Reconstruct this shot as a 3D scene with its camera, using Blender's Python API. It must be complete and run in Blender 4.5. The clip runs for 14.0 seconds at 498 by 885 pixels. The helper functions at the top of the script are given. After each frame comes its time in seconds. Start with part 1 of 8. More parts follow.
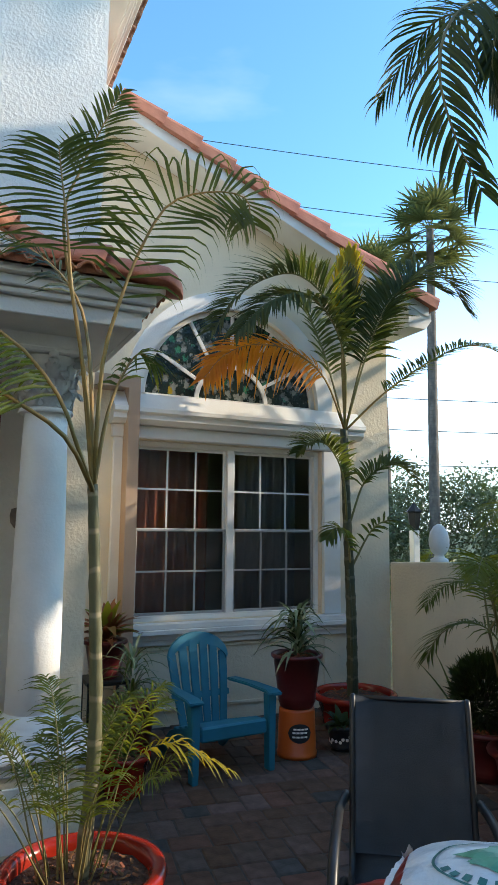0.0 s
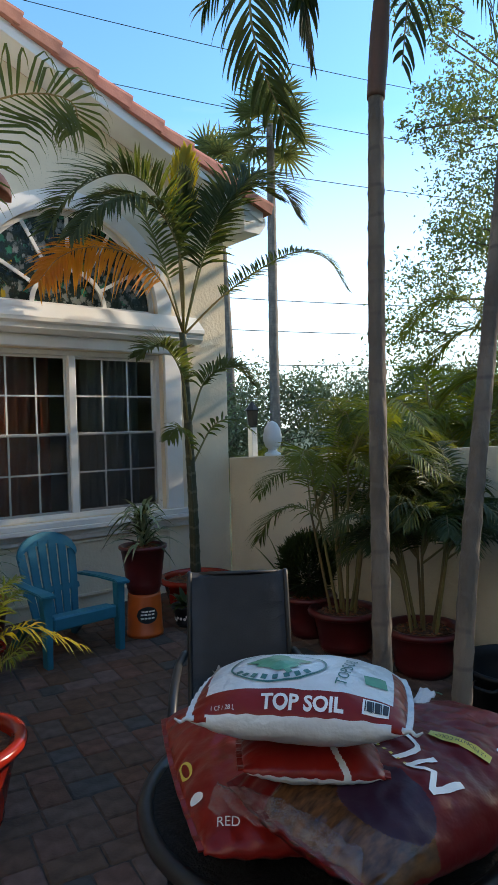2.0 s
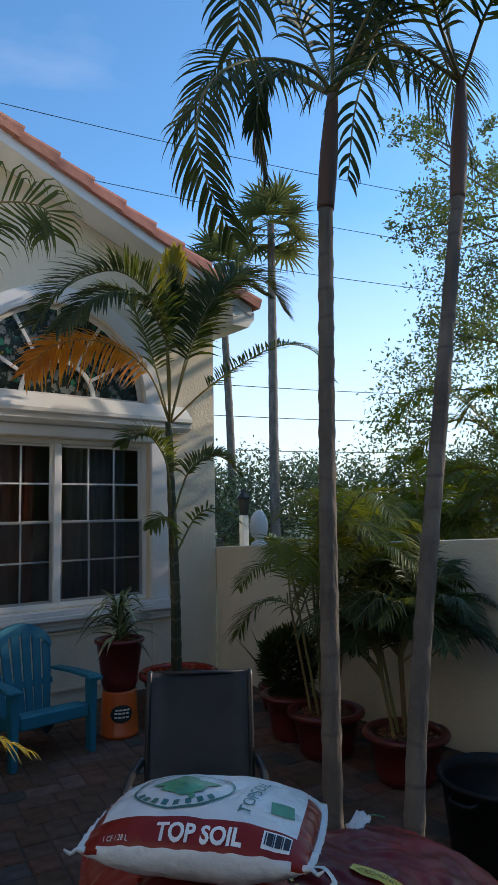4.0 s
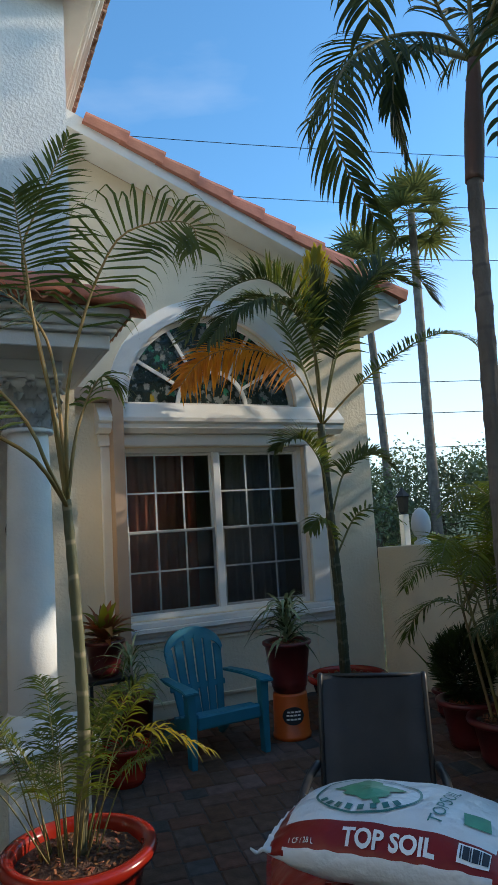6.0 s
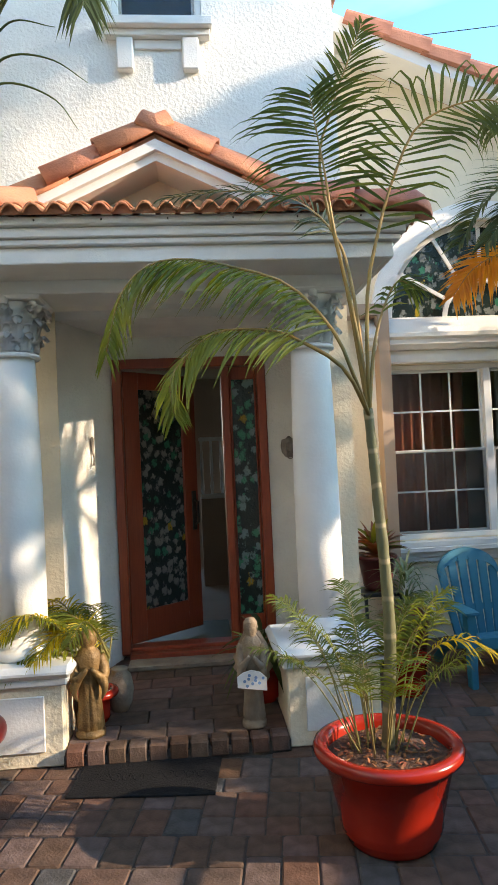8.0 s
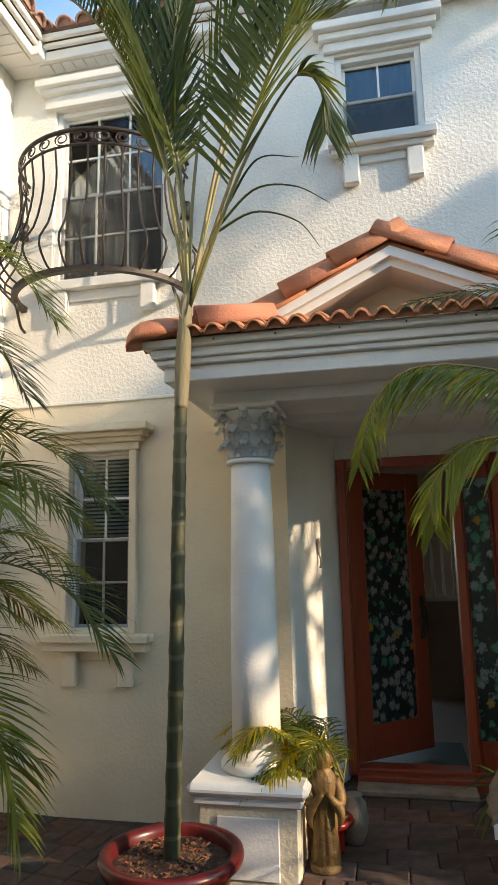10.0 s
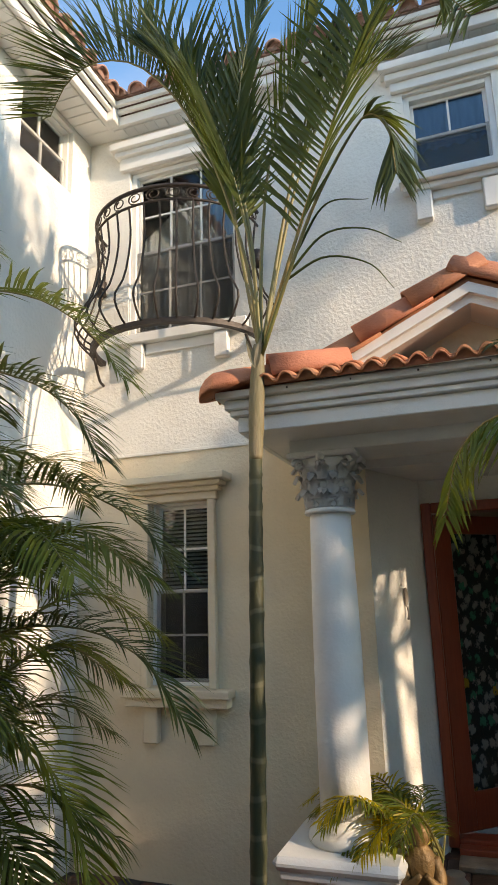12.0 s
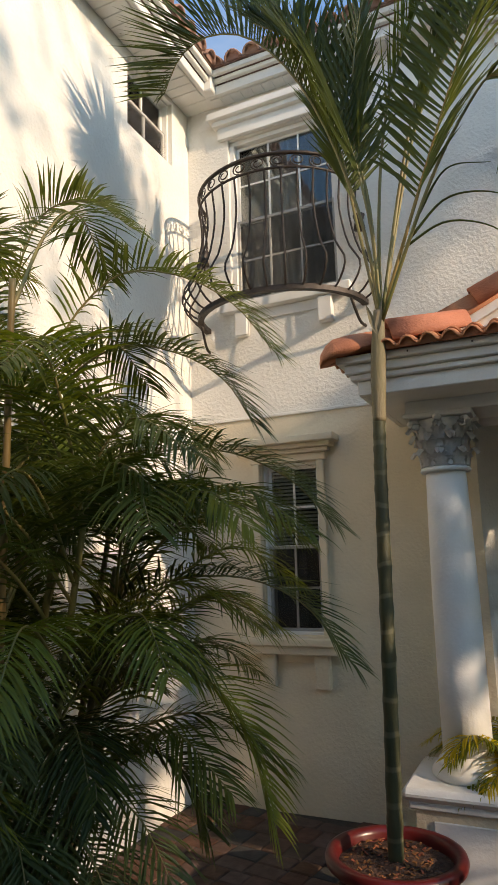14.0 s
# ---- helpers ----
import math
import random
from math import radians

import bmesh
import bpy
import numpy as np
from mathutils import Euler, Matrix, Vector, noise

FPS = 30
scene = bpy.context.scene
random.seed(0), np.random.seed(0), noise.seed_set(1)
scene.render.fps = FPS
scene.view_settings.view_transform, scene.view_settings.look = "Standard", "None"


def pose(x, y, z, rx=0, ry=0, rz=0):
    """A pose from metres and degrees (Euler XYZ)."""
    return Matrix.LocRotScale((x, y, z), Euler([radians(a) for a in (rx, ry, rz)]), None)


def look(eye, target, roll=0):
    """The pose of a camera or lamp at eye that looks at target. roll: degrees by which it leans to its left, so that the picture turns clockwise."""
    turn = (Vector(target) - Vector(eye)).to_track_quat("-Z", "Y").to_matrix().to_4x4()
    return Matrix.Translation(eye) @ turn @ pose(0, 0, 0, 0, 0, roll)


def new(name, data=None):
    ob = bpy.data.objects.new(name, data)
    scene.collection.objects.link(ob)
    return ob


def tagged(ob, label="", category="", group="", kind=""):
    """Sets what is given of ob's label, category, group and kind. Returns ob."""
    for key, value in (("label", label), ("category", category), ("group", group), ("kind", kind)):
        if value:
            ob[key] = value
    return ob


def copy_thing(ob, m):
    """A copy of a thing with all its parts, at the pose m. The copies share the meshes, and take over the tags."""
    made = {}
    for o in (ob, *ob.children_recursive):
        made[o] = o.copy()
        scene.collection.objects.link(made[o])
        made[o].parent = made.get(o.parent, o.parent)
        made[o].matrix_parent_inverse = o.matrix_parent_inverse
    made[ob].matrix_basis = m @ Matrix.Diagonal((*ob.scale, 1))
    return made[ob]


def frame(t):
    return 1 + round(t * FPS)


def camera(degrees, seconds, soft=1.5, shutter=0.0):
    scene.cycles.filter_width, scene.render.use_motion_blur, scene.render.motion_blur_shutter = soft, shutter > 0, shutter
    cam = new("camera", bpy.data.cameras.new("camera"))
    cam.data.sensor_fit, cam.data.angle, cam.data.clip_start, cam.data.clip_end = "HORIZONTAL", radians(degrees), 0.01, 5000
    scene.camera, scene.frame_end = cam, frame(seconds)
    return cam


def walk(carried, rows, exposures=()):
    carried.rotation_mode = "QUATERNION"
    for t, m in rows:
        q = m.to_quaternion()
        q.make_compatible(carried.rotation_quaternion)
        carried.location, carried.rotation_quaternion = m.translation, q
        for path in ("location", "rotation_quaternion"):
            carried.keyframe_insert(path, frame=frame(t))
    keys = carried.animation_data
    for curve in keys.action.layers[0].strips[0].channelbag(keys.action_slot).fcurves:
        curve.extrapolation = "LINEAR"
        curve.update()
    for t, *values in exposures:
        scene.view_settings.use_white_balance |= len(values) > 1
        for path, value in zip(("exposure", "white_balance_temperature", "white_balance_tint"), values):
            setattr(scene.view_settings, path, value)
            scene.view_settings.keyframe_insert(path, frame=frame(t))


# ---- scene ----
cam = camera(41.0, 14.0)
PATH = [
    (0, (0.736, 1.398, 1.699), (1.581, 3.193, 1.956), 0.6),
    (0.5, (0.701, 1.374, 1.712), (1.651, 3.128, 1.848), 0.8),
    (1, (0.62, 1.263, 1.722), (1.644, 2.981, 1.723), 0.2),
    (1.5, (0.612, 1.196, 1.703), (1.743, 2.845, 1.655), -0.3),
    (2, (0.643, 1.142, 1.702), (1.88, 2.712, 1.657), -1.5),
    (2.5, (0.738, 1.089, 1.703), (2.037, 2.61, 1.679), -2.4),
    (2.7, (0.779, 1.074, 1.706), (2.103, 2.573, 1.682), -1.5),
    (5, (0.839, 1.023, 1.756), (1.919, 2.668, 2.112), -1.0),
    (5.5, (0.94, 1.124, 1.708), (1.906, 2.853, 1.974), -2.6),
    (6, (0.816, 1.068, 1.725), (1.65, 2.869, 1.961), -3.4),
    (6.5, (0.613, 1.019, 1.689), (1.305, 2.893, 1.78), -4.2),
    (7, (0.536, 1.075, 1.669), (1.041, 3.01, 1.632), -4.4),
    (7.5, (0.522, 1.117, 1.666), (0.86, 3.087, 1.633), -3.9),
    (8, (0.542, 1.222, 1.661), (0.707, 3.215, 1.718), -2.6),
    (8.5, (0.546, 1.281, 1.699), (0.554, 3.278, 1.81), -1.9),
    (9, (0.518, 1.296, 1.734), (0.348, 3.277, 1.953), -0.4),
    (9.2, (0.474, 1.303, 1.729), (0.229, 3.272, 1.982), -0.2),
    (11.3, (0.24, 1.327, 1.861), (-0.372, 3.191, 2.253), -2.7),
    (11.5, (0.264, 1.343, 1.858), (-0.411, 3.188, 2.233), -2.0),
    (12, (0.33, 1.41, 1.863), (-0.304, 3.252, 2.318), -1.6),
    (12.5, (0.346, 1.389, 1.919), (-0.291, 3.196, 2.494), -1.5),
    (13, (0.282, 1.296, 1.93), (-0.372, 3.087, 2.536), -0.9),
    (13.5, (0.156, 1.141, 1.906), (-0.561, 2.945, 2.39), -2.1),
    (14, (0.084, 1.087, 1.85), (-0.736, 2.879, 2.192), -1.7),
]
EXPOSURES = [
    (0.0, 0.27, 7250, 10), (1.5, 0.2, 7350, 12), (2.5, -0.12, 7550, 14), (5.0, -0.55, 6650, 15), (5.5, -0.53, 6750, 13), (6.0, -0.35, 6950, 9), (6.5, -0.08, 7450, 12), (7.0, 0.62, 8050, 14),
    (7.5, 0.92, 8350, 16), (8.0, 0.9, 8050, 14), (8.5, 0.92, 8350, 14), (9.0, 0.74, 8550, 14), (11.5, 0.2, 8750, 18), (12.5, 0.09, 8250, 17), (13.0, 0.03, 8050, 17), (14.0, -0.22, 8800, 19)]
walk(cam, [(t, look(eye, target, roll)) for t, eye, target, roll in PATH], EXPOSURES)

# ---- world, sun, exposure ----
SUN_TO = Vector((1.0, -0.27, 0.38)).normalized()
world = bpy.data.worlds.new("sky")
scene.world = world
world.use_nodes = True
wn, wl = world.node_tree.nodes, world.node_tree.links
sky = wn.new("ShaderNodeTexSky")
sky.sky_type, sky.sun_disc = "NISHITA", False
sky.sun_elevation = math.asin(SUN_TO.z)
sky.sun_rotation = math.atan2(SUN_TO.x, SUN_TO.y)
sky.air_density, sky.dust_density, sky.ozone_density = 1.0, 0.6, 1.6
wco = wn.new("ShaderNodeTexCoord")
wmap = wn.new("ShaderNodeMapping")
wmap.inputs["Scale"].default_value = (1.2, 1.2, 4.5)
wmap.inputs["Rotation"].default_value = (0.0, 0.25, 0.3)
wnoise = wn.new("ShaderNodeTexNoise")
wnoise.inputs["Scale"].default_value, wnoise.inputs["Detail"].default_value = 1.6, 6.0
wramp = wn.new("ShaderNodeValToRGB")
wramp.color_ramp.elements[0].position, wramp.color_ramp.elements[1].position = 0.56, 0.88
wramp.color_ramp.elements[0].color, wramp.color_ramp.elements[1].color = (0, 0, 0, 1), (0.30, 0.30, 0.30, 1)
wmix = wn.new("ShaderNodeMixRGB")
wmix.inputs["Color2"].default_value = (13.0, 13.6, 14.4, 1)
wl.new(wco.outputs["Generated"], wmap.inputs["Vector"])
wl.new(wmap.outputs["Vector"], wnoise.inputs["Vector"])
wl.new(wnoise.outputs["Fac"], wramp.inputs["Fac"])
wl.new(wramp.outputs["Color"], wmix.inputs["Fac"])
wgain = wn.new("ShaderNodeMixRGB")
wgain.blend_type = "MULTIPLY"
wgain.inputs["Fac"].default_value = 1.0
wgain.inputs["Color2"].default_value = (1.45, 2.68, 3.5, 1)
wl.new(sky.outputs["Color"], wgain.inputs["Color1"])
wl.new(wgain.outputs["Color"], wmix.inputs["Color1"])
wsep = wn.new("ShaderNodeSeparateXYZ")
whaze = wn.new("ShaderNodeMapRange")
whaze.inputs["From Min"].default_value, whaze.inputs["From Max"].default_value = 0.0, 0.42
whaze.inputs["To Min"].default_value, whaze.inputs["To Max"].default_value = 0.92, 0.0
wpale = wn.new("ShaderNodeMixRGB")
wpale.inputs["Color2"].default_value = (11.0, 12.2, 13.2, 1)
wl.new(wco.outputs["Generated"], wsep.inputs["Vector"])
wl.new(wsep.outputs["Z"], whaze.inputs["Value"])
wl.new(whaze.outputs["Result"], wpale.inputs["Fac"])
wl.new(wmix.outputs["Color"], wpale.inputs["Color1"])
wl.new(wpale.outputs["Color"], wn["Background"].inputs["Color"])
wn["Background"].inputs["Strength"].default_value = 0.13
sun = new("sun", bpy.data.lights.new("sun", "SUN"))
sun.data.energy, sun.data.angle, sun.data.color = 5.0, radians(0.55), (1.0, 0.90, 0.76)
sun.matrix_world = look((0, 0, 0), -SUN_TO)

# ---- materials ----
MATS = {}


def material(name, base, rough=0.6, metal=0.0, var=0.12, scale=8.0, bump=0.0, bump_scale=60.0, spec=0.5, coat=0.0,
             translucent=0.0, second=None, stain=0.0, stain_scale=1.2, per_object=0.0, per_island=0.0, stretch=(1, 1, 1), bump_detail=4.0, trans_colour=None, tint=0.0):
    m = bpy.data.materials.new(name)
    m.use_nodes = True
    n, l = m.node_tree.nodes, m.node_tree.links
    b = n["Principled BSDF"]
    b.inputs["Roughness"].default_value, b.inputs["Metallic"].default_value = rough, metal
    b.inputs["Specular IOR Level"].default_value = spec
    b.inputs["Coat Weight"].default_value = coat
    co = n.new("ShaderNodeTexCoord")
    mp = n.new("ShaderNodeMapping")
    mp.inputs["Scale"].default_value = stretch
    l.new(co.outputs["Object"], mp.inputs["Vector"])
    t = n.new("ShaderNodeTexNoise")
    t.inputs["Scale"].default_value, t.inputs["Detail"].default_value = scale, 6.0
    l.new(mp.outputs["Vector"], t.inputs["Vector"])
    r = n.new("ShaderNodeValToRGB")
    r.color_ramp.elements[0].position, r.color_ramp.elements[1].position = 0.3, 0.7
    lo = tuple(c * (1 - var) for c in base) if second is None else second
    hi = tuple(min(1, c * (1 + var)) for c in base) if second is None else base
    r.color_ramp.elements[0].color, r.color_ramp.elements[1].color = (*lo, 1), (*hi, 1)
    l.new(t.outputs["Fac"], r.inputs["Fac"])
    colour = r.outputs["Color"]
    if stain:
        s = n.new("ShaderNodeTexNoise")
        s.inputs["Scale"].default_value, s.inputs["Detail"].default_value = stain_scale, 8.0
        l.new(co.outputs["Object"], s.inputs["Vector"])
        sr = n.new("ShaderNodeMapRange")
        sr.inputs["From Min"].default_value, sr.inputs["From Max"].default_value = 0.35, 0.7
        sr.inputs["To Min"].default_value, sr.inputs["To Max"].default_value = 1.0 - stain, 1.0
        l.new(s.outputs["Fac"], sr.inputs["Value"])
        x = n.new("ShaderNodeMixRGB")
        x.blend_type = "MULTIPLY"
        x.inputs["Fac"].default_value = 1.0
        l.new(colour, x.inputs["Color1"])
        l.new(sr.outputs["Result"], x.inputs["Color2"])
        colour = x.outputs["Color"]
    for amount, node, sock in ((per_object, "ShaderNodeObjectInfo", "Random"), (per_island, "ShaderNodeNewGeometry", "Random Per Island")):
        if amount:
            o = n.new(node)
            hs = n.new("ShaderNodeHueSaturation")
            mr = n.new("ShaderNodeMapRange")
            mr.inputs["To Min"].default_value, mr.inputs["To Max"].default_value = 1 - amount, 1 + amount
            l.new(o.outputs[sock], mr.inputs["Value"])
            l.new(mr.outputs["Result"], hs.inputs["Value"])
            mh = n.new("ShaderNodeMapRange")
            mh.inputs["To Min"].default_value, mh.inputs["To Max"].default_value = 0.5 + amount * 0.06, 0.5 - amount * 0.05
            l.new(o.outputs[sock], mh.inputs["Value"])
            l.new(mh.outputs["Result"], hs.inputs["Hue"])
            if tint:
                mu = n.new("ShaderNodeMath")
                mu.operation = "MULTIPLY"
                mu.inputs[1].default_value = 7.37
                fr = n.new("ShaderNodeMath")
                fr.operation = "FRACT"
                ms = n.new("ShaderNodeMapRange")
                ms.inputs["To Min"].default_value, ms.inputs["To Max"].default_value = 1 - tint, 1 + tint * 0.5
                l.new(o.outputs[sock], mu.inputs[0])
                l.new(mu.outputs["Value"], fr.inputs[0])
                l.new(fr.outputs["Value"], ms.inputs["Value"])
                l.new(ms.outputs["Result"], hs.inputs["Saturation"])
            l.new(colour, hs.inputs["Color"])
            colour = hs.outputs["Color"]
    l.new(colour, b.inputs["Base Color"])
    if bump:
        bt = n.new("ShaderNodeTexNoise")
        bt.inputs["Scale"].default_value, bt.inputs["Detail"].default_value = bump_scale, bump_detail
        l.new(mp.outputs["Vector"], bt.inputs["Vector"])
        bp = n.new("ShaderNodeBump")
        bp.inputs["Strength"].default_value, bp.inputs["Distance"].default_value = min(1.0, bump), 0.02
        l.new(bt.outputs["Fac"], bp.inputs["Height"])
        l.new(bp.outputs["Normal"], b.inputs["Normal"])
    if translucent:
        tr = n.new("ShaderNodeBsdfTranslucent")
        mx = n.new("ShaderNodeMixShader")
        mx.inputs["Fac"].default_value = translucent
        if trans_colour:
            tr.inputs["Color"].default_value = (*trans_colour, 1)
        else:
            l.new(colour, tr.inputs["Color"])
        l.new(b.outputs["BSDF"], mx.inputs[1])
        l.new(tr.outputs["BSDF"], mx.inputs[2])
        l.new(mx.outputs["Shader"], n["Material Output"].inputs["Surface"])
    MATS[name] = m
    return m


def stucco(name, base, relief):
    """Knock-down render: flat islands with soft edges over a finer grain."""
    m = material(name, base, rough=0.9, var=0.05, scale=3.0, stain=0.08, stain_scale=0.9, spec=0.2)
    n, l = m.node_tree.nodes, m.node_tree.links
    co = n["Texture Coordinate"]
    a = n.new("ShaderNodeTexNoise")
    a.inputs["Scale"].default_value, a.inputs["Detail"].default_value, a.inputs["Distortion"].default_value = 36.0, 4.0, 0.2
    ra = n.new("ShaderNodeValToRGB")
    ra.color_ramp.elements[0].position, ra.color_ramp.elements[1].position = 0.38, 0.66
    f = n.new("ShaderNodeTexNoise")
    f.inputs["Scale"].default_value, f.inputs["Detail"].default_value = 140.0, 3.0
    mad = n.new("ShaderNodeMath")
    mad.operation = "MULTIPLY_ADD"
    mad.inputs[1].default_value = 0.18
    bp = n.new("ShaderNodeBump")
    bp.inputs["Strength"].default_value, bp.inputs["Distance"].default_value = 1.0, relief
    l.new(co.outputs["Object"], a.inputs["Vector"])
    l.new(co.outputs["Object"], f.inputs["Vector"])
    l.new(a.outputs["Fac"], ra.inputs["Fac"])
    l.new(f.outputs["Fac"], mad.inputs[0])
    l.new(ra.outputs["Color"], mad.inputs[2])
    l.new(mad.outputs["Value"], bp.inputs["Height"])
    l.new(bp.outputs["Normal"], n["Principled BSDF"].inputs["Normal"])
    return m


def window_glass(name, tint=(1, 1, 1)):
    m = bpy.data.materials.new(name)
    m.use_nodes = True
    n, l = m.node_tree.nodes, m.node_tree.links
    n.remove(n["Principled BSDF"])
    tr = n.new("ShaderNodeBsdfTransparent")
    tr.inputs["Color"].default_value = (*tint, 1)
    gl = n.new("ShaderNodeBsdfGlossy")
    gl.inputs["Roughness"].default_value = 0.02
    fr = n.new("ShaderNodeFresnel")
    fr.inputs["IOR"].default_value = 1.55
    mx = n.new("ShaderNodeMixShader")
    l.new(fr.outputs["Fac"], mx.inputs["Fac"])
    l.new(tr.outputs["BSDF"], mx.inputs[1])
    l.new(gl.outputs["BSDF"], mx.inputs[2])
    l.new(mx.outputs["Shader"], n["Material Output"].inputs["Surface"])
    MATS[name] = m
    return m


def film_material(name):
    """Crumpled clear film: mostly see-through, with a milky sheen and sharp glints."""
    m = bpy.data.materials.new(name)
    m.use_nodes = True
    n, l = m.node_tree.nodes, m.node_tree.links
    b = n["Principled BSDF"]
    b.inputs["Base Color"].default_value = (0.34, 0.27, 0.27, 1)
    b.inputs["Roughness"].default_value = 0.12
    b.inputs["Specular IOR Level"].default_value = 0.9
    tr = n.new("ShaderNodeBsdfTransparent")
    mx = n.new("ShaderNodeMixShader")
    no = n.new("ShaderNodeTexNoise")
    no.inputs["Scale"].default_value, no.inputs["Detail"].default_value = 11.0, 3.0
    mr = n.new("ShaderNodeMapRange")
    mr.inputs["From Min"].default_value, mr.inputs["From Max"].default_value = 0.35, 0.7
    mr.inputs["To Min"].default_value, mr.inputs["To Max"].default_value = 0.10, 0.45
    bp = n.new("ShaderNodeBump")
    bp.inputs["Strength"].default_value, bp.inputs["Distance"].default_value = 0.8, 0.012
    l.new(no.outputs["Fac"], mr.inputs["Value"])
    l.new(no.outputs["Fac"], bp.inputs["Height"])
    l.new(bp.outputs["Normal"], b.inputs["Normal"])
    l.new(mr.outputs["Result"], mx.inputs["Fac"])
    l.new(tr.outputs["BSDF"], mx.inputs[1])
    l.new(b.outputs["BSDF"], mx.inputs[2])
    l.new(mx.outputs["Shader"], n["Material Output"].inputs["Surface"])
    MATS[name] = m
    return m


def leaded_glass(name, pale=(0.25, 0.285, 0.265), green=(0.03, 0.16, 0.10), share=0.80, scale=15.0):
    """Dark textured door glass with pale leaf shapes and a few green and amber ones."""
    m = bpy.data.materials.new(name)
    m.use_nodes = True
    n, l = m.node_tree.nodes, m.node_tree.links
    b = n["Principled BSDF"]
    co = n.new("ShaderNodeTexCoord")
    mp = n.new("ShaderNodeMapping")
    mp.inputs["Scale"].default_value = (1.0, 1.0, 0.85)
    v = n.new("ShaderNodeTexVoronoi")
    v.inputs["Scale"].default_value = scale
    no = n.new("ShaderNodeTexNoise")
    no.inputs["Scale"].default_value = 40.0
    ad = n.new("ShaderNodeMixRGB")
    ad.inputs["Fac"].default_value = 0.06
    r = n.new("ShaderNodeValToRGB")
    r.color_ramp.elements[0].position, r.color_ramp.elements[1].position = 0.36, 0.52
    r.color_ramp.elements[0].color, r.color_ramp.elements[1].color = (1, 1, 1, 1), (0, 0, 0, 1)
    hue = n.new("ShaderNodeValToRGB")
    hue.color_ramp.interpolation = "CONSTANT"
    hue.color_ramp.elements[0].color = (*pale, 1)
    hue.color_ramp.elements[1].position, hue.color_ramp.elements[1].color = share, (*green, 1)
    e = hue.color_ramp.elements.new(0.975)
    e.color = (0.30, 0.22, 0.03, 1)
    sep = n.new("ShaderNodeSeparateColor")
    mx = n.new("ShaderNodeMixRGB")
    mx.inputs["Color1"].default_value = (0.014, 0.026, 0.024, 1)
    bp = n.new("ShaderNodeBump")
    bp.inputs["Strength"].default_value, bp.inputs["Distance"].default_value = 0.6, 0.01
    b.inputs["Roughness"].default_value = 0.12
    l.new(co.outputs["Object"], mp.inputs["Vector"])
    l.new(mp.outputs["Vector"], no.inputs["Vector"])
    l.new(mp.outputs["Vector"], ad.inputs["Color1"])
    l.new(no.outputs["Color"], ad.inputs["Color2"])
    l.new(ad.outputs["Color"], v.inputs["Vector"])
    l.new(v.outputs["Distance"], r.inputs["Fac"])
    l.new(v.outputs["Color"], sep.inputs["Color"])
    l.new(sep.outputs[0], hue.inputs["Fac"])
    l.new(r.outputs["Color"], mx.inputs["Fac"])
    l.new(hue.outputs["Color"], mx.inputs["Color2"])
    l.new(mx.outputs["Color"], b.inputs["Base Color"])
    l.new(v.outputs["Distance"], bp.inputs["Height"])
    l.new(bp.outputs["Normal"], b.inputs["Normal"])
    MATS[name] = m
    return m


WHITE_STUCCO = stucco("white_stucco", (0.80, 0.78, 0.73), 0.0026)
CREAM_STUCCO = stucco("cream_stucco", (0.78, 0.68, 0.52), 0.0018)
TRIM = material("trim_paint", (0.80, 0.79, 0.76), rough=0.55, var=0.04, scale=5, stain=0.10, stain_scale=2.0, bump=0.15, bump_scale=90)
PLASTER = material("column_plaster", (0.80, 0.80, 0.79), rough=0.75, var=0.05, scale=4, stain=0.10, stain_scale=2.5, bump=0.14, bump_scale=45)
TERRACOTTA = material("terracotta_tile", (0.56, 0.235, 0.115), rough=0.75, second=(0.40, 0.15, 0.08), scale=5, stain=0.25, stain_scale=6, bump=0.3, bump_scale=70, per_object=0.12, per_island=0.15)
PAVER = material("paver", (0.165, 0.093, 0.067), rough=0.92, second=(0.112, 0.063, 0.046), scale=9, stain=0.3, stain_scale=14, bump=0.3, bump_scale=70, per_object=0.20, spec=0.25, tint=0.30)
PAVER_GREY = material("grey_paver", (0.092, 0.086, 0.082), spec=0.25, rough=0.92, second=(0.066, 0.062, 0.060), scale=9, stain=0.25, stain_scale=14, bump=0.3, bump_scale=70, per_object=0.15)
PAVER_FAR = material("paver_joined", (0.165, 0.093, 0.067), rough=0.92, second=(0.112, 0.063, 0.046), scale=9, stain=0.3, stain_scale=14, bump=0.3, bump_scale=70, per_island=0.20, spec=0.25, tint=0.30)
SAND = material("joint_sand", (0.055, 0.042, 0.035), rough=0.95, var=0.3, scale=30, bump=0.5, bump_scale=120)
DOOR_WOOD = material("door_wood", (0.34, 0.064, 0.026), rough=0.36, second=(0.25, 0.044, 0.019), scale=5, stretch=(14, 14, 1), bump=0.12, bump_scale=8)
LEADED = leaded_glass("leaded_glass", (0.17, 0.19, 0.18))
LEADED_TEAL = leaded_glass("teal_leaded_glass", (0.15, 0.25, 0.24), (0.04, 0.22, 0.13), 0.62)
GLASS = window_glass("window_glass", (0.80, 0.84, 0.84))


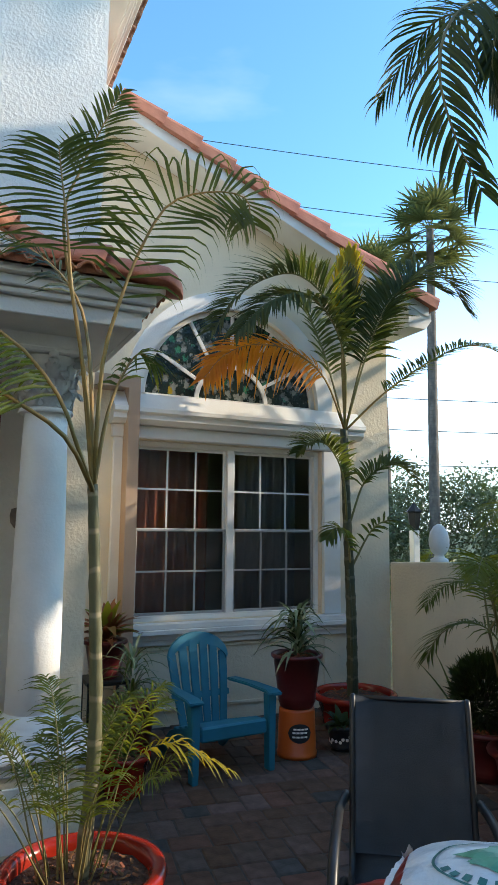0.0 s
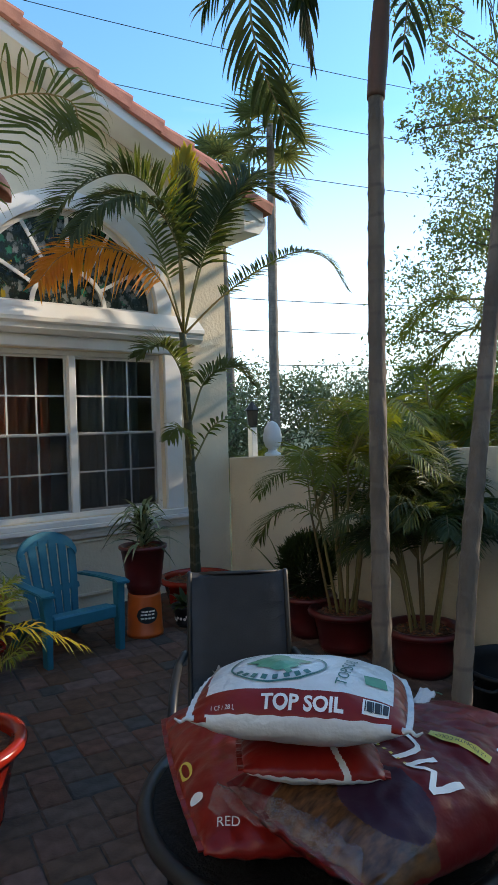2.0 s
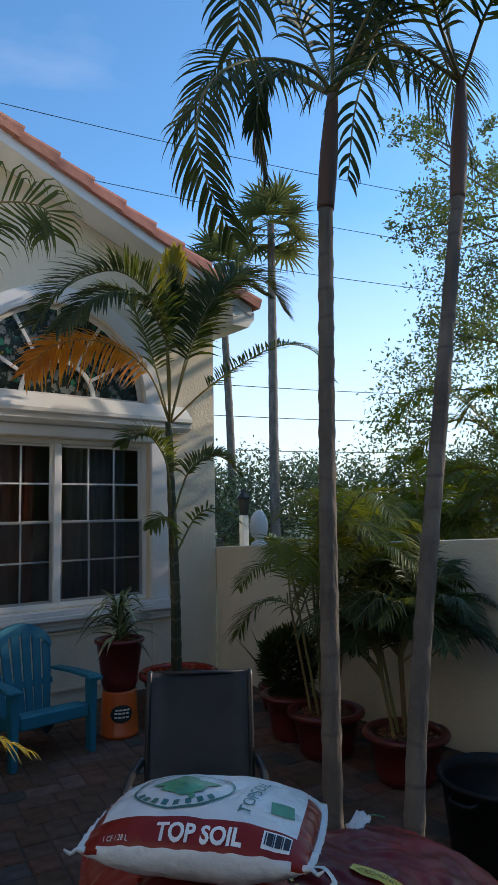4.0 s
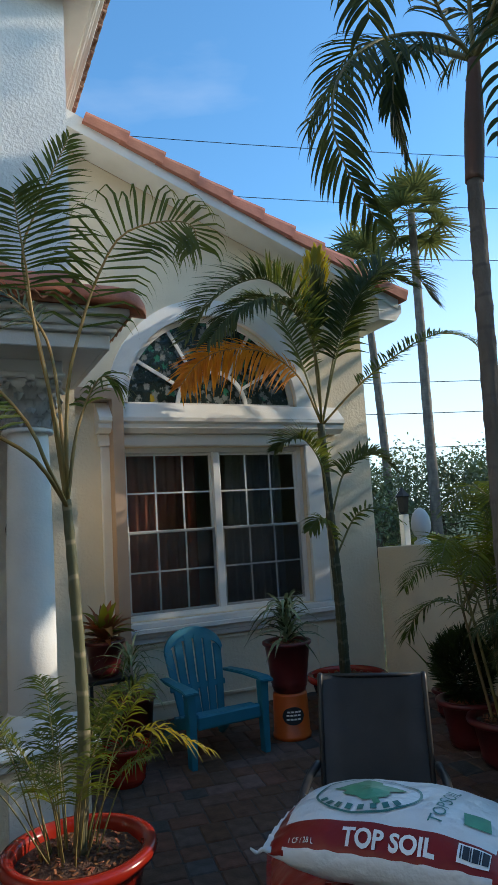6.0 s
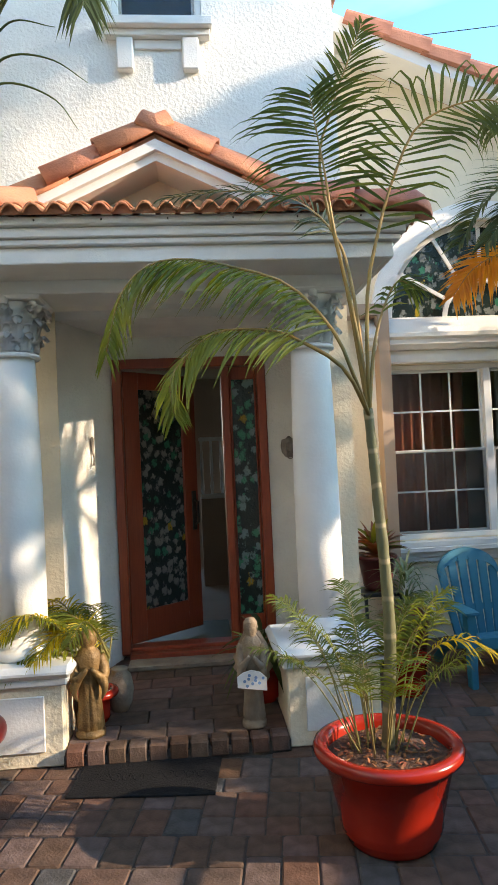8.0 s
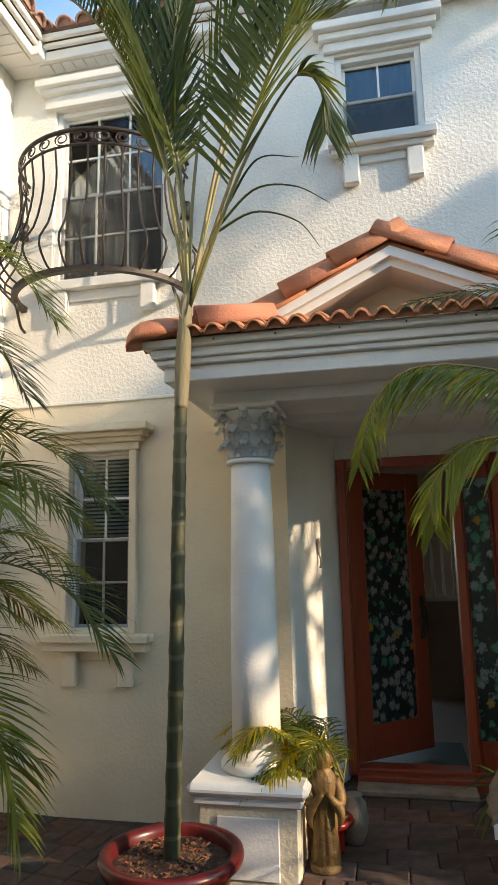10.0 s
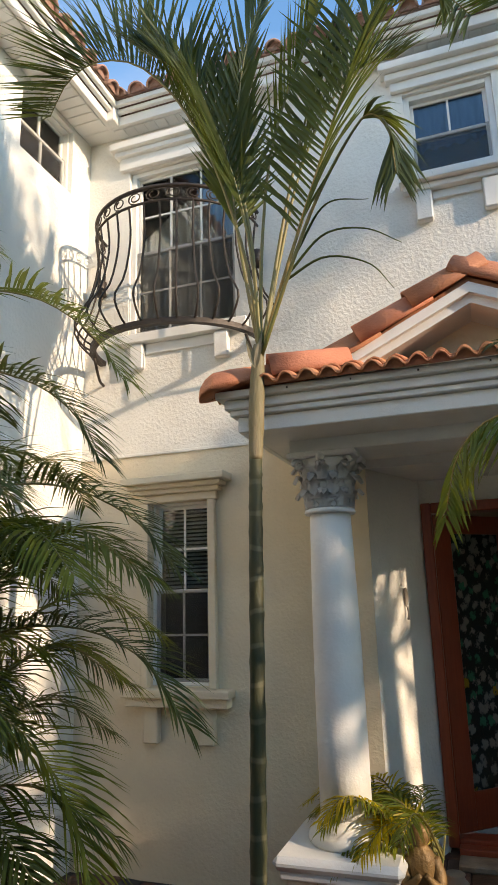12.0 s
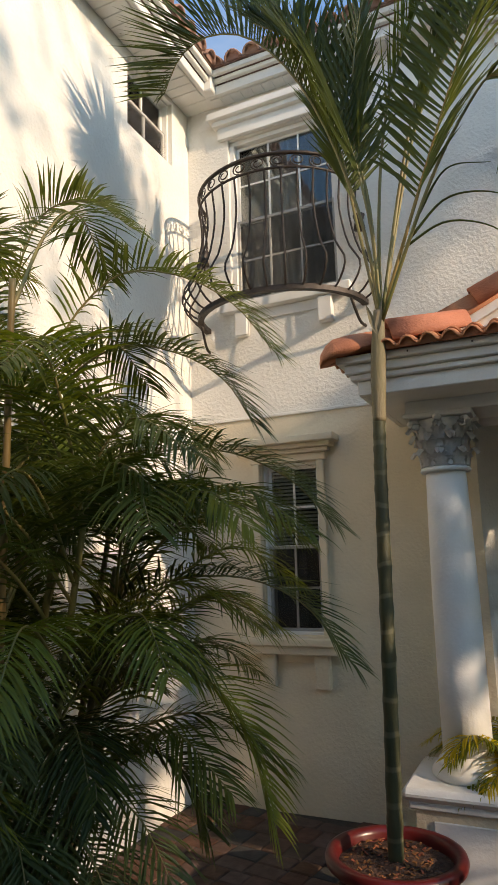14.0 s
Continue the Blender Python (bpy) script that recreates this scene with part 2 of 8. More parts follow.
def mesh_screen(name):
    """Fine grey insect mesh: mostly see-through."""
    m = material(name, (0.05, 0.05, 0.052), rough=0.8, var=0.12, scale=150)
    n, l = m.node_tree.nodes, m.node_tree.links
    tr = n.new("ShaderNodeBsdfTransparent")
    mx = n.new("ShaderNodeMixShader")
    mx.inputs["Fac"].default_value = 0.22
    l.new(tr.outputs["BSDF"], mx.inputs[1])
    l.new(n["Principled BSDF"].outputs["BSDF"], mx.inputs[2])
    l.new(mx.outputs["Shader"], n["Material Output"].inputs["Surface"])
    return m


INSECT_MESH = mesh_screen("insect_mesh")
IRON = material("bronze_iron", (0.045, 0.035, 0.030), rough=0.5, metal=0.4, var=0.25, scale=30, bump=0.2, bump_scale=120)
RED_POT = material("orange_red_pot", (0.35, 0.020, 0.009), rough=0.22, var=0.10, scale=4, stain=0.2, stain_scale=5, bump=0.06, bump_scale=20)
MAROON_POT = material("maroon_pot", (0.119, 0.0126, 0.0126), rough=0.3, var=0.15, scale=5, stain=0.2, stain_scale=4, bump=0.06, bump_scale=20)
SOIL = material("mulch_soil", (0.085, 0.04, 0.025), rough=0.95, var=0.5, scale=35, bump=1.0, bump_scale=60)
CHIP = material("bark_chip", (0.2475, 0.0935, 0.04), rough=0.9, var=0.3, scale=30, per_island=0.4)
LEAF = material("palm_leaf", (0.068, 0.094, 0.022), spec=0.22, rough=0.5, second=(0.042, 0.062, 0.016), scale=4, translucent=0.30, per_object=0.25, trans_colour=(0.24, 0.28, 0.03))
LEAF_DARK = material("dark_palm_leaf", (0.045, 0.060, 0.018), spec=0.22, rough=0.5, second=(0.028, 0.042, 0.014), scale=4, translucent=0.22, per_object=0.25, trans_colour=(0.13, 0.16, 0.02))
LEAF_YOUNG = material("young_palm_leaf", (0.125, 0.145, 0.02), spec=0.35, rough=0.5, second=(0.08, 0.12, 0.02), scale=4, translucent=0.35, per_object=0.2, trans_colour=(0.35, 0.36, 0.02))
FAN_LEAF = material("fan_palm_leaf", (0.13, 0.15, 0.06), spec=0.35, rough=0.45, second=(0.08, 0.10, 0.04), scale=2, translucent=0.3, per_object=0.3, trans_colour=(0.22, 0.23, 0.06))
LEAF_MID = material("mid_palm_leaf", (0.062, 0.085, 0.024), spec=0.3, rough=0.45, second=(0.036, 0.056, 0.018), scale=4, translucent=0.28, per_object=0.25, trans_colour=(0.20, 0.23, 0.03))
LEAF_DRY = material("dried_palm_leaf", (0.60, 0.23, 0.02), rough=0.6, second=(0.26, 0.07, 0.018), scale=6, translucent=0.58, trans_colour=(0.95, 0.42, 0.015))
LEAF_YELLOW = material("yellowed_leaf", (0.50, 0.36, 0.02), rough=0.5, second=(0.20, 0.20, 0.02), scale=4, translucent=0.5, trans_colour=(0.8, 0.6, 0.02))
STEM = material("green_stem", (0.16, 0.17, 0.05), rough=0.5, second=(0.22, 0.16, 0.06), scale=6, stretch=(1, 1, 0.3))
CANE = material("brown_cane", (0.20, 0.125, 0.045), rough=0.5, second=(0.12, 0.10, 0.04), scale=6)
STEM_ORANGE = material("orange_stem", (0.36, 0.19, 0.04), rough=0.5, second=(0.20, 0.16, 0.05), scale=6)
SALMON_TILE = material("salmon_tile", (0.60, 0.25, 0.17), rough=0.8, second=(0.46, 0.17, 0.12), scale=5, stain=0.25, stain_scale=6, bump=0.3, bump_scale=70, per_object=0.10)
PALE_TILE = material("pale_tile", (0.55, 0.36, 0.29), rough=0.85, second=(0.36, 0.19, 0.14), scale=5, stain=0.3, stain_scale=6, bump=0.3, bump_scale=70, per_object=0.15)
CROWNSHAFT = material("brown_crownshaft", (0.17, 0.075, 0.045), rough=0.6, second=(0.10, 0.06, 0.04), scale=5, stretch=(3, 3, 0.6), bump=0.2, bump_scale=30)

CROWN_TAN = material("tan_crownshaft", (0.27, 0.21, 0.14), rough=0.65, second=(0.15, 0.13, 0.06), scale=5, stretch=(3, 3, 0.6), bump=0.25, bump_scale=30)


def ringed(name, base, second, ring, spacing, rough=0.6, bump=0.25, width=0.86):
    """Palm bark with uneven leaf-scar rings every so many metres of height."""
    m = material(name, base, rough=rough, second=second, scale=7, stretch=(1, 1, 0.4), bump=bump, bump_scale=40, stain=0.3, stain_scale=3.5)
    n, l = m.node_tree.nodes, m.node_tree.links
    w = n.new("ShaderNodeTexWave")
    w.wave_type, w.bands_direction, w.wave_profile = "BANDS", "Z", "SIN"
    w.inputs["Scale"].default_value = 2 * math.pi / spacing / 20
    w.inputs["Distortion"].default_value, w.inputs["Detail"].default_value, w.inputs["Detail Scale"].default_value = 1.6, 3.0, 2.2
    r = n.new("ShaderNodeValToRGB")
    r.color_ramp.elements[0].position, r.color_ramp.elements[1].position = width, width + 0.07
    x = n.new("ShaderNodeMixRGB")
    x.inputs["Color2"].default_value = (*ring, 1)
    b = n["Principled BSDF"].inputs["Base Color"]
    l.new(n["Texture Coordinate"].outputs["Object"], w.inputs["Vector"])
    l.new(w.outputs["Fac"], r.inputs["Fac"])
    l.new(r.outputs["Color"], x.inputs["Fac"])
    l.new(b.links[0].from_socket, x.inputs["Color1"])
    l.new(x.outputs["Color"], b)
    return m


TRUNK_GREEN = ringed("green_trunk", (0.045, 0.055, 0.022), (0.085, 0.082, 0.04), (0.115, 0.11, 0.065), 0.17, 0.6, 0.25, 0.91)
TRUNK_OLIVE = ringed("olive_trunk", (0.12, 0.125, 0.055), (0.18, 0.16, 0.085), (0.27, 0.23, 0.14), 0.16, 0.6, 0.25, 0.92)
TRUNK_GREY = ringed("grey_trunk", (0.24, 0.20, 0.165), (0.10, 0.082, 0.068), (0.12, 0.10, 0.085), 0.12, 0.85, 0.7, 0.93)
TEAL = material("teal_plastic", (0.005, 0.165, 0.25), rough=0.6, var=0.08, scale=4, stain=0.12, stain_scale=6)
SLING = material("grey_sling_fabric", (0.085, 0.09, 0.10), rough=0.75, var=0.12, scale=6, bump=0.35, bump_scale=300)
BLACK_METAL = material("black_powder_coat", (0.014, 0.014, 0.016), rough=0.42, var=0.2, scale=20)
BLACK_PLASTIC = material("black_plastic", (0.009, 0.009, 0.010), spec=0.2, rough=0.5, var=0.2, scale=8, bump=0.1, bump_scale=40)
RUBBER = material("black_rubber", (0.010, 0.010, 0.011), spec=0.2, rough=0.75, var=0.25, scale=18, bump=0.5, bump_scale=90)
STONE = material("statue_stone", (0.34, 0.25, 0.17), rough=0.85, second=(0.20, 0.14, 0.10), scale=9, bump=0.4, bump_scale=50)
GILT = material("statue_gilt", (0.24, 0.14, 0.05), rough=0.55, second=(0.13, 0.075, 0.03), scale=9, metal=0.25, bump=0.4, bump_scale=50)
CURTAIN = material("rust_curtain", (0.62, 0.19, 0.115), rough=0.9, var=0.15, scale=5, stretch=(6, 6, 1))
SHEER = material("pale_curtain", (0.66, 0.64, 0.64), rough=0.9, var=0.12, scale=5, stretch=(6, 6, 1))
BLUE_CURTAIN = material("blue_curtain", (0.17, 0.30, 0.52), rough=0.9, var=0.25, scale=5, stretch=(6, 6, 1))
HALL_PAINT = material("hall_wall", (0.42, 0.30, 0.22), rough=0.9, var=0.08, scale=2)
ROOM = material("room_wall", (0.70, 0.56, 0.44), rough=0.9, var=0.06, scale=2)
# darkened copy of the room wall: the shade of unlit rooms is in the colour
ROOM_SHADED = material("shade_painted_room_wall", (0.10, 0.085, 0.075), rough=0.9, var=0.06, scale=2)
BLIND = material("blind_slat", (0.62, 0.60, 0.56), rough=0.6, var=0.05, scale=4)
BARK = material("oak_bark", (0.10, 0.075, 0.055), rough=0.95, var=0.35, scale=12, bump=0.7, bump_scale=25)
OAK_LEAF = material("oak_leaf", (0.095, 0.125, 0.055), rough=0.5, var=0.3, scale=3, translucent=0.35, per_island=0.35, trans_colour=(0.20, 0.26, 0.03))
TREE_LEAF = material("tree_leaf", (0.12, 0.15, 0.085), rough=0.6, var=0.3, scale=2, translucent=0.2, per_island=0.4, trans_colour=(0.10, 0.15, 0.02))
GRASS = material("grass_ground", (0.065, 0.09, 0.03), rough=0.95, var=0.35, scale=2.0, bump=0.6, bump_scale=30)
CABLE = material("cable_black", (0.02, 0.02, 0.022), rough=0.6)
BAG_WHITE = material("white_bag_film", (0.62, 0.63, 0.64), rough=0.3, var=0.08, scale=9, bump=0.6, bump_scale=22)
BAG_RED = material("red_bag_film", (0.22, 0.011, 0.007), spec=0.3, rough=0.28, var=0.12, scale=7, bump=0.35, bump_scale=12)
BAG_DARK_RED = material("dark_red_bag_film", (0.125, 0.006, 0.007), spec=0.18, rough=0.36, var=0.2, scale=5, bump=0.45, bump_scale=10)
BAG_PICTURE = material("printed_mulch", (0.15, 0.062, 0.024), rough=0.2, second=(0.035, 0.014, 0.008), scale=34, stretch=(1, 2.5, 1), bump=0.3, bump_scale=12)
BAG_PURPLE = material("printed_purple", (0.032, 0.012, 0.026), spec=0.2, rough=0.42, var=0.2, scale=8, bump=0.3, bump_scale=12)
INK_GREEN = material("green_ink", (0.04, 0.24, 0.13), rough=0.35, var=0.25, scale=25)
INK_DARK = material("dark_green_ink", (0.02, 0.14, 0.12), rough=0.35)
INK_WHITE = material("white_ink", (0.80, 0.78, 0.76), rough=0.4)
INK_BLACK = material("black_ink", (0.015, 0.015, 0.02), rough=0.5)
INK_YELLOW = material("yellow_ink", (0.62, 0.48, 0.07), rough=0.4)
BROM_LEAF = material("bromeliad_leaf", (0.20, 0.035, 0.02), rough=0.4, second=(0.09, 0.10, 0.025), scale=7, translucent=0.25, per_object=0.3, trans_colour=(0.5, 0.10, 0.02))
STRIPED = material("striped_leaf", (0.42, 0.46, 0.30), rough=0.45, second=(0.06, 0.11, 0.035), scale=26, stretch=(1, 1, 0.3), translucent=0.25, per_object=0.2, trans_colour=(0.25, 0.32, 0.08))
MASK_GREY = material("weathered_grey", (0.27, 0.235, 0.20), rough=0.8, second=(0.15, 0.125, 0.105), scale=14, bump=0.4, bump_scale=60)
ORANGE = material("orange_bucket", (0.60, 0.10, 0.012), rough=0.4, var=0.1, scale=6, stain=0.15)


# ---- mesh helpers ----
def part(name, bm, mat, parent=None, label="", smooth=False, kind=""):
    me = bpy.data.meshes.new(name)
    bmesh.ops.recalc_face_normals(bm, faces=bm.faces)
    if smooth:
        for f in bm.faces:
            f.smooth = True
    bm.to_mesh(me)
    bm.free()
    for m in (mat if isinstance(mat, (list, tuple)) else [mat]):
        me.materials.append(m)
    ob = new(name, me)
    if parent is not None:
        ob.parent = parent
    if label or kind:
        tagged(ob, label, kind=kind)
    return ob


def weld(bm):
    """Joins abutting blocks into one body: faces that touch go, corners merge."""
    seen = {}
    for f in bm.faces:
        seen.setdefault(frozenset(tuple(round(c, 4) for c in v.co) for v in f.verts), []).append(f)
    bmesh.ops.delete(bm, geom=[f for fs in seen.values() if len(fs) > 1 for f in fs], context="FACES")
    bmesh.ops.remove_doubles(bm, verts=bm.verts, dist=0.0005)
    return bm


def thing(name, at, label, category, group="", kind="", turn=0.0):
    ob = new(name)
    ob.empty_display_size = 0.1
    ob.matrix_basis = pose(at[0], at[1], at[2], 0, 0, turn)
    return tagged(ob, label, category, group, kind)


def box(bm, x0, x1, y0, y1, z0, z1, bevel=0.0, m=None, segs=1):
    vs = [bm.verts.new((x, y, z)) for x in (x0, x1) for y in (y0, y1) for z in (z0, z1)]
    a, b, c, d, e, f, g, h = vs
    fs = [bm.faces.new(q) for q in ((a, b, d, c), (e, g, h, f), (a, e, f, b), (c, d, h, g), (a, c, g, e), (b, f, h, d))]
    if bevel:
        es = list({e for f in fs for e in f.edges})
        bmesh.ops.bevel(bm, geom=es, offset=bevel, segments=segs, affect="EDGES", profile=0.6)
        vs = None
    if m is not None and vs:
        bmesh.ops.transform(bm, matrix=m, verts=vs)
    return vs


def made_box(x0, x1, y0, y1, z0, z1, bevel=0.0, segs=1):
    bm = bmesh.new()
    box(bm, x0, x1, y0, y1, z0, z1, bevel, segs=segs)
    return bm


def lathe(bm, profile, segs=24, centre=(0, 0), cap=True, squash=1.0):
    rings = []
    for r, z in profile:
        rings.append([bm.verts.new((centre[0] + r * math.cos(2 * math.pi * i / segs), centre[1] + squash * r * math.sin(2 * math.pi * i / segs), z)) for i in range(segs)])
    for a, b in zip(rings, rings[1:]):
        for i in range(segs):
            bm.faces.new((a[i], a[(i + 1) % segs], b[(i + 1) % segs], b[i]))
    if cap:
        bm.faces.new(rings[0][::-1])
        bm.faces.new(rings[-1])
    return rings


def spline(points, n):
    """n + 1 places along a smooth line through the points."""
    p = [Vector(q) for q in points]
    p = [2 * p[0] - p[1]] + p + [2 * p[-1] - p[-2]]
    out, spans = [], len(p) - 3
    for i in range(n + 1):
        s = min(i * spans / n, spans - 1e-6)
        k, u = int(s), s - int(s)
        a, b, c, d = p[k:k + 4]
        out.append(0.5 * ((2 * b) + (c - a) * u + (2 * a - 5 * b + 4 * c - d) * u * u + (3 * b - a - 3 * c + d) * u ** 3))
    return out


def tube(bm, pts, radii, segs=8, cap=True):
    pts = [Vector(p) for p in pts]
    if not isinstance(radii, (list, tuple)):
        radii = [radii] * len(pts)
    rings, side = [], None
    for i, p in enumerate(pts):
        d = (pts[min(i + 1, len(pts) - 1)] - pts[max(i - 1, 0)]).normalized()
        if side is None:
            side = d.orthogonal().normalized()
        side = (side - d * side.dot(d)).normalized()
        up = d.cross(side)
        rings.append([bm.verts.new(p + radii[i] * (math.cos(2 * math.pi * k / segs) * side + math.sin(2 * math.pi * k / segs) * up)) for k in range(segs)])
    for a, b in zip(rings, rings[1:]):
        for k in range(segs):
            bm.faces.new((a[k], a[(k + 1) % segs], b[(k + 1) % segs], b[k]))
    if cap and segs > 2:
        bm.faces.new(rings[0][::-1])
        bm.faces.new(rings[-1])


def prism(bm, poly, a0, a1, axis="y"):
    """A polygon in the upright plane across the axis, drawn out from a0 to a1."""
    def put(u, w, a):
        return (u, a, w) if axis == "y" else (a, u, w) if axis == "x" else (u, w, a)
    f0 = [bm.verts.new(put(u, w, a0)) for u, w in poly]
    f1 = [bm.verts.new(put(u, w, a1)) for u, w in poly]
    bm.faces.new(f0[::-1])
    bm.faces.new(f1)
    for i in range(len(poly)):
        j = (i + 1) % len(poly)
        bm.faces.new((f0[i], f0[j], f1[j], f1[i]))


def wall(bm, u0, u1, z0, z1, a0, a1, holes=(), axis="y"):
    """A wall of boxes round oblong openings (u0, u1, z0, z1)."""
    us = sorted({u0, u1, *[h[0] for h in holes], *[h[1] for h in holes]})
    for ua, ub in zip(us, us[1:]):
        mid = (ua + ub) / 2
        z = z0
        for h in sorted((h for h in holes if h[0] < mid < h[1]), key=lambda h: h[2]):
            if h[2] > z:
                box(bm, *((ua, ub, a0, a1) if axis == "y" else (a0, a1, ua, ub)), z, h[2])
            z = h[3]
        if z < z1:
            box(bm, *((ua, ub, a0, a1) if axis == "y" else (a0, a1, ua, ub)), z, z1)


# ---- the lie of the place ----
MAIN_Y, DOOR_Y, GABLE_Y, WING_X, EDGE_X, SIDE_X = 6.0, 6.73, 7.15, -2.70, 1.70, 5.08
WALL_TOP = 6.12
RX0, RX1 = -0.40, 1.43
PORCH_Z, HALL_Z = 0.10, 0.14

# ---- ground and structure ----
bm = bmesh.new()
bmesh.ops.create_grid(bm, x_segments=8, y_segments=8, size=400.0, matrix=Matrix.Translation((0, 0, -0.06)))
tagged(part("ground", bm, GRASS), "flat green ground beyond the courtyard walls", "ground", kind="structure")

BAL_WIN = (-2.29, -1.30, 3.99, 5.56)
UP_WIN = (0.08, 0.73, 4.86, 5.62)
LOW_WIN = (-2.06, -1.58, 1.26, 2.59)
bm = bmesh.new()
wall(bm, WING_X, RX0, -0.05, 2.98, MAIN_Y, MAIN_Y + 0.25, [LOW_WIN])
box(bm, RX1, EDGE_X, MAIN_Y, MAIN_Y + 0.25, -0.05, 2.98)
tagged(part("wall_main_lower", bm, CREAM_STUCCO), "cream knock-down stucco wall of the ground storey", "wall", kind="structure")
bm = bmesh.new()
wall(bm, WING_X, EDGE_X, 2.98, WALL_TOP, MAIN_Y, MAIN_Y + 0.25, [BAL_WIN, UP_WIN])
box(bm, EDGE_X - 0.25, EDGE_X, MAIN_Y + 0.25, 14.0, 2.4, WALL_TOP)
tagged(part("wall_main_upper", weld(bm), WHITE_STUCCO), "white knock-down stucco wall of the upper storey", "wall", kind="structure")
bm = bmesh.new()
box(bm, WING_X, EDGE_X, MAIN_Y - 0.018, MAIN_Y, 2.975, 3.0, 0.004)
tagged(part("trim_storey_line", bm, WHITE_STUCCO), "thin stucco line between the two storeys", "trim", kind="structure")

# the porch recess with the front door; its left cheek is splayed
SPLAY = -0.112
bm = bmesh.new()
box(bm, RX0 - 0.25, RX0, MAIN_Y + 0.25, DOOR_Y + 0.2, -0.05, 2.98)
box(bm, RX1, RX1 + 0.25, MAIN_Y + 0.25, DOOR_Y + 0.2, -0.05, 2.98)
wall(bm, RX0, RX1, -0.05, 2.98, DOOR_Y, DOOR_Y + 0.2, [(-0.10, 1.15, 0.0, 2.54)])
prism(bm, [(RX0 + 0.001, MAIN_Y + 0.004), (SPLAY, DOOR_Y - 0.001), (RX0 + 0.001, DOOR_Y - 0.001)], -0.05, 2.72, "z")
tagged(part("wall_porch", weld(bm), WHITE_STUCCO), "white stucco walls of the recessed porch", "wall", kind="structure")
bm = bmesh.new()
box(bm, RX0, RX1, MAIN_Y, DOOR_Y, 2.72, 2.90)
tagged(part("ceiling_porch", bm, PLASTER), "white plaster porch ceiling", "ceiling", kind="structure")

# left wing
SM_WIN = (5.04, 5.72, 5.27, 5.88)
bm = bmesh.new()
wall(bm, -3.6, MAIN_Y + 0.25, -0.05, WALL_TOP, WING_X - 0.25, WING_X, [SM_WIN], axis="x")
tagged(part("wall_wing", weld(bm), WHITE_STUCCO), "white stucco wall of the two-storey side wing", "wall", kind="structure")

# gable wing with the arched window
ARCH_X, ARCH_Z, ARCH_R = 3.275, 2.89, 0.92
WIN = (2.32, 4.25, 0.88, 2.48)
SLOPE = -0.405


def rake(x, at_left=5.16):
    return at_left + SLOPE * (x - EDGE_X)


bm = bmesh.new()
xs = sorted({EDGE_X, SIDE_X, WIN[0], WIN[1], *[ARCH_X + ARCH_R * math.cos(math.pi * k / 24) for k in range(25)]})
for xa, xb in zip(xs, xs[1:]):
    mid = (xa + xb) / 2
    arch = [ARCH_Z + math.sqrt(max(0, ARCH_R ** 2 - (x - ARCH_X) ** 2)) for x in (xa, xb)]
    spans = []
    if WIN[0] < mid < WIN[1]:
        spans.append((-0.05, -0.05, WIN[2], WIN[2]))
        low = WIN[3]
    else:
        low = -0.05
    if abs(mid - ARCH_X) < ARCH_R:
        spans.append((low, low, ARCH_Z, ARCH_Z))
        spans.append((*arch, rake(xa), rake(xb)))
    else:
        spans.append((low, low, rake(xa), rake(xb)))
    for la, lb, ta, tb in spans:
        prism(bm, [(xa, la), (xb, lb), (xb, tb), (xa, ta)], GABLE_Y, GABLE_Y + 0.25)
box(bm, SIDE_X - 0.25, SIDE_X, GABLE_Y + 0.25, 14.0, -0.05, rake(SIDE_X) - 0.02)
tagged(part("wall_gable", weld(bm), CREAM_STUCCO), "cream stucco gable wall with an arched opening", "wall", kind="structure")
bm = bmesh.new()
box(bm, EDGE_X - 0.25, EDGE_X, MAIN_Y + 0.25, GABLE_Y, -0.05, 2.4)
tagged(part("wall_return", bm, CREAM_STUCCO), "cream stucco return between the two fronts", "wall", kind="structure")

# garden wall and closing walls
bm = bmesh.new()
prism(bm, [(-3.398, -0.05), (GABLE_Y - 0.004, -0.05), (GABLE_Y - 0.004, 1.37), (3.3, 1.54), (-3.398, 1.56)], SIDE_X, SIDE_X + 0.2, "x")
bmesh.ops.bevel(bm, geom=bm.edges[:], offset=0.01, segments=1, affect="EDGES")
tagged(part("wall_garden", bm, CREAM_STUCCO), "low cream stucco garden wall", "wall", kind="structure")
# never in view: its height and nearness are set to block skylight and reflections
bm = bmesh.new()
box(bm, WING_X, SIDE_X + 8.0, -3.6, -3.4, -0.05, 6.2)
tagged(part("wall_back", bm, CREAM_STUCCO), "plain unseen cream wall added to close the courtyard and cut skylight", "wall", kind="structure")

# ---- windows, trims and rooms behind them ----
def strip(bm, x0, x1, y, steps, side=0.0):
    """A stepped moulding along a wall that faces -y: (z0, z1, projection) a step; side: how much longer each step grows with its projection."""
    for z0, z1, proj in steps:
        box(bm, x0 - side * proj, x1 + side * proj, y - proj, y, z0, z1, 0.006)


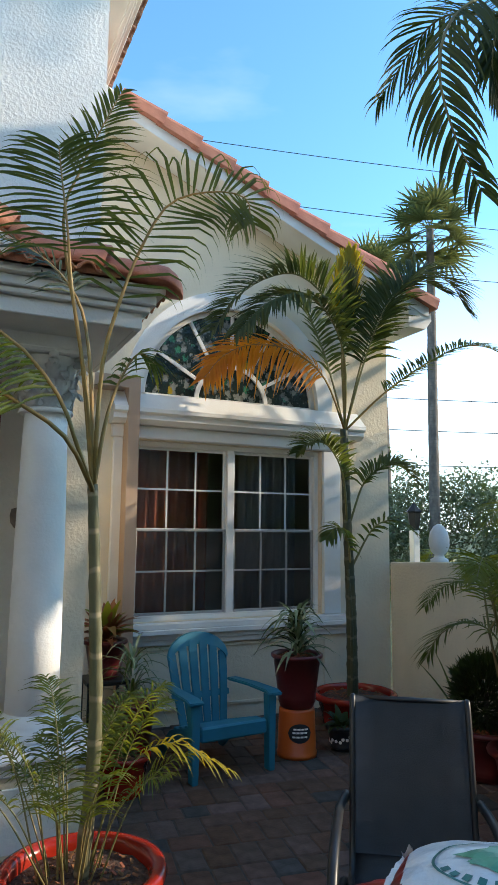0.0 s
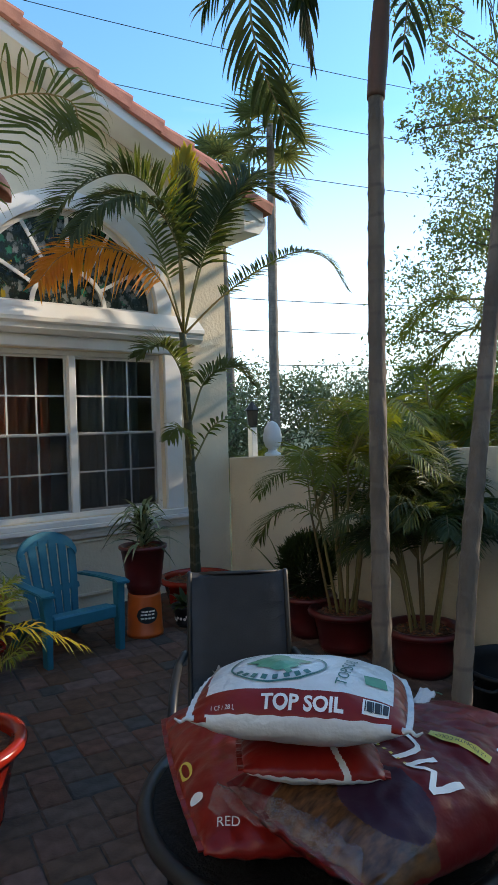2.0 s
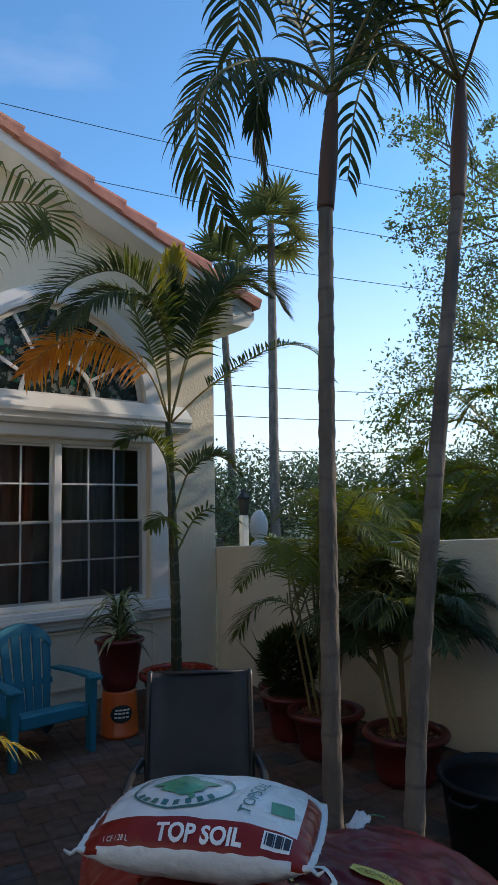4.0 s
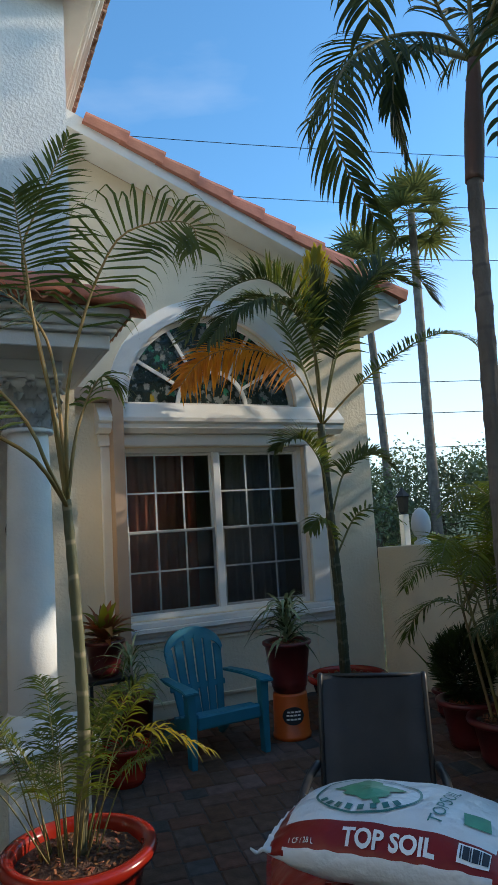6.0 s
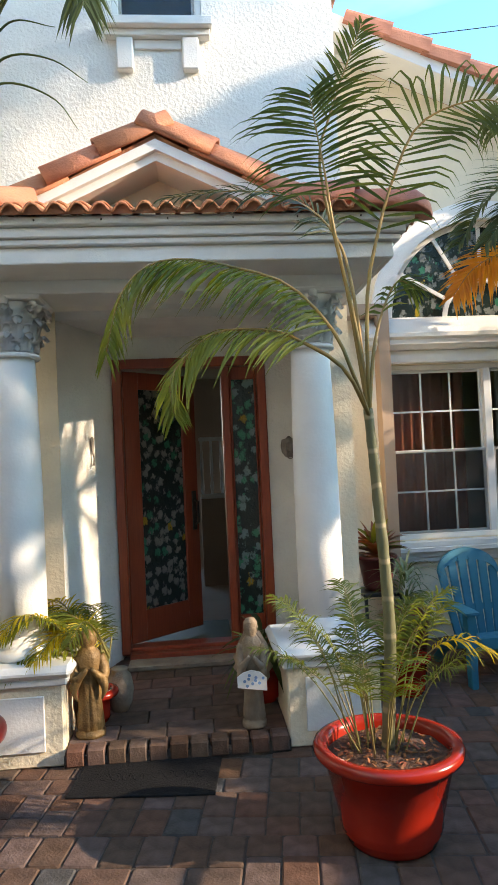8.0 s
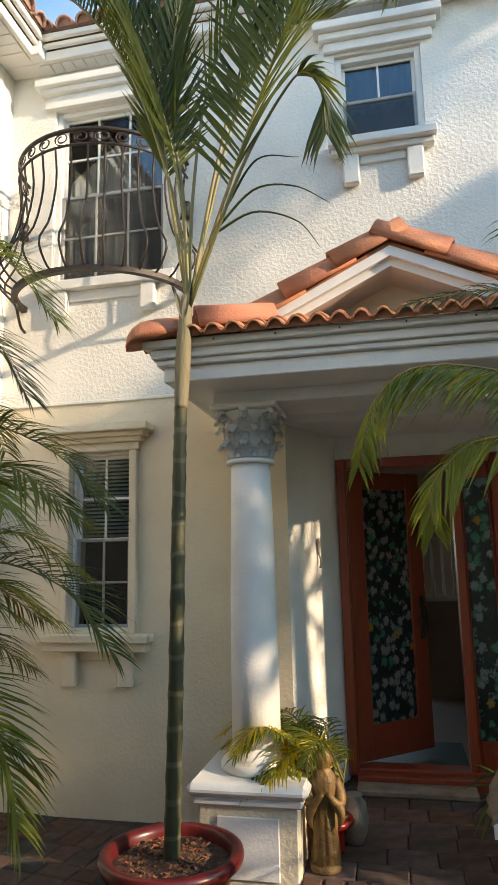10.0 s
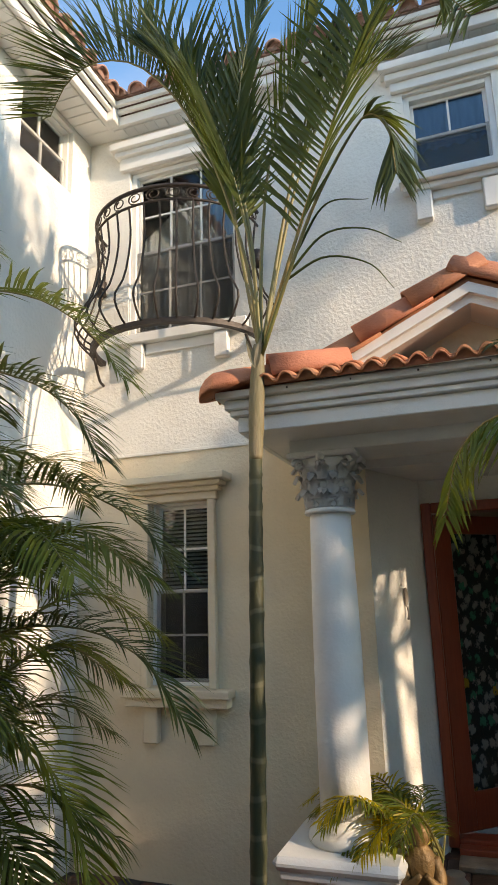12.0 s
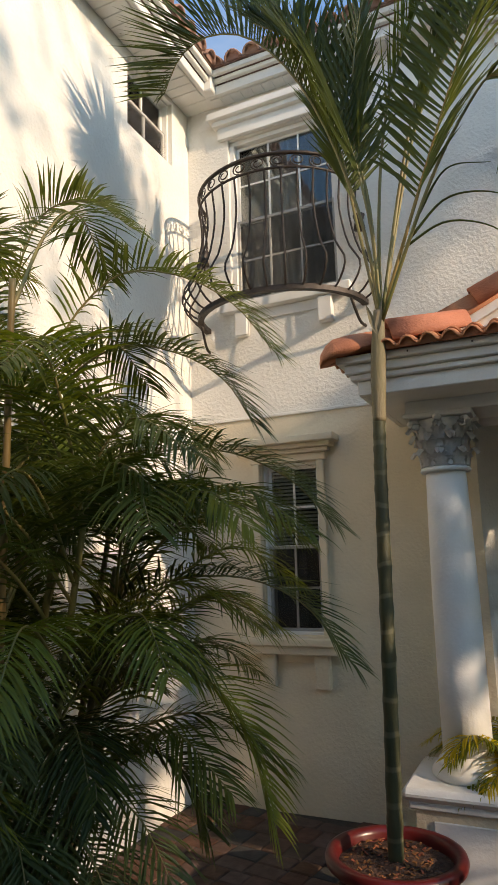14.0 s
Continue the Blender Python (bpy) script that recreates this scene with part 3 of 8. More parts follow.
def sash_window(name, label, at, turn, w, h, units, cols, rows, recess=0.06, f=0.045, plain_low=False):
    win = thing(name, at, label, "window", kind="structure", turn=turn)
    bm = bmesh.new()
    for x0, x1, z0, z1 in ((0, f, 0, h), (w - f, w, 0, h), (f, w - f, 0, f), (f, w - f, h - f, h)):
        box(bm, x0, x1, recess - 0.02, recess + 0.07, z0, z1, 0.004)
    for k in range(1, units):
        box(bm, k * w / units - 0.035, k * w / units + 0.035, recess - 0.025, recess + 0.07, f, h - f, 0.004)
    part("window_frame", bm, TRIM, win)
    for k in range(units):
        xa = (k * w / units + 0.035) if k else f
        xb = ((k + 1) * w / units - 0.035) if k < units - 1 else w - f
        for s in range(2):
            za, zb = (f, h / 2 + 0.015) if s == 0 else (h / 2 - 0.015, h - f)
            yy = recess + (0.004 if s == 0 else 0.03)
            bm = bmesh.new()
            r = 0.026
            for x0, x1, z0, z1 in ((xa, xa + r, za, zb), (xb - r, xb, za, zb), (xa + r, xb - r, za, za + r), (xa + r, xb - r, zb - r, zb)):
                box(bm, x0, x1, yy, yy + 0.022, z0, z1, 0.003)
            sash = part("sash", bm, TRIM, win)
            for c in range(1, 1 if plain_low and s == 0 else cols):
                x = xa + r + (xb - xa - 2 * r) * c / cols
                part("muntin", made_box(x - 0.008, x + 0.008, yy + 0.003, yy + 0.018, za + r, zb - r), TRIM, sash)
            for q in range(1, rows):
                z = za + r + (zb - za - 2 * r) * q / rows
                part("muntin", made_box(xa + r, xb - r, yy + 0.005, yy + 0.016, z - 0.008, z + 0.008), TRIM, sash)
            p = part("pane", made_box(xa + r - 0.004, xb - r + 0.004, yy + 0.009, yy + 0.013, za + r - 0.004, zb - r + 0.004), GLASS, sash)
            p.visible_shadow = False
            if s == 0:
                q = part("insect_screen", made_box(xa + 0.004, xb - 0.004, yy - 0.008, yy - 0.0065, za + 0.004, zb - 0.004), INSECT_MESH, sash, "grey insect mesh")
                q.visible_shadow = False
    return win


def curtain(name, label, x0, x1, y, z0, z1, mat, folds=7, depth=0.03):
    bm = bmesh.new()
    n = folds * 8
    cols = []
    for i in range(n + 1):
        u = i / n
        x = x0 + (x1 - x0) * u
        yy = y + depth * math.sin(u * folds * 2 * math.pi) + 0.4 * depth * math.sin(u * folds * 5.3)
        cols.append([bm.verts.new((x, yy - 0.01 * k, z0 + (z1 - z0) * k / 3)) for k in range(4)])
    for a, b in zip(cols, cols[1:]):
        for k in range(3):
            bm.faces.new((a[k], b[k], b[k + 1], a[k + 1]))
    geo = bmesh.ops.solidify(bm, geom=bm.faces[:], thickness=0.004)
    return tagged(part(name, bm, mat, smooth=True), label, "curtain")


def room(name, x0, x1, y0, y1, z0, z1, mat, holes=()):
    """Five thick walls round a room whose front is the house wall; holes: openings in its far wall."""
    bm = bmesh.new()
    t = 0.1
    wall(bm, x0 - t, x1 + t, z0 - t, z1 + t, y1, y1 + t, holes)
    box(bm, x0 - t, x0, y0, y1, z0 - t, z1 + t)
    box(bm, x1, x1 + t, y0, y1, z0 - t, z1 + t)
    box(bm, x0, x1, y0, y1, z0 - t, z0)
    box(bm, x0, x1, y0, y1, z1, z1 + t)
    return tagged(part(name, bm, mat), "plain dim room seen through the glass", "wall", kind="structure")


sash_window("window_1", "white double-hung twin window with grille bars", (WIN[0], GABLE_Y, WIN[2]), 0, WIN[1] - WIN[0], WIN[3] - WIN[2], 2, 3, 2, 0.08)
sash_window("window_2", "tall narrow white sash window", (LOW_WIN[0], MAIN_Y, LOW_WIN[2]), 0, LOW_WIN[1] - LOW_WIN[0], LOW_WIN[3] - LOW_WIN[2], 1, 2, 2, 0.055, 0.022)
sash_window("window_3", "tall white sash window behind the balcony", (BAL_WIN[0], MAIN_Y, BAL_WIN[2]), 0, BAL_WIN[1] - BAL_WIN[0], BAL_WIN[3] - BAL_WIN[2], 1, 3, 2, 0.06)
sash_window("window_4", "small white upstairs sash window", (UP_WIN[0], MAIN_Y, UP_WIN[2]), 0, UP_WIN[1] - UP_WIN[0], UP_WIN[3] - UP_WIN[2], 1, 2, 1, 0.05, plain_low=True)
sash_window("window_5", "small square upstairs window in the wing", (WING_X, SM_WIN[0], SM_WIN[2]), 90, SM_WIN[1] - SM_WIN[0], SM_WIN[3] - SM_WIN[2], 1, 2, 1, 0.06, 0.022)

room("room_gable", 1.75, 4.80, GABLE_Y + 0.26, 10.2, 0.05, 4.2, ROOM)
room("room_low", -2.62, -1.0, MAIN_Y + 0.26, 8.5, 0.4, 2.9, ROOM_SHADED)
room("room_balcony", -2.62, -0.9, MAIN_Y + 0.26, 8.5, 3.4, 5.9, ROOM_SHADED)
room("room_upper", -0.4, 1.4, MAIN_Y + 0.26, 8.5, 4.3, 5.9, ROOM_SHADED)
# one dark-painted panel stands in for the shaded room behind the wing window
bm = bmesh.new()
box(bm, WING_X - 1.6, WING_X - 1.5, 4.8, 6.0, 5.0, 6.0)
tagged(part("room_wing", bm, ROOM_SHADED), "plain dim room seen through the glass", "wall", kind="structure")
curtain("curtain", "rust-red curtain hanging behind the window", 2.30, 3.10, GABLE_Y + 0.22, 0.8, 2.6, CURTAIN, 8)
curtain("curtain", "pale grey curtain hanging behind the window", 3.46, 4.10, GABLE_Y + 0.30, 0.8, 2.6, SHEER, 8)
curtain("curtain", "blue curtain half drawn behind the upstairs window", 0.04, 0.78, MAIN_Y + 0.18, 5.22, 5.70, BLUE_CURTAIN, 7)
curtain("curtain", "grey curtain behind the balcony window", -2.32, -1.28, MAIN_Y + 0.20, 3.9, 5.6, SHEER, 9)
blind = thing("window_blind", (-1.82, MAIN_Y + 0.17, 1.93), "cream slatted blind drawn down over half the narrow window", "blind")
for k in range(22):
    bm = bmesh.new()
    box(bm, -0.235, 0.235, -0.014, 0.014, 0.03 * k, 0.03 * k + 0.002)
    bmesh.ops.rotate(bm, verts=bm.verts, cent=(0, 0, 0.03 * k), matrix=Matrix.Rotation(radians(40), 3, "X"))
    part("slat", bm, BLIND, blind)

# trims of the gable window
trim = thing("trim_gable_window", (0, 0, 0), "white stucco surround of the twin window", "trim", kind="structure")
G = GABLE_Y
part("pilaster", made_box(2.12, 2.316, G - 0.045, G - 0.001, 0.88, 2.485, 0.008), TRIM, trim)
part("pilaster", made_box(4.254, 4.45, G - 0.045, G - 0.001, 0.88, 2.485, 0.008), TRIM, trim)
part("head", made_box(2.10, 4.46, G - 0.06, G - 0.001, 2.487, 2.60, 0.008), TRIM, trim)
bm = bmesh.new()
strip(bm, 2.12, 4.52, G - 0.001, [(0.825, 0.875, 0.10), (0.78, 0.825, 0.12), (0.73, 0.78, 0.075), (0.685, 0.73, 0.05)], 0.3)
part("sill", bm, TRIM, trim)
bm = bmesh.new()
prism(bm, [(G, 2.89), (G, 2.602), (G - 0.12, 2.602), (G - 0.17, 2.64), (G - 0.17, 2.68), (G - 0.205, 2.70), (G - 0.205, 2.735), (G - 0.05, 2.89)], 2.08, 4.66, "x")
part("ledge", bm, TRIM, trim)
for z0, z1, x0, x1 in ((0.64, 0.67, 2.3, 4.3), (0.12, 0.15, 2.3, 4.3), (0.15, 0.64, 2.3, 2.33), (0.15, 0.64, 4.27, 4.3)):
    part("panel_moulding", made_box(x0, x1, G - 0.02, G - 0.001, z0, z1, 0.004), CREAM_STUCCO, trim)


def arch_band(bm, r0, r1, y0, y1, a0=0.0, a1=math.pi, n=32):
    rows = []
    for i in range(n + 1):
        a = a0 + (a1 - a0) * i / n
        rows.append([bm.verts.new((ARCH_X + r * math.cos(a), y, ARCH_Z + r * math.sin(a))) for r, y in ((r0, y0), (r1, y0), (r1, y1), (r0, y1))])
    for a, b in zip(rows, rows[1:]):
        for k in range(4):
            bm.faces.new((a[k], b[k], b[(k + 1) % 4], a[(k + 1) % 4]))
    bm.faces.new(rows[0])
    bm.faces.new(rows[-1][::-1])


fan = thing("window_6", (0, 0, 0), "half-round fanlight of dark leaded glass", "window", kind="structure")
bm = bmesh.new()
arch_band(bm, ARCH_R - 0.005, ARCH_R + 0.16, G - 0.05, G - 0.001)
part("arch_surround", bm, TRIM, fan)
bm = bmesh.new()
arch_band(bm, ARCH_R - 0.05, ARCH_R - 0.006, G + 0.03, G + 0.10)
box(bm, ARCH_X - ARCH_R + 0.006, ARCH_X + ARCH_R - 0.006, G + 0.03, G + 0.10, ARCH_Z + 0.003, ARCH_Z + 0.03)
part("window_frame", bm, TRIM, fan)
bm = bmesh.new()
arch_band(bm, 0.345, 0.385, G + 0.035, G + 0.08)
part("hub_ring", bm, TRIM, fan)
for k in range(1, 6):
    a = math.pi * k / 6
    bm = bmesh.new()
    box(bm, 0.385, ARCH_R - 0.05, -0.011, 0.011, -0.016, 0.016)
    bmesh.ops.transform(bm, matrix=Matrix.Translation((ARCH_X, G + 0.055, ARCH_Z)) @ Matrix.Rotation(-a, 4, "Y"), verts=bm.verts)
    part("spoke", bm, TRIM, fan)
for k in range(6):
    bm = bmesh.new()
    arch_band(bm, 0.38, ARCH_R - 0.045, G + 0.062, G + 0.068, math.pi * k / 6, math.pi * (k + 1) / 6, 8)
    part("pane", bm, LEADED, fan)
bm = bmesh.new()
arch_band(bm, 0.01, 0.35, G + 0.062, G + 0.068)
part("pane", bm, LEADED, fan)

# trims of the main front
trim = thing("trim_low_window", (0, 0, 0), "cream stucco head, sill and brackets of the narrow window", "trim", kind="structure")
M = MAIN_Y - 0.001
bm = bmesh.new()
strip(bm, -2.10, -1.54, M, [(2.59, 2.65, 0.05), (2.65, 2.685, 0.09), (2.685, 2.72, 0.13), (2.72, 2.775, 0.18)], 0.8)
part("head", bm, CREAM_STUCCO, trim)
part("jamb", made_box(-2.12, -2.062, M - 0.05, M, 1.25, 2.588, 0.006), CREAM_STUCCO, trim)
part("jamb", made_box(-1.578, -1.52, M - 0.05, M, 1.25, 2.588, 0.006), CREAM_STUCCO, trim)
bm = bmesh.new()
strip(bm, -2.12, -1.51, M, [(1.13, 1.195, 0.11), (1.195, 1.25, 0.14)], 0.8)
part("sill", bm, CREAM_STUCCO, trim)
for x in (-2.09, -1.66):
    part("bracket", made_box(x, x + 0.12, M - 0.06, M, 0.88, 1.128, 0.01), CREAM_STUCCO, trim)
part("apron", made_box(-1.965, -1.665, M - 0.02, M, 1.06, 1.128, 0.005), CREAM_STUCCO, trim)

trim = thing("trim_up_window", (0, 0, 0), "white stucco sill and brackets of the upstairs window", "trim", kind="structure")
bm = bmesh.new()
strip(bm, 0.05, 0.76, M, [(4.74, 4.79, 0.07), (4.79, 4.855, 0.12)], 0.35)
part("sill", bm, TRIM, trim)
for x in (0.11, 0.58):
    part("bracket", made_box(x, x + 0.12, M - 0.06, M, 4.50, 4.738, 0.01), TRIM, trim)
part("apron", made_box(0.233, 0.577, M - 0.02, M, 4.67, 4.738, 0.005), TRIM, trim)
bm = bmesh.new()
strip(bm, 0.03, 0.79, M, [(5.64, 5.72, 0.04), (5.72, 5.78, 0.08), (5.78, 5.85, 0.13)], 0.8)
part("head", bm, TRIM, trim)

trim = thing("trim_balcony_window", (0, 0, 0), "white stucco head and brackets of the balcony window", "trim", kind="structure")
bm = bmesh.new()
strip(bm, -2.34, -1.25, M, [(5.562, 5.68, 0.04), (5.68, 5.73, 0.08), (5.73, 5.80, 0.12)], 0.8)
part("head", bm, TRIM, trim)
bm = bmesh.new()
strip(bm, -2.33, -1.26, M, [(3.91, 3.988, 0.08)], 0.5)
part("sill", bm, TRIM, trim)
for x in (-2.24, -1.50):
    part("bracket", made_box(x, x + 0.12, M - 0.06, M, 3.69, 3.908, 0.01), TRIM, trim)
part("apron", made_box(-2.115, -1.505, M - 0.02, M, 3.82, 3.908, 0.005), TRIM, trim)

# ---- eaves and roofs ----
def barrel(length, r0, r1, thick=0.014, segs=8, arc=math.pi, plug=False):
    """A half-round clay tile lying along +y, its wide end r0 at y = 0."""
    bm = bmesh.new()
    rings = []
    for y, r in ((0, r0), (length * 0.5, (r0 + r1) / 2), (length, r1)):
        out = [bm.verts.new((rr * math.cos(arc * k / segs), y, rr * math.sin(arc * k / segs))) for rr in (r, r - thick) for k in range(segs + 1)]
        rings.append(out)
    n = segs + 1
    for a, b in zip(rings, rings[1:]):
        for k in range(segs):
            bm.faces.new((a[k], a[k + 1], b[k + 1], b[k]))
            bm.faces.new((a[n + k], b[n + k], b[n + k + 1], a[n + k + 1]))
        bm.faces.new((a[0], b[0], b[n], a[n]))
        bm.faces.new((a[segs], a[n + segs], b[n + segs], b[segs]))
    for a in (rings[0], rings[-1]):
        for k in range(segs):
            bm.faces.new((a[k], a[n + k], a[n + k + 1], a[k + 1]))
    if plug:
        bm.faces.new([bm.verts.new((v.co.x, 0.03, v.co.z)) for v in rings[0][n:]])
    return bm


def mesh_of(bm, name, mat, smooth=True):
    bmesh.ops.recalc_face_normals(bm, faces=bm.faces)
    me = bpy.data.meshes.new(name)
    if smooth:
        for f in bm.faces:
            f.smooth = True
    bm.to_mesh(me)
    bm.free()
    me.materials.append(mat)
    return me


def put(name, me, parent, m):
    ob = new(name, me)
    ob.parent = parent
    ob.matrix_basis = m
    return ob


RIDGE_TILE = mesh_of(barrel(0.46, 0.175, 0.145, 0.02, 12), "ridge_tile", TERRACOTTA)


def wave_tile(length=0.30, pitch=0.115, high=0.036):
    """An S-shaped clay tile lying along +y: one round roll and one shallow pan."""
    bm = bmesh.new()
    rows = []

    def lift(u):
        d = abs(u - 0.5) / 0.34
        return high * math.cos(math.pi / 2 * d) ** 0.65 if d < 1 else -0.010 * (d - 1)

    for y, k in ((0.0, 1.0), (length, 0.92)):
        for t in (0.0, 0.016):
            rows.append([bm.verts.new((pitch * (i / 16 - 0.5) * 1.04, y, lift(i / 16) * k + t)) for i in range(17)])
    a, b, c, d = rows
    fill = [[bm.verts.new((v.co.x, 0.025, z)) for v in a] for z in (-0.012, 0.0)]
    for v, w in zip(fill[1], a):
        v.co.z = w.co.z + 0.001
    for k in range(16):
        for p, q in ((a, c), (b, d), (a, b), (c, d), fill):
            bm.faces.new((p[k], p[k + 1], q[k + 1], q[k]))
    for k in (0, 16):
        bm.faces.new((a[k], b[k], d[k], c[k]))
    return bm


def hip_end():
    """The closed, rounded starter tile of a hip."""
    bm = bmesh.new()
    rings = []
    for y, r, z in ((-0.10, 0.03, -0.03), (-0.085, 0.075, -0.02), (-0.05, 0.115, -0.01), (0.0, 0.14, 0.0), (0.10, 0.15, 0.0), (0.42, 0.14, 0.0)):
        rings.append([bm.verts.new((r * math.cos(math.pi * k / 12), y, z + 0.85 * r * math.sin(math.pi * k / 12))) for k in range(13)])
    for a, b in zip(rings, rings[1:]):
        for k in range(12):
            bm.faces.new((a[k], a[k + 1], b[k + 1], b[k]))
        bm.faces.new((a[0], b[0], b[12], a[12]))
    bm.faces.new(rings[0])
    bm.faces.new(rings[-1][::-1])
    return bm


PAN_TILE = mesh_of(wave_tile(), "roof_tile", TERRACOTTA)
HIP_END = mesh_of(hip_end(), "hip_tile", TERRACOTTA)
SMALL_TILE = mesh_of(barrel(0.40, 0.078, 0.066, plug=True), "eave_tile", PALE_TILE)


def rake_shape(length=0.42):
    """A square-shouldered rake tile lying along +y, deeper at its low end."""
    bm = bmesh.new()
    rows = []
    for y, k in ((0.0, 1.0), (length, 0.80)):
        rows.append([bm.verts.new((x * k, y, z * k + (1 - k) * 0.03)) for x, z in ((-0.115, 0.0), (-0.115, 0.10), (-0.10, 0.135), (-0.06, 0.15), (0.06, 0.15), (0.10, 0.135), (0.115, 0.10), (0.115, 0.0))])
    for k in range(8):
        bm.faces.new((rows[0][k], rows[0][(k + 1) % 8], rows[1][(k + 1) % 8], rows[1][k]))
    bm.faces.new(rows[0][::-1])
    bm.faces.new(rows[1])
    return bm


RAKE_TILE = mesh_of(rake_shape(), "rake_tile", SALMON_TILE, False)


def lay(a, b, me, parent, name, step=0.36, lift=0.02):
    """Overlapping cap tiles from the low end a to the high end b."""
    a, b = Vector(a), Vector(b)
    d = (b - a).normalized()
    side = d.cross(Vector((0, 0, 1))).normalized()
    up = side.cross(d)
    n = max(1, round(((b - a).length - 0.06) / step))
    for k in range(n):
        o = a + d * (k * step)
        tip = Matrix.Rotation(radians(-2.2), 4, "X")
        m = Matrix((side, d, up)).transposed().to_4x4()
        m.translation = o + up * lift
        put(name, me, parent, m @ tip @ pose(0, 0, 0, 0, random.uniform(-1.5, 1.5), random.uniform(-1, 1)))


def zb(x):
    return 5.40 + SLOPE * (x - EDGE_X)


roof = thing("roof_gable", (0, 0, 0), "red barrel-tile roof over the gable wing", "roof", kind="structure")
bm = bmesh.new()
prism(bm, [(EDGE_X, zb(EDGE_X) + 0.12), (5.36, zb(5.36) + 0.12), (5.36, zb(5.36) + 0.17), (EDGE_X, zb(EDGE_X) + 0.17)], 6.78, 14.0)
part("roof_deck", bm, TERRACOTTA, roof)
bm = bmesh.new()
prism(bm, [(EDGE_X + 0.002, zb(EDGE_X)), (5.34, zb(5.34)), (5.34, zb(5.34) + 0.16), (EDGE_X + 0.002, zb(EDGE_X) + 0.16)], 6.75, 6.785)
part("fascia", bm, TRIM, roof)
bm = bmesh.new()
prism(bm, [(EDGE_X + 0.002, zb(EDGE_X) + 0.03), (5.34, zb(5.34) + 0.03), (5.34, zb(5.34) + 0.05), (EDGE_X + 0.002, zb(EDGE_X) + 0.05)], 6.786, G - 0.002)
part("soffit", bm, TRIM, roof)
bm = bmesh.new()
prism(bm, [(SIDE_X + 0.002, 3.80), (5.30, 3.80), (5.38, 3.90), (5.38, 3.99), (5.34, zb(5.34) + 0.01), (SIDE_X + 0.002, zb(SIDE_X) + 0.01)], 6.76, 14.0)
part("eave_box", bm, TRIM, roof)
lay((5.40, 6.80, zb(5.40) + 0.10), (EDGE_X + 0.28, 6.80, zb(EDGE_X + 0.28) + 0.10), RAKE_TILE, roof, "rake_tile", 0.365, 0.01)
bm = bmesh.new()
prism(bm, [(EDGE_X, rake(EDGE_X)), (SIDE_X, rake(SIDE_X)), (SIDE_X, zb(SIDE_X) + 0.028), (EDGE_X, zb(EDGE_X) + 0.028)], G, G + 0.25)
tagged(part("wall_gable_top", bm, CREAM_STUCCO), "cream stucco strip under the gable soffit", "wall", kind="structure")

eave = thing("roof_main", (0, 0, 0), "white boxed eaves and red tiles of the two-storey house", "roof", kind="structure")
W, WW = 5.93, 5.932
OUT_Y, OUT_X = 5.86, WING_X + 0.29
SIDE_EAVE = 0.22
bm = bmesh.new()
box(bm, WING_X + 0.002, EDGE_X + SIDE_EAVE, OUT_Y, MAIN_Y - 0.002, W, W + 0.03)
box(bm, WING_X + 0.002, OUT_X, -3.39, OUT_Y - 0.002, WW, WW + 0.03)
box(bm, EDGE_X + 0.002, EDGE_X + SIDE_EAVE, MAIN_Y, 14.0, W, W + 0.03)
part("soffit", bm, TRIM, eave)
for k in range(60):
    part("soffit_board", made_box(WING_X + 0.004, OUT_X - 0.02, 5.70 - 0.1 * k, 5.795 - 0.1 * k, WW - 0.012, WW - 0.001, 0.004), TRIM, eave)
for k in range(38):
    part("soffit_board", made_box(OUT_X + 0.015 + 0.1 * k, OUT_X + 0.11 + 0.1 * k, OUT_Y + 0.02, MAIN_Y - 0.004, W - 0.012, W - 0.001, 0.004), TRIM, eave)
for z0, z1, g in ((-0.015, 0.075, 0.0), (0.076, 0.115, 0.045), (0.116, 0.165, 0.09)):
    part("fascia", made_box(OUT_X + g, EDGE_X + SIDE_EAVE + g, OUT_Y - 0.03 - g, OUT_Y + 0.01 - g, W + z0, W + z1, 0.006), TRIM, eave)
    part("fascia", made_box(OUT_X + g - 0.01, OUT_X + g + 0.03, -3.39, OUT_Y - g, WW + z0, WW + z1, 0.006), TRIM, eave)
    part("fascia", made_box(EDGE_X + SIDE_EAVE + g - 0.01, EDGE_X + SIDE_EAVE + g + 0.03, OUT_Y - 0.03, 14.0, W + z0, W + z1, 0.006), TRIM, eave)
bm = bmesh.new()
prism(bm, [(OUT_Y - 0.13, W + 0.17), (OUT_Y - 0.13, W + 0.20), (9.0, W + 1.45), (9.0, W + 1.42)], WING_X - 1.5, EDGE_X + SIDE_EAVE + 0.12, "x")
part("roof_deck", bm, PALE_TILE, eave)
bm = bmesh.new()
prism(bm, [(OUT_X + 0.13, WW + 0.17), (OUT_X + 0.13, WW + 0.20), (WING_X - 3.0, WW + 1.45), (WING_X - 3.0, WW + 1.42)], -3.39, 9.0)
part("roof_deck", bm, PALE_TILE, eave)
for k in range(25):
    put("eave_tile", SMALL_TILE, eave, pose(OUT_X + 0.16 + k * 0.175, OUT_Y - 0.17, W + 0.165, 21))
for k in range(48):
    put("eave_tile", SMALL_TILE, eave, pose(OUT_X + 0.17, 5.62 - k * 0.175, WW + 0.165, 0, 0, 90) @ pose(0, 0, 0, 21))
for k in range(34):
    put("eave_tile", SMALL_TILE, eave, pose(EDGE_X + SIDE_EAVE + 0.17, 5.75 + k * 0.175, W + 0.165, 0, 0, -90 + 180) @ pose(0, 0, 0, 21))
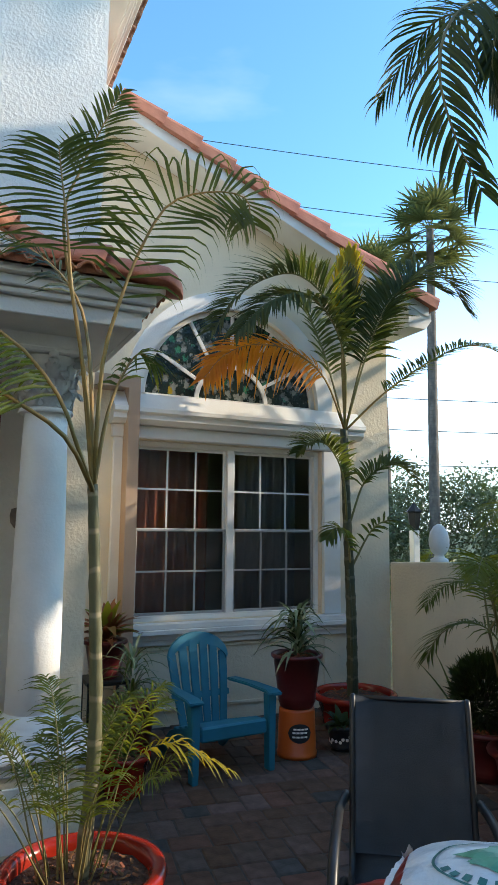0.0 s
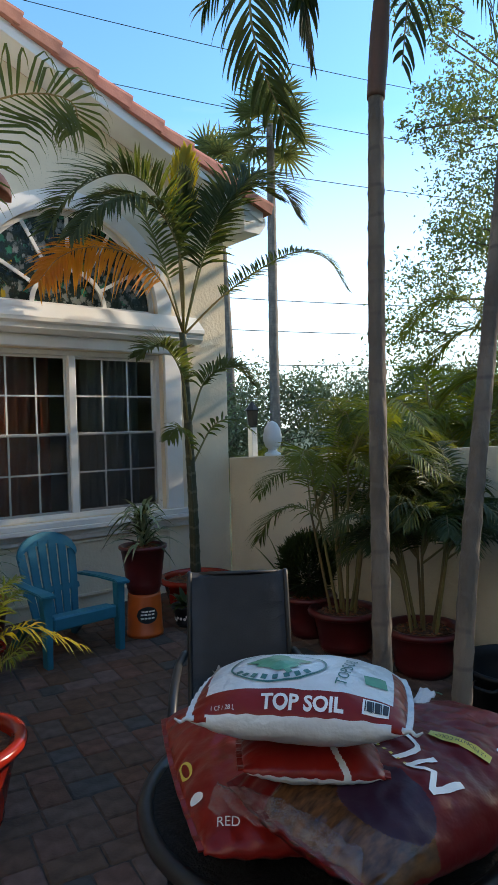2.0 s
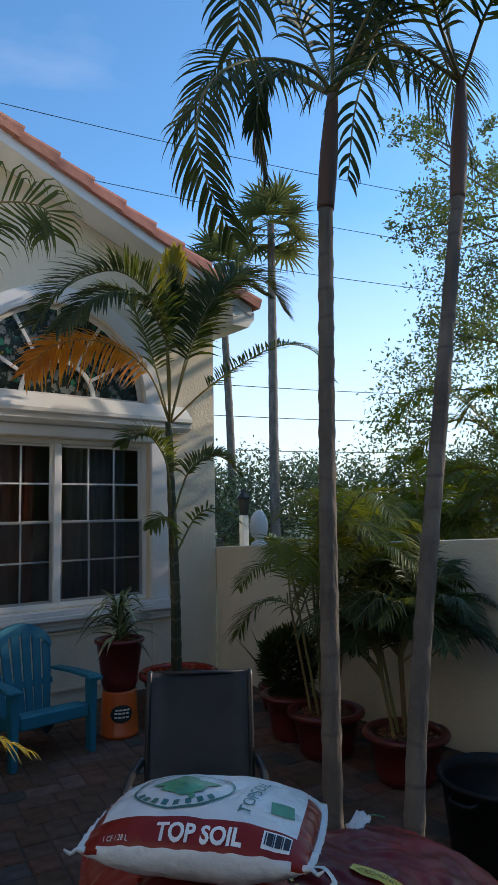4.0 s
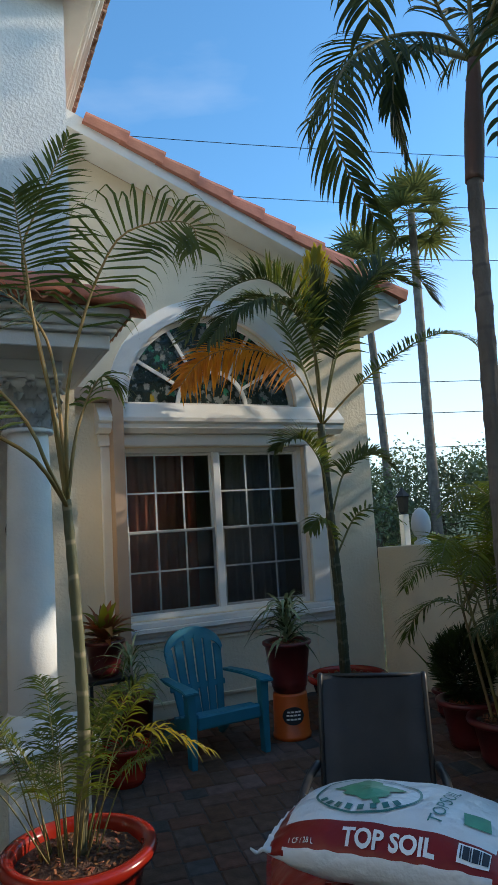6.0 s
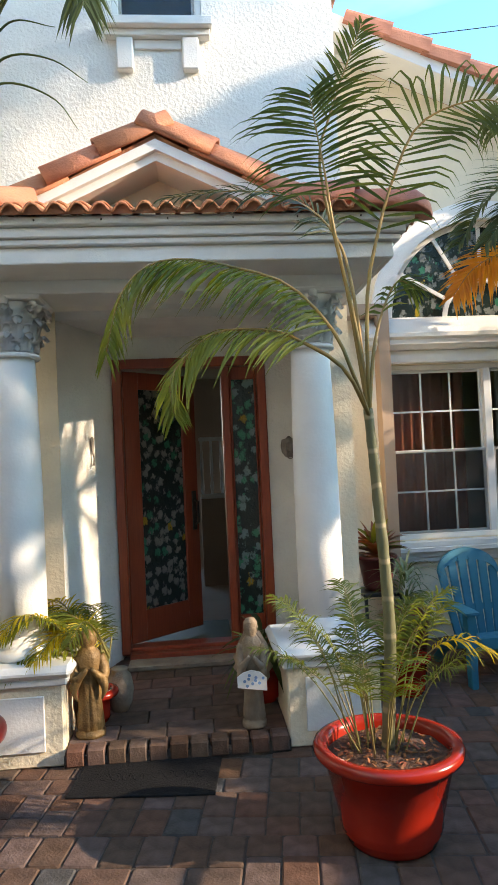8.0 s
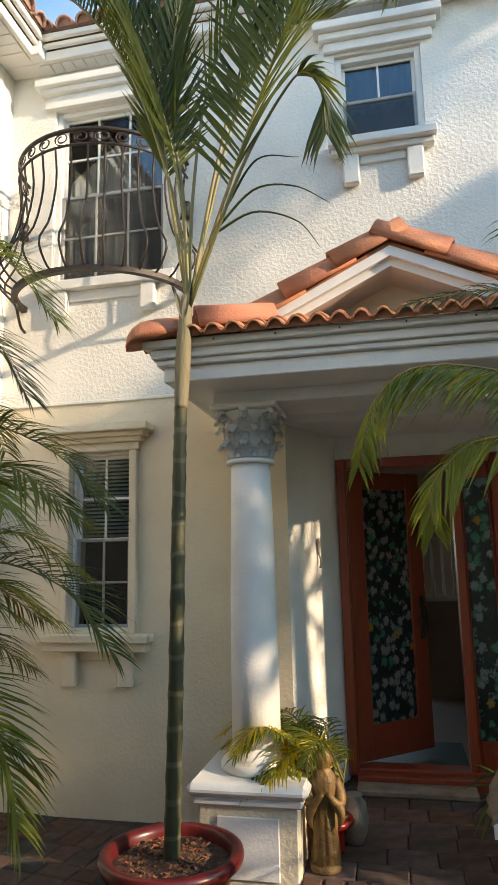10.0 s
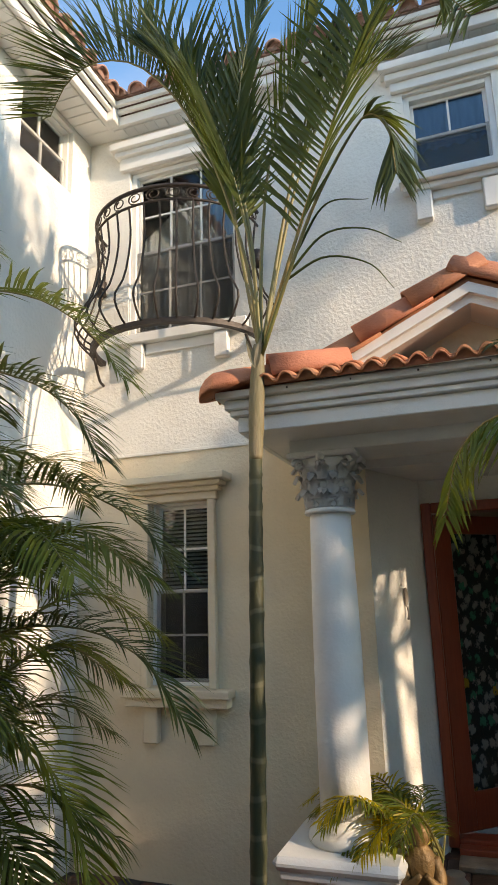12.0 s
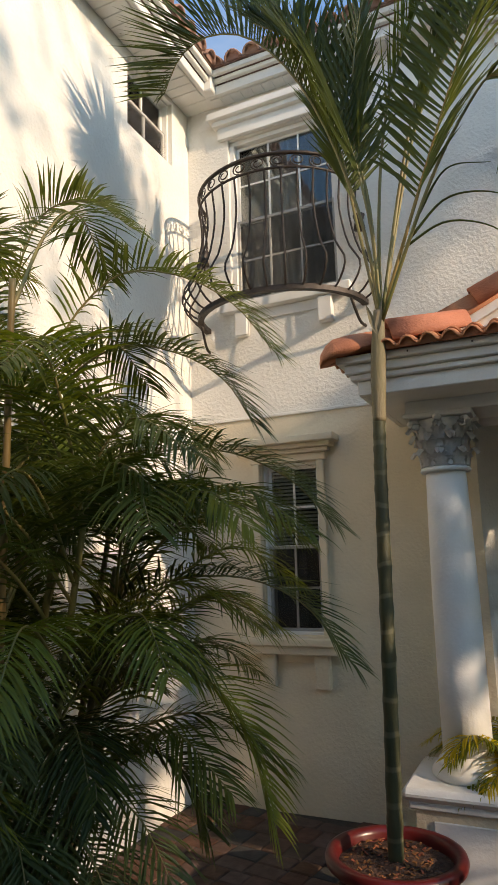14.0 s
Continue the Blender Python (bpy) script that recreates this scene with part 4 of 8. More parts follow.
# mitred return of the boxed eaves at the inner corner
part("gutter_corner", made_box(OUT_X - 0.008, OUT_X + 0.10, OUT_Y - 0.12, OUT_Y + 0.0, W - 0.012, WW + 0.16, 0.01), TRIM, eave)

# ---- portico ----
COLS = ((-0.525, 5.36), (1.295, 5.36))
bm = bmesh.new()
box(bm, -0.72, 1.49, 5.20, 5.52, 2.70, 2.80, 0.006)
box(bm, -0.72, -0.42, 5.522, MAIN_Y - 0.002, 2.70, 2.80, 0.006)
box(bm, 1.19, 1.49, 5.522, MAIN_Y - 0.002, 2.70, 2.80, 0.006)
tagged(part("trim_portico_beam", bm, PLASTER), "white plaster beams over the porch columns", "trim", kind="structure")
bm = bmesh.new()
box(bm, -0.90, 1.69, 4.87, MAIN_Y - 0.003, 2.78, 2.81)
tagged(part("ceiling_portico", bm, TRIM), "white vented porch soffit", "ceiling", kind="structure")
port = thing("roof_portico", (0, 0, 0), "small pedimented porch roof of red barrel tiles", "roof", kind="structure")
for z0, z1, g in ((2.775, 2.865, 0.0), (2.866, 2.90, 0.035), (2.901, 2.955, 0.06), (2.956, 3.0, 0.10)):
    bm = bmesh.new()
    box(bm, -0.92 - g, 1.71 + g, 4.86 - g, 4.90, z0, z1, 0.006)
    box(bm, -0.92 - g, -0.88, 4.905, MAIN_Y - 0.003, z0, z1, 0.006)
    box(bm, 1.67, 1.71 + g, 4.905, MAIN_Y - 0.003, z0, z1, 0.006)
    part("cornice", bm, TRIM, port)
PX, PZ = 0.395, 3.545
bm = bmesh.new()
prism(bm, [(-0.46, 3.02), (1.25, 3.02), (PX, PZ - 0.06)], 5.30, 5.34)
part("pediment", bm, CREAM_STUCCO, port)
for s in (-1, 1):
    foot = (PX + s * 0.98, 3.00)
    for w, y0, lift in ((0.11, 5.02, 0.0), (0.06, 4.985, 0.05)):
        bm = bmesh.new()
        prism(bm, [(foot[0], foot[1] - 0.06 + lift), (PX, PZ - 0.135 + lift), (PX, PZ - 0.135 + lift + w), (foot[0], foot[1] - 0.06 + lift + w)], y0, 5.06 if lift else 5.30)
        part("rake_board", bm, TRIM, port)
    bm = bmesh.new()
    prism(bm, [(foot[0], foot[1] + 0.02), (PX, PZ - 0.02), (PX, PZ + 0.01), (foot[0], foot[1] + 0.05)], 5.0, MAIN_Y - 0.003)
    part("roof_deck", bm, TERRACOTTA, port)
    lay((PX + s * 1.20, 5.115, 2.925), (PX + s * 0.05, 5.115, PZ - 0.005), RIDGE_TILE, port, "rake_tile", 0.34, 0.0)
    lay((PX + s * 1.42, 4.79, 3.0), (PX + s * 1.10, 4.90, 3.06), HIP_END, port, "hip_tile", 0.5, 0.0)
    lay((PX + s * 1.12, 4.89, 3.05), (PX + s * 0.86, 4.98, 3.10), RIDGE_TILE, port, "hip_tile", 0.5, 0.0)
    for k in range(10):
        y = 4.91 + k * 0.115
        put("roof_tile", PAN_TILE, port, Matrix.Translation((PX + s * 1.47, y, 2.995)) @ pose(0, 0, 0, 0, 0, s * 90) @ pose(0, 0, 0, 17))
    bm = bmesh.new()
    prism(bm, [(PX + s * 1.40, 3.002), (PX + s * 0.90, 3.002), (PX + s * 0.90, 3.14)], 4.86, MAIN_Y - 0.003)
    part("roof_deck", bm, TERRACOTTA, port)
lay((PX, 5.14, PZ - 0.01), (PX, 5.80, PZ), RIDGE_TILE, port, "ridge_tile", 0.36, 0.0)
bm = bmesh.new()
prism(bm, [(4.77, 3.002), (5.06, 3.085), (5.30, 3.085), (5.30, 3.002)], -1.02, 1.81, "x")
part("roof_deck", bm, TERRACOTTA, port)
for k in range(20):
    for y, z in ((4.69, 2.995), (4.845, 3.058)):
        put("roof_tile", PAN_TILE, port, pose(-0.70 + k * 0.115, y + random.uniform(-0.006, 0.006), z, 17, 0, random.uniform(-1.5, 1.5)))
for k in range(7):
    part("nail_head", made_box(-0.6 + k * 0.35, -0.592 + k * 0.35, 4.755, 4.762, 2.972, 2.982), IRON, port)


def column(x, y):
    col = thing("porch_column", (x, y, 0), "white plaster porch column with leafy capital on a square pedestal", "column", "porch columns")
    bm = bmesh.new()
    box(bm, -0.275, 0.275, -0.275, 0.275, 0.0, 0.49, 0.01)
    ped = part("pedestal", bm, CREAM_STUCCO, col, "cream stucco pedestal")
    part("panel", made_box(-0.17, 0.17, -0.288, -0.274, 0.09, 0.40, 0.004), PLASTER, ped, "pale raised panel")
    bm = bmesh.new()
    box(bm, -0.30, 0.30, -0.30, 0.30, 0.455, 0.50, 0.008)
    box(bm, -0.335, 0.335, -0.335, 0.335, 0.50, 0.57, 0.028)
    part("cap_slab", bm, PLASTER, col)
    bm = bmesh.new()
    lathe(bm, [(0.20, 0.568), (0.212, 0.585), (0.212, 0.605), (0.20, 0.625), (0.178, 0.632), (0.178, 0.645), (0.168, 0.665), (0.150, 0.685), (0.143, 0.70)], 32)
    part("base", bm, PLASTER, col, smooth=True)
    bm = bmesh.new()
    lathe(bm, [(0.142, 0.69), (0.142, 1.1), (0.138, 1.6), (0.128, 2.1), (0.121, 2.345)], 32)
    part("shaft", bm, PLASTER, col, smooth=True)
    bm = bmesh.new()
    lathe(bm, [(0.148, 2.34), (0.155, 2.352), (0.148, 2.366), (0.128, 2.372), (0.130, 2.48), (0.15, 2.60), (0.19, 2.66)], 32)
    cap = part("capital", bm, PLASTER, col, smooth=True)
    for row, (z, hgt, r, n) in enumerate(((2.370, 0.115, 0.131, 8), (2.425, 0.155, 0.135, 8), (2.53, 0.115, 0.150, 8))):
        for k in range(n):
            a = 2 * math.pi * (k + 0.5 * row) / n
            bm = bmesh.new()
            rows = []
            for i in range(11):
                q = i / 10
                out = 0.010 + 0.016 * q + 0.062 * max(0.0, q - 0.55) ** 1.1 * 2
                up = hgt * (q / 0.8 if q < 0.8 else 1.0 - (q - 0.8) * 1.5)
                w = 0.056 * (1 - 0.70 * q ** 3) * (0.80 + 0.20 * math.cos(q * 2 * math.pi * 3.5))
                rows.append([bm.verts.new(((r + out + e) * math.cos(a) - t * w * math.sin(a), (r + out + e) * math.sin(a) + t * w * math.cos(a), z + up - 0.012 * abs(t) * q)) for t, e in ((-1, -0.012), (-0.6, 0.004), (-0.25, -0.002), (0, 0.009), (0.25, -0.002), (0.6, 0.004), (1, -0.012))])
            for p, q in zip(rows, rows[1:]):
                for i in range(6):
                    bm.faces.new((p[i], p[i + 1], q[i + 1], q[i]))
            bmesh.ops.solidify(bm, geom=bm.faces[:], thickness=0.007)
            part("leaf", bm, PLASTER, cap, smooth=True)
    for k in range(4):
        a = math.pi / 4 + k * math.pi / 2
        bm = bmesh.new()
        pts = []
        for i in range(20):
            t = i / 19 * 3.4 * math.pi / 1.6
            rr = 0.040 * (1 - i / 24)
            pts.append((math.cos(a) * (0.205 + rr * math.cos(t)), math.sin(a) * (0.205 + rr * math.cos(t)), 2.625 + rr * math.sin(t)))
        tube(bm, pts, [0.016 * (1 - i / 40) for i in range(20)], 6)
        part("volute", bm, PLASTER, cap, smooth=True)
        b = k * math.pi / 2
        bm = bmesh.new()
        bmesh.ops.create_icosphere(bm, subdivisions=2, radius=0.028, matrix=Matrix.Translation((0.19 * math.cos(b), 0.19 * math.sin(b), 2.665)))
        part("rosette", bm, PLASTER, cap, smooth=True)
    part("abacus", made_box(-0.205, 0.205, -0.205, 0.205, 2.665, 2.699, 0.008), PLASTER, col)
    return col


col = column(*COLS[0])
copy_thing(col, pose(COLS[1][0], COLS[1][1], 0))

# ---- front door ----
door = thing("door_1", (0, DOOR_Y, HALL_Z), "red-stained wooden front door standing ajar with leaded glass and a sidelight", "door", kind="structure")
bm = bmesh.new()
for x0, x1, z0, z1 in ((-0.105, -0.03, 0.0, 2.40), (1.08, 1.155, 0.0, 2.40), (-0.03, 1.08, 2.32, 2.40), (0.785, 0.85, 0.06, 2.32), (-0.03, 1.08, 0.0, 0.06)):
    box(bm, x0, x1, -0.03, 0.14, z0, z1, 0.008)
part("door_frame", bm, DOOR_WOOD, door)
bm = bmesh.new()
for x0, x1, z0, z1 in ((0.852, 0.872, 0.062, 2.318), (1.06, 1.078, 0.062, 2.318), (0.872, 1.06, 0.062, 0.26), (0.872, 1.06, 2.21, 2.318)):
    box(bm, x0, x1, 0.03, 0.075, z0, z1, 0.006)
side = part("sidelight", bm, DOOR_WOOD, door)
part("pane", made_box(0.868, 1.064, 0.048, 0.056, 0.255, 2.215), LEADED_TEAL, side, "leaded glass with leaf shapes")
leaf_m = pose(-0.025, 0.05, 0, 0, 0, 42)
bm = bmesh.new()
for x0, x1, z0, z1 in ((0.0, 0.16, 0.065, 2.315), (0.63, 0.79, 0.065, 2.315), (0.16, 0.63, 0.065, 0.32), (0.16, 0.63, 2.17, 2.315)):
    box(bm, x0, x1, 0.0, 0.045, z0, z1, 0.006)
dl = part("door_leaf", bm, DOOR_WOOD, door)
dl.matrix_basis = leaf_m
part("pane", made_box(0.155, 0.635, 0.018, 0.027, 0.315, 2.175), LEADED, dl, "leaded glass with leaf shapes")
bm = bmesh.new()
tube(bm, [(0.73, -0.02, 0.98), (0.73, -0.055, 1.0), (0.73, -0.055, 1.18), (0.73, -0.02, 1.20)], 0.011, 8)
box(bm, 0.705, 0.755, -0.012, 0.0, 0.93, 1.28, 0.004)
part("door_handle", bm, IRON, dl, "dark iron pull handle")
part("threshold", made_box(-0.03, 1.08, -0.14, -0.032, -0.045, 0.035, 0.006), DOOR_WOOD, door)
# both far-wall openings are added out of sight to let daylight into the hall
room("room_hall", -0.95, 2.2, DOOR_Y + 0.21, 11.0, HALL_Z, 2.9, HALL_PAINT, [(-0.85, 0.42, 0.5, 2.75), (1.2, 2.1, 0.5, 2.75)])
rug = tagged(part("hall_rug", made_box(0.0, 0.80, DOOR_Y + 0.24, DOOR_Y + 0.95, HALL_Z + 0.001, HALL_Z + 0.014, 0.004), LEAF_DARK), "dull green rug inside the open front door", "rug")
rail = thing("stair_railing", (1.35, 9.6, HALL_Z), "white stair railing far inside the hall", "railing")
part("handrail", made_box(-0.75, 0.75, -0.03, 0.03, 1.80, 1.85, 0.008), TRIM, rail)
part("rail_base", made_box(-0.75, 0.75, -0.03, 0.03, 1.08, 1.14, 0.006), TRIM, rail)
bm = bmesh.new()
lathe(bm, [(0.016, 1.14), (0.024, 1.24), (0.014, 1.32), (0.022, 1.5), (0.014, 1.72), (0.018, 1.80)], 10)
bal_me = mesh_of(bm, "baluster", TRIM)
for k in range(13):
    put("baluster", bal_me, rail, pose(-0.72 + 0.12 * k, 0, 0))
part("stair_side", made_box(-0.75, 0.75, -0.03, 0.60, 0.0, 1.078), HALL_PAINT, rail)

# small ornaments on the porch walls
orn = thing("wall_ornament", (-0.240, 6.395, 1.82), "small grey metal knocker on the lit porch wall", "ornament", turn=68)
bm = bmesh.new()
lathe(bm, [(0.006, -0.05), (0.014, -0.03), (0.022, 0.02), (0.026, 0.05), (0.020, 0.075), (0.006, 0.085)], 12, (0, -0.010), squash=0.4)
part("plate", bm, MASK_GREY, orn, smooth=True)
bm = bmesh.new()
tube(bm, [(0.0, -0.014, -0.045), (0.002, -0.02, -0.08), (-0.002, -0.02, -0.115), (0.0, -0.016, -0.135)], [0.007, 0.006, 0.007, 0.010], 8)
part("pendant", bm, MASK_GREY, orn, smooth=True)
orn = thing("wall_ornament", (1.33, DOOR_Y - 0.002, 1.76), "weathered grey lion-mask wall ornament beside the door", "ornament")
bm = bmesh.new()
lathe(bm, [(0.010, -0.085), (0.035, -0.07), (0.060, -0.03), (0.068, 0.02), (0.055, 0.065), (0.030, 0.085), (0.008, 0.092)], 16, (0, -0.012), squash=0.35)
for v in bm.verts:
    w = math.atan2(v.co.z, v.co.x)
    v.co.x *= 1 + 0.10 * math.sin(9 * w)
    v.co.z *= 1 + 0.08 * math.sin(9 * w)
part("mane", bm, MASK_GREY, orn, smooth=True)
bm = bmesh.new()
lathe(bm, [(0.004, -0.045), (0.024, -0.035), (0.030, 0.0), (0.026, 0.035), (0.006, 0.046)], 12, (0, -0.034), squash=0.7)
part("muzzle", bm, MASK_GREY, orn, smooth=True)
bm = bmesh.new()
tube(bm, [(0.026 * math.sin(i * math.pi / 8), -0.052, -0.035 - 0.028 * (1 - math.cos(i * math.pi / 8))) for i in range(17)], 0.004, 6)
part("ring", bm, MASK_GREY, orn, smooth=True)

# ---- balcony railing ----
balc = thing("balcony_railing", (-1.82, MAIN_Y, -0.09), "bowed dark iron balcony railing with scrolled frieze", "balcony")


def bow(a, r, z):
    return Vector((1.12 * r * math.cos(a), -1.0 * r * math.sin(a), z))


for z, r, s in ((4.98, 0.62, 0.016), (4.86, 0.62, 0.010)):
    bm = bmesh.new()
    tube(bm, [bow(math.pi * i / 32, r, z) for i in range(33)], s, 6)
    part("rail", bm, IRON, balc, smooth=True)
bm = bmesh.new()
n0 = [[bow(math.pi * i / 32, r, z) for r, z in ((0.60, 3.87), (0.645, 3.87), (0.645, 3.91), (0.60, 3.91))] for i in range(33)]
rows = [[bm.verts.new(v) for v in r] for r in n0]
for a, b in zip(rows, rows[1:]):
    for k in range(4):
        bm.faces.new((a[k], b[k], b[(k + 1) % 4], a[(k + 1) % 4]))
part("base_band", bm, IRON, balc)
for k in range(17):
    a = math.pi * (k + 0.5) / 17
    bm = bmesh.new()
    tube(bm, spline([bow(a, 0.62, 4.86), bow(a, 0.60, 4.60), bow(a, 0.66, 4.28), bow(a, 0.76, 4.08), bow(a, 0.70, 3.95), bow(a, 0.62, 3.89)], 14), 0.0085, 5)
    part("bar", bm, IRON, balc, smooth=True)
for k in range(14):
    a = math.pi * (k + 0.5) / 14
    bm = bmesh.new()
    pts = []
    for i in range(26):
        t = -math.pi / 2 + i / 25 * 3.0 * math.pi
        q = 0.055 * (1 - 0.6 * i / 25)
        pts.append(bow(a + (q * math.cos(t)) / 0.62, 0.62, 4.92 + 0.9 * q * math.sin(t)))
    tube(bm, pts, 0.006, 4)
    part("scroll", bm, IRON, balc, smooth=True)
for s in (-1, 1):
    bm = bmesh.new()
    tube(bm, spline([(s * 0.69, 0, 3.70), (s * 0.67, -0.10, 3.72), (s * 0.645, -0.22, 3.86)], 8), 0.012, 6)
    part("brace", bm, IRON, balc, smooth=True)
    bm = bmesh.new()
    lathe(bm, [(0.0, 4.46), (0.05, 4.48), (0.035, 4.55), (0.05, 4.60), (0.0, 4.63)], 8, (s * 0.70, -0.06), cap=False)
    part("rosette", bm, IRON, balc, smooth=True)

# ---- plants ----
RNG = random.Random(7)


def sheet(name, verts, faces, mat, parent, label="", smooth=False):
    me = bpy.data.meshes.new(name)
    me.from_pydata(verts, [], faces)
    me.materials.append(mat)
    if smooth:
        me.polygons.foreach_set("use_smooth", [True] * len(me.polygons))
    ob = new(name, me)
    ob.parent = parent
    if label:
        tagged(ob, label)
    return ob


def blade(verts, faces, p, d, length, width, droop, face, segs=3, tip_curl=0.0):
    """A narrow folded leaflet from p along d, drooping; face: the way its upper side looks."""
    d = d.normalized()
    w = d.cross(face)
    w = w.normalized() if w.length > 1e-4 else d.orthogonal().normalized()
    up = w.cross(d)
    first = len(verts)
    if tip_curl:
        segs = 6
        p, dd, step = p.copy(), d.copy(), length / 6
        centre = [p.copy()]
        for i in range(6):
            dd = (dd + Vector((0, 0, -1)) * (droop * 0.3 + (tip_curl * (i - 2) * 0.75 if i > 2 else 0))).normalized()
            p += dd * step * (0.8 if i > 3 else 1.0)
            centre.append(p.copy())
        for i, c in enumerate(centre):
            ww = 0.5 * width * (0.45, 0.9, 1.0, 0.85, 0.6, 0.35, 0.0)[i]
            verts.extend((c,) if i == 6 else (c - w * ww + up * ww * 0.35, c, c + w * ww + up * ww * 0.35))
    prof = (0.45, 1.0, 0.72, 0.0) if segs == 3 else (0.45, 0.95, 1.0, 0.75, 0.42, 0.0)
    for i in range(0 if tip_curl else segs + 1):
        s = i / segs
        c = p + d * (length * s) + Vector((0, 0, -droop * length * s * s))
        ww = 0.5 * width * prof[i]
        if i == segs:
            verts.append(c)
        else:
            verts.extend((c - w * ww + up * ww * 0.35, c, c + w * ww + up * ww * 0.35))
    for i in range(segs):
        a = first + 3 * i
        b = a + 3
        if i == segs - 1:
            faces.extend(((a, a + 1, b), (a + 1, a + 2, b)))
        else:
            faces.extend(((a, a + 1, b + 1, b), (a + 1, a + 2, b + 2, b + 1)))


def frond(parent, pts, n=46, leaf_len=0.42, width=0.022, mat=None, stem=None, droop=0.25, lift=20, bare=0.18, r=0.011, name="frond", label="", taper=0.45, open_angle=62, ragged=0.12, tip_curl=0.0, missing=0.0, face=None, close=0.35, fold=0):
    """A feather leaf: a bowed rib through the points with two ranks of leaflets."""
    mat, stem = mat or LEAF, stem or STEM
    line = spline(pts, 40)
    verts, faces = [], []
    for i in range(n):
        for s in (-1, 1):
            if RNG.random() < missing:
                continue
            u = bare + (1 - bare) * min(1.0, (i + RNG.uniform(-0.3, 0.3) + 0.25 * s) / (n - 1) if n > 1 else 1)
            u = min(max(u, 0.0), 0.999)
            k = u * 40
            a, b = line[int(k)], line[min(int(k) + 1, 40)]
            p = a.lerp(b, k - int(k))
            t = (line[min(int(k) + 2, 40)] - line[max(int(k) - 1, 0)]).normalized()
            side = t.cross(Vector(face or (0, 0, 1)))
            side = side.normalized() if side.length > 0.15 else (Vector((1, 0, 0)) - t * t.x).normalized()
            nrm = side.cross(t)
            v = (u - bare) / (1 - bare)
            ang = radians(open_angle * (1 - close * v) + RNG.uniform(-6, 6))
            if s == fold:
                ang *= 0.28
            li = radians(lift + RNG.uniform(-9, 9))
            d = math.cos(ang) * t + math.sin(ang) * (s * side * math.cos(li) + nrm * math.sin(li))
            length = leaf_len * (0.55 + 0.45 * math.sin(math.pi * min(1, 0.15 + 0.9 * v))) * (1 - taper * v * v) * RNG.uniform(1 - ragged, 1 + ragged)
            blade(verts, faces, p, d, length, width * RNG.uniform(0.8, 1.15), droop * RNG.uniform(0.7, 1.4), nrm, 3, tip_curl)
    leaf = sheet(name, verts, faces, mat, parent, label)
    bm = bmesh.new()
    tube(bm, line[::2], [r * (1 - 0.8 * i / 20) for i in range(21)], 5)
    part("rib", bm, stem, leaf, smooth=True)
    return leaf


def trunk(parent, pts, r0, r1, mat, rings=0.0, name="trunk", bulge=0.0, label=""):
    """A tapered palm stem with leaf-scar rings every so many metres."""
    line = spline(pts, 60)
    total = sum((b - a).length for a, b in zip(line, line[1:]))
    n = max(8, int(total / (rings / 4))) if rings else 30
    line = spline(pts, n)
    radii = []
    for i in range(n + 1):
        u = i / n
        r = r0 + (r1 - r0) * u + bulge * math.sin(math.pi * u)
        if rings and i % 4 == 0:
            r *= 1.09
        radii.append(r * RNG.uniform(0.985, 1.015))
    bm = bmesh.new()
    tube(bm, line, radii, 14)
    return part(name, bm, mat, parent, label, smooth=True)


def local(pts, base):
    return [Vector(p) - Vector(base) for p in pts]


def pot_parts(parent, r, rb, h, mat, rim=0.05, soil=SOIL, name="pot", rim_out=0.03, z=0.0, feet=True):
    bm = bmesh.new()
    step = [(rb + (r - rb) * u, z + h * w) for u, w in ((0.10, 0.10), (0.13, 0.13), (0.16, 0.155))]
    lathe(bm, [(rb * 0.88, z), (rb * 0.97, z + 0.008), (rb, z + 0.022), step[0], (step[1][0] + 0.005, step[1][1]), step[2], (rb + (r - rb) * 0.205 + 0.005, z + h * 0.185), (rb + (r - rb) * 0.23, z + h * 0.21),
               (r * 0.985, z + h - rim), (r + rim_out * 0.8, z + h - rim + 0.003), (r + rim_out * 1.25, z + h - rim * 0.78), (r + rim_out * 1.45, z + h - rim * 0.45), (r + rim_out * 1.2, z + h - rim * 0.12),
               (r + rim_out * 0.5, z + h), (r - 0.012, z + h - 0.006), (r - 0.022, z + h - rim * 0.5), (r - 0.03, z + h - rim - 0.02)], 48, cap=False)
    bm.faces.ensure_lookup_table()
    p = part(name, bm, mat, parent, smooth=True)
    bm = bmesh.new()
    lathe(bm, [(r - 0.022, z + h - rim * 0.9), (r * 0.6, z + h - rim * 0.75), (0.01, z + h - rim * 0.6)], 28, cap=False)
    for v in bm.verts:
        v.co.z += RNG.uniform(-0.006, 0.01)
    part("soil", bm, soil, parent, "dark bark mulch", smooth=True)
    bm = bmesh.new()
    for _ in range(120):
        a, q = RNG.uniform(0, 2 * math.pi), (r - 0.06) * math.sqrt(RNG.random())
        m = Matrix.Translation((q * math.cos(a), q * math.sin(a), z + h - rim * 0.7 + 0.008)) @ Euler((RNG.uniform(-0.5, 0.5), RNG.uniform(-0.5, 0.5), RNG.uniform(0, 6))).to_matrix().to_4x4()
        box(bm, -0.012, 0.012, -0.005, 0.005, -0.002, 0.002, m=m)
    part("bark_litter", bm, CHIP, parent, "loose bark chips", kind="stuff")
    return p


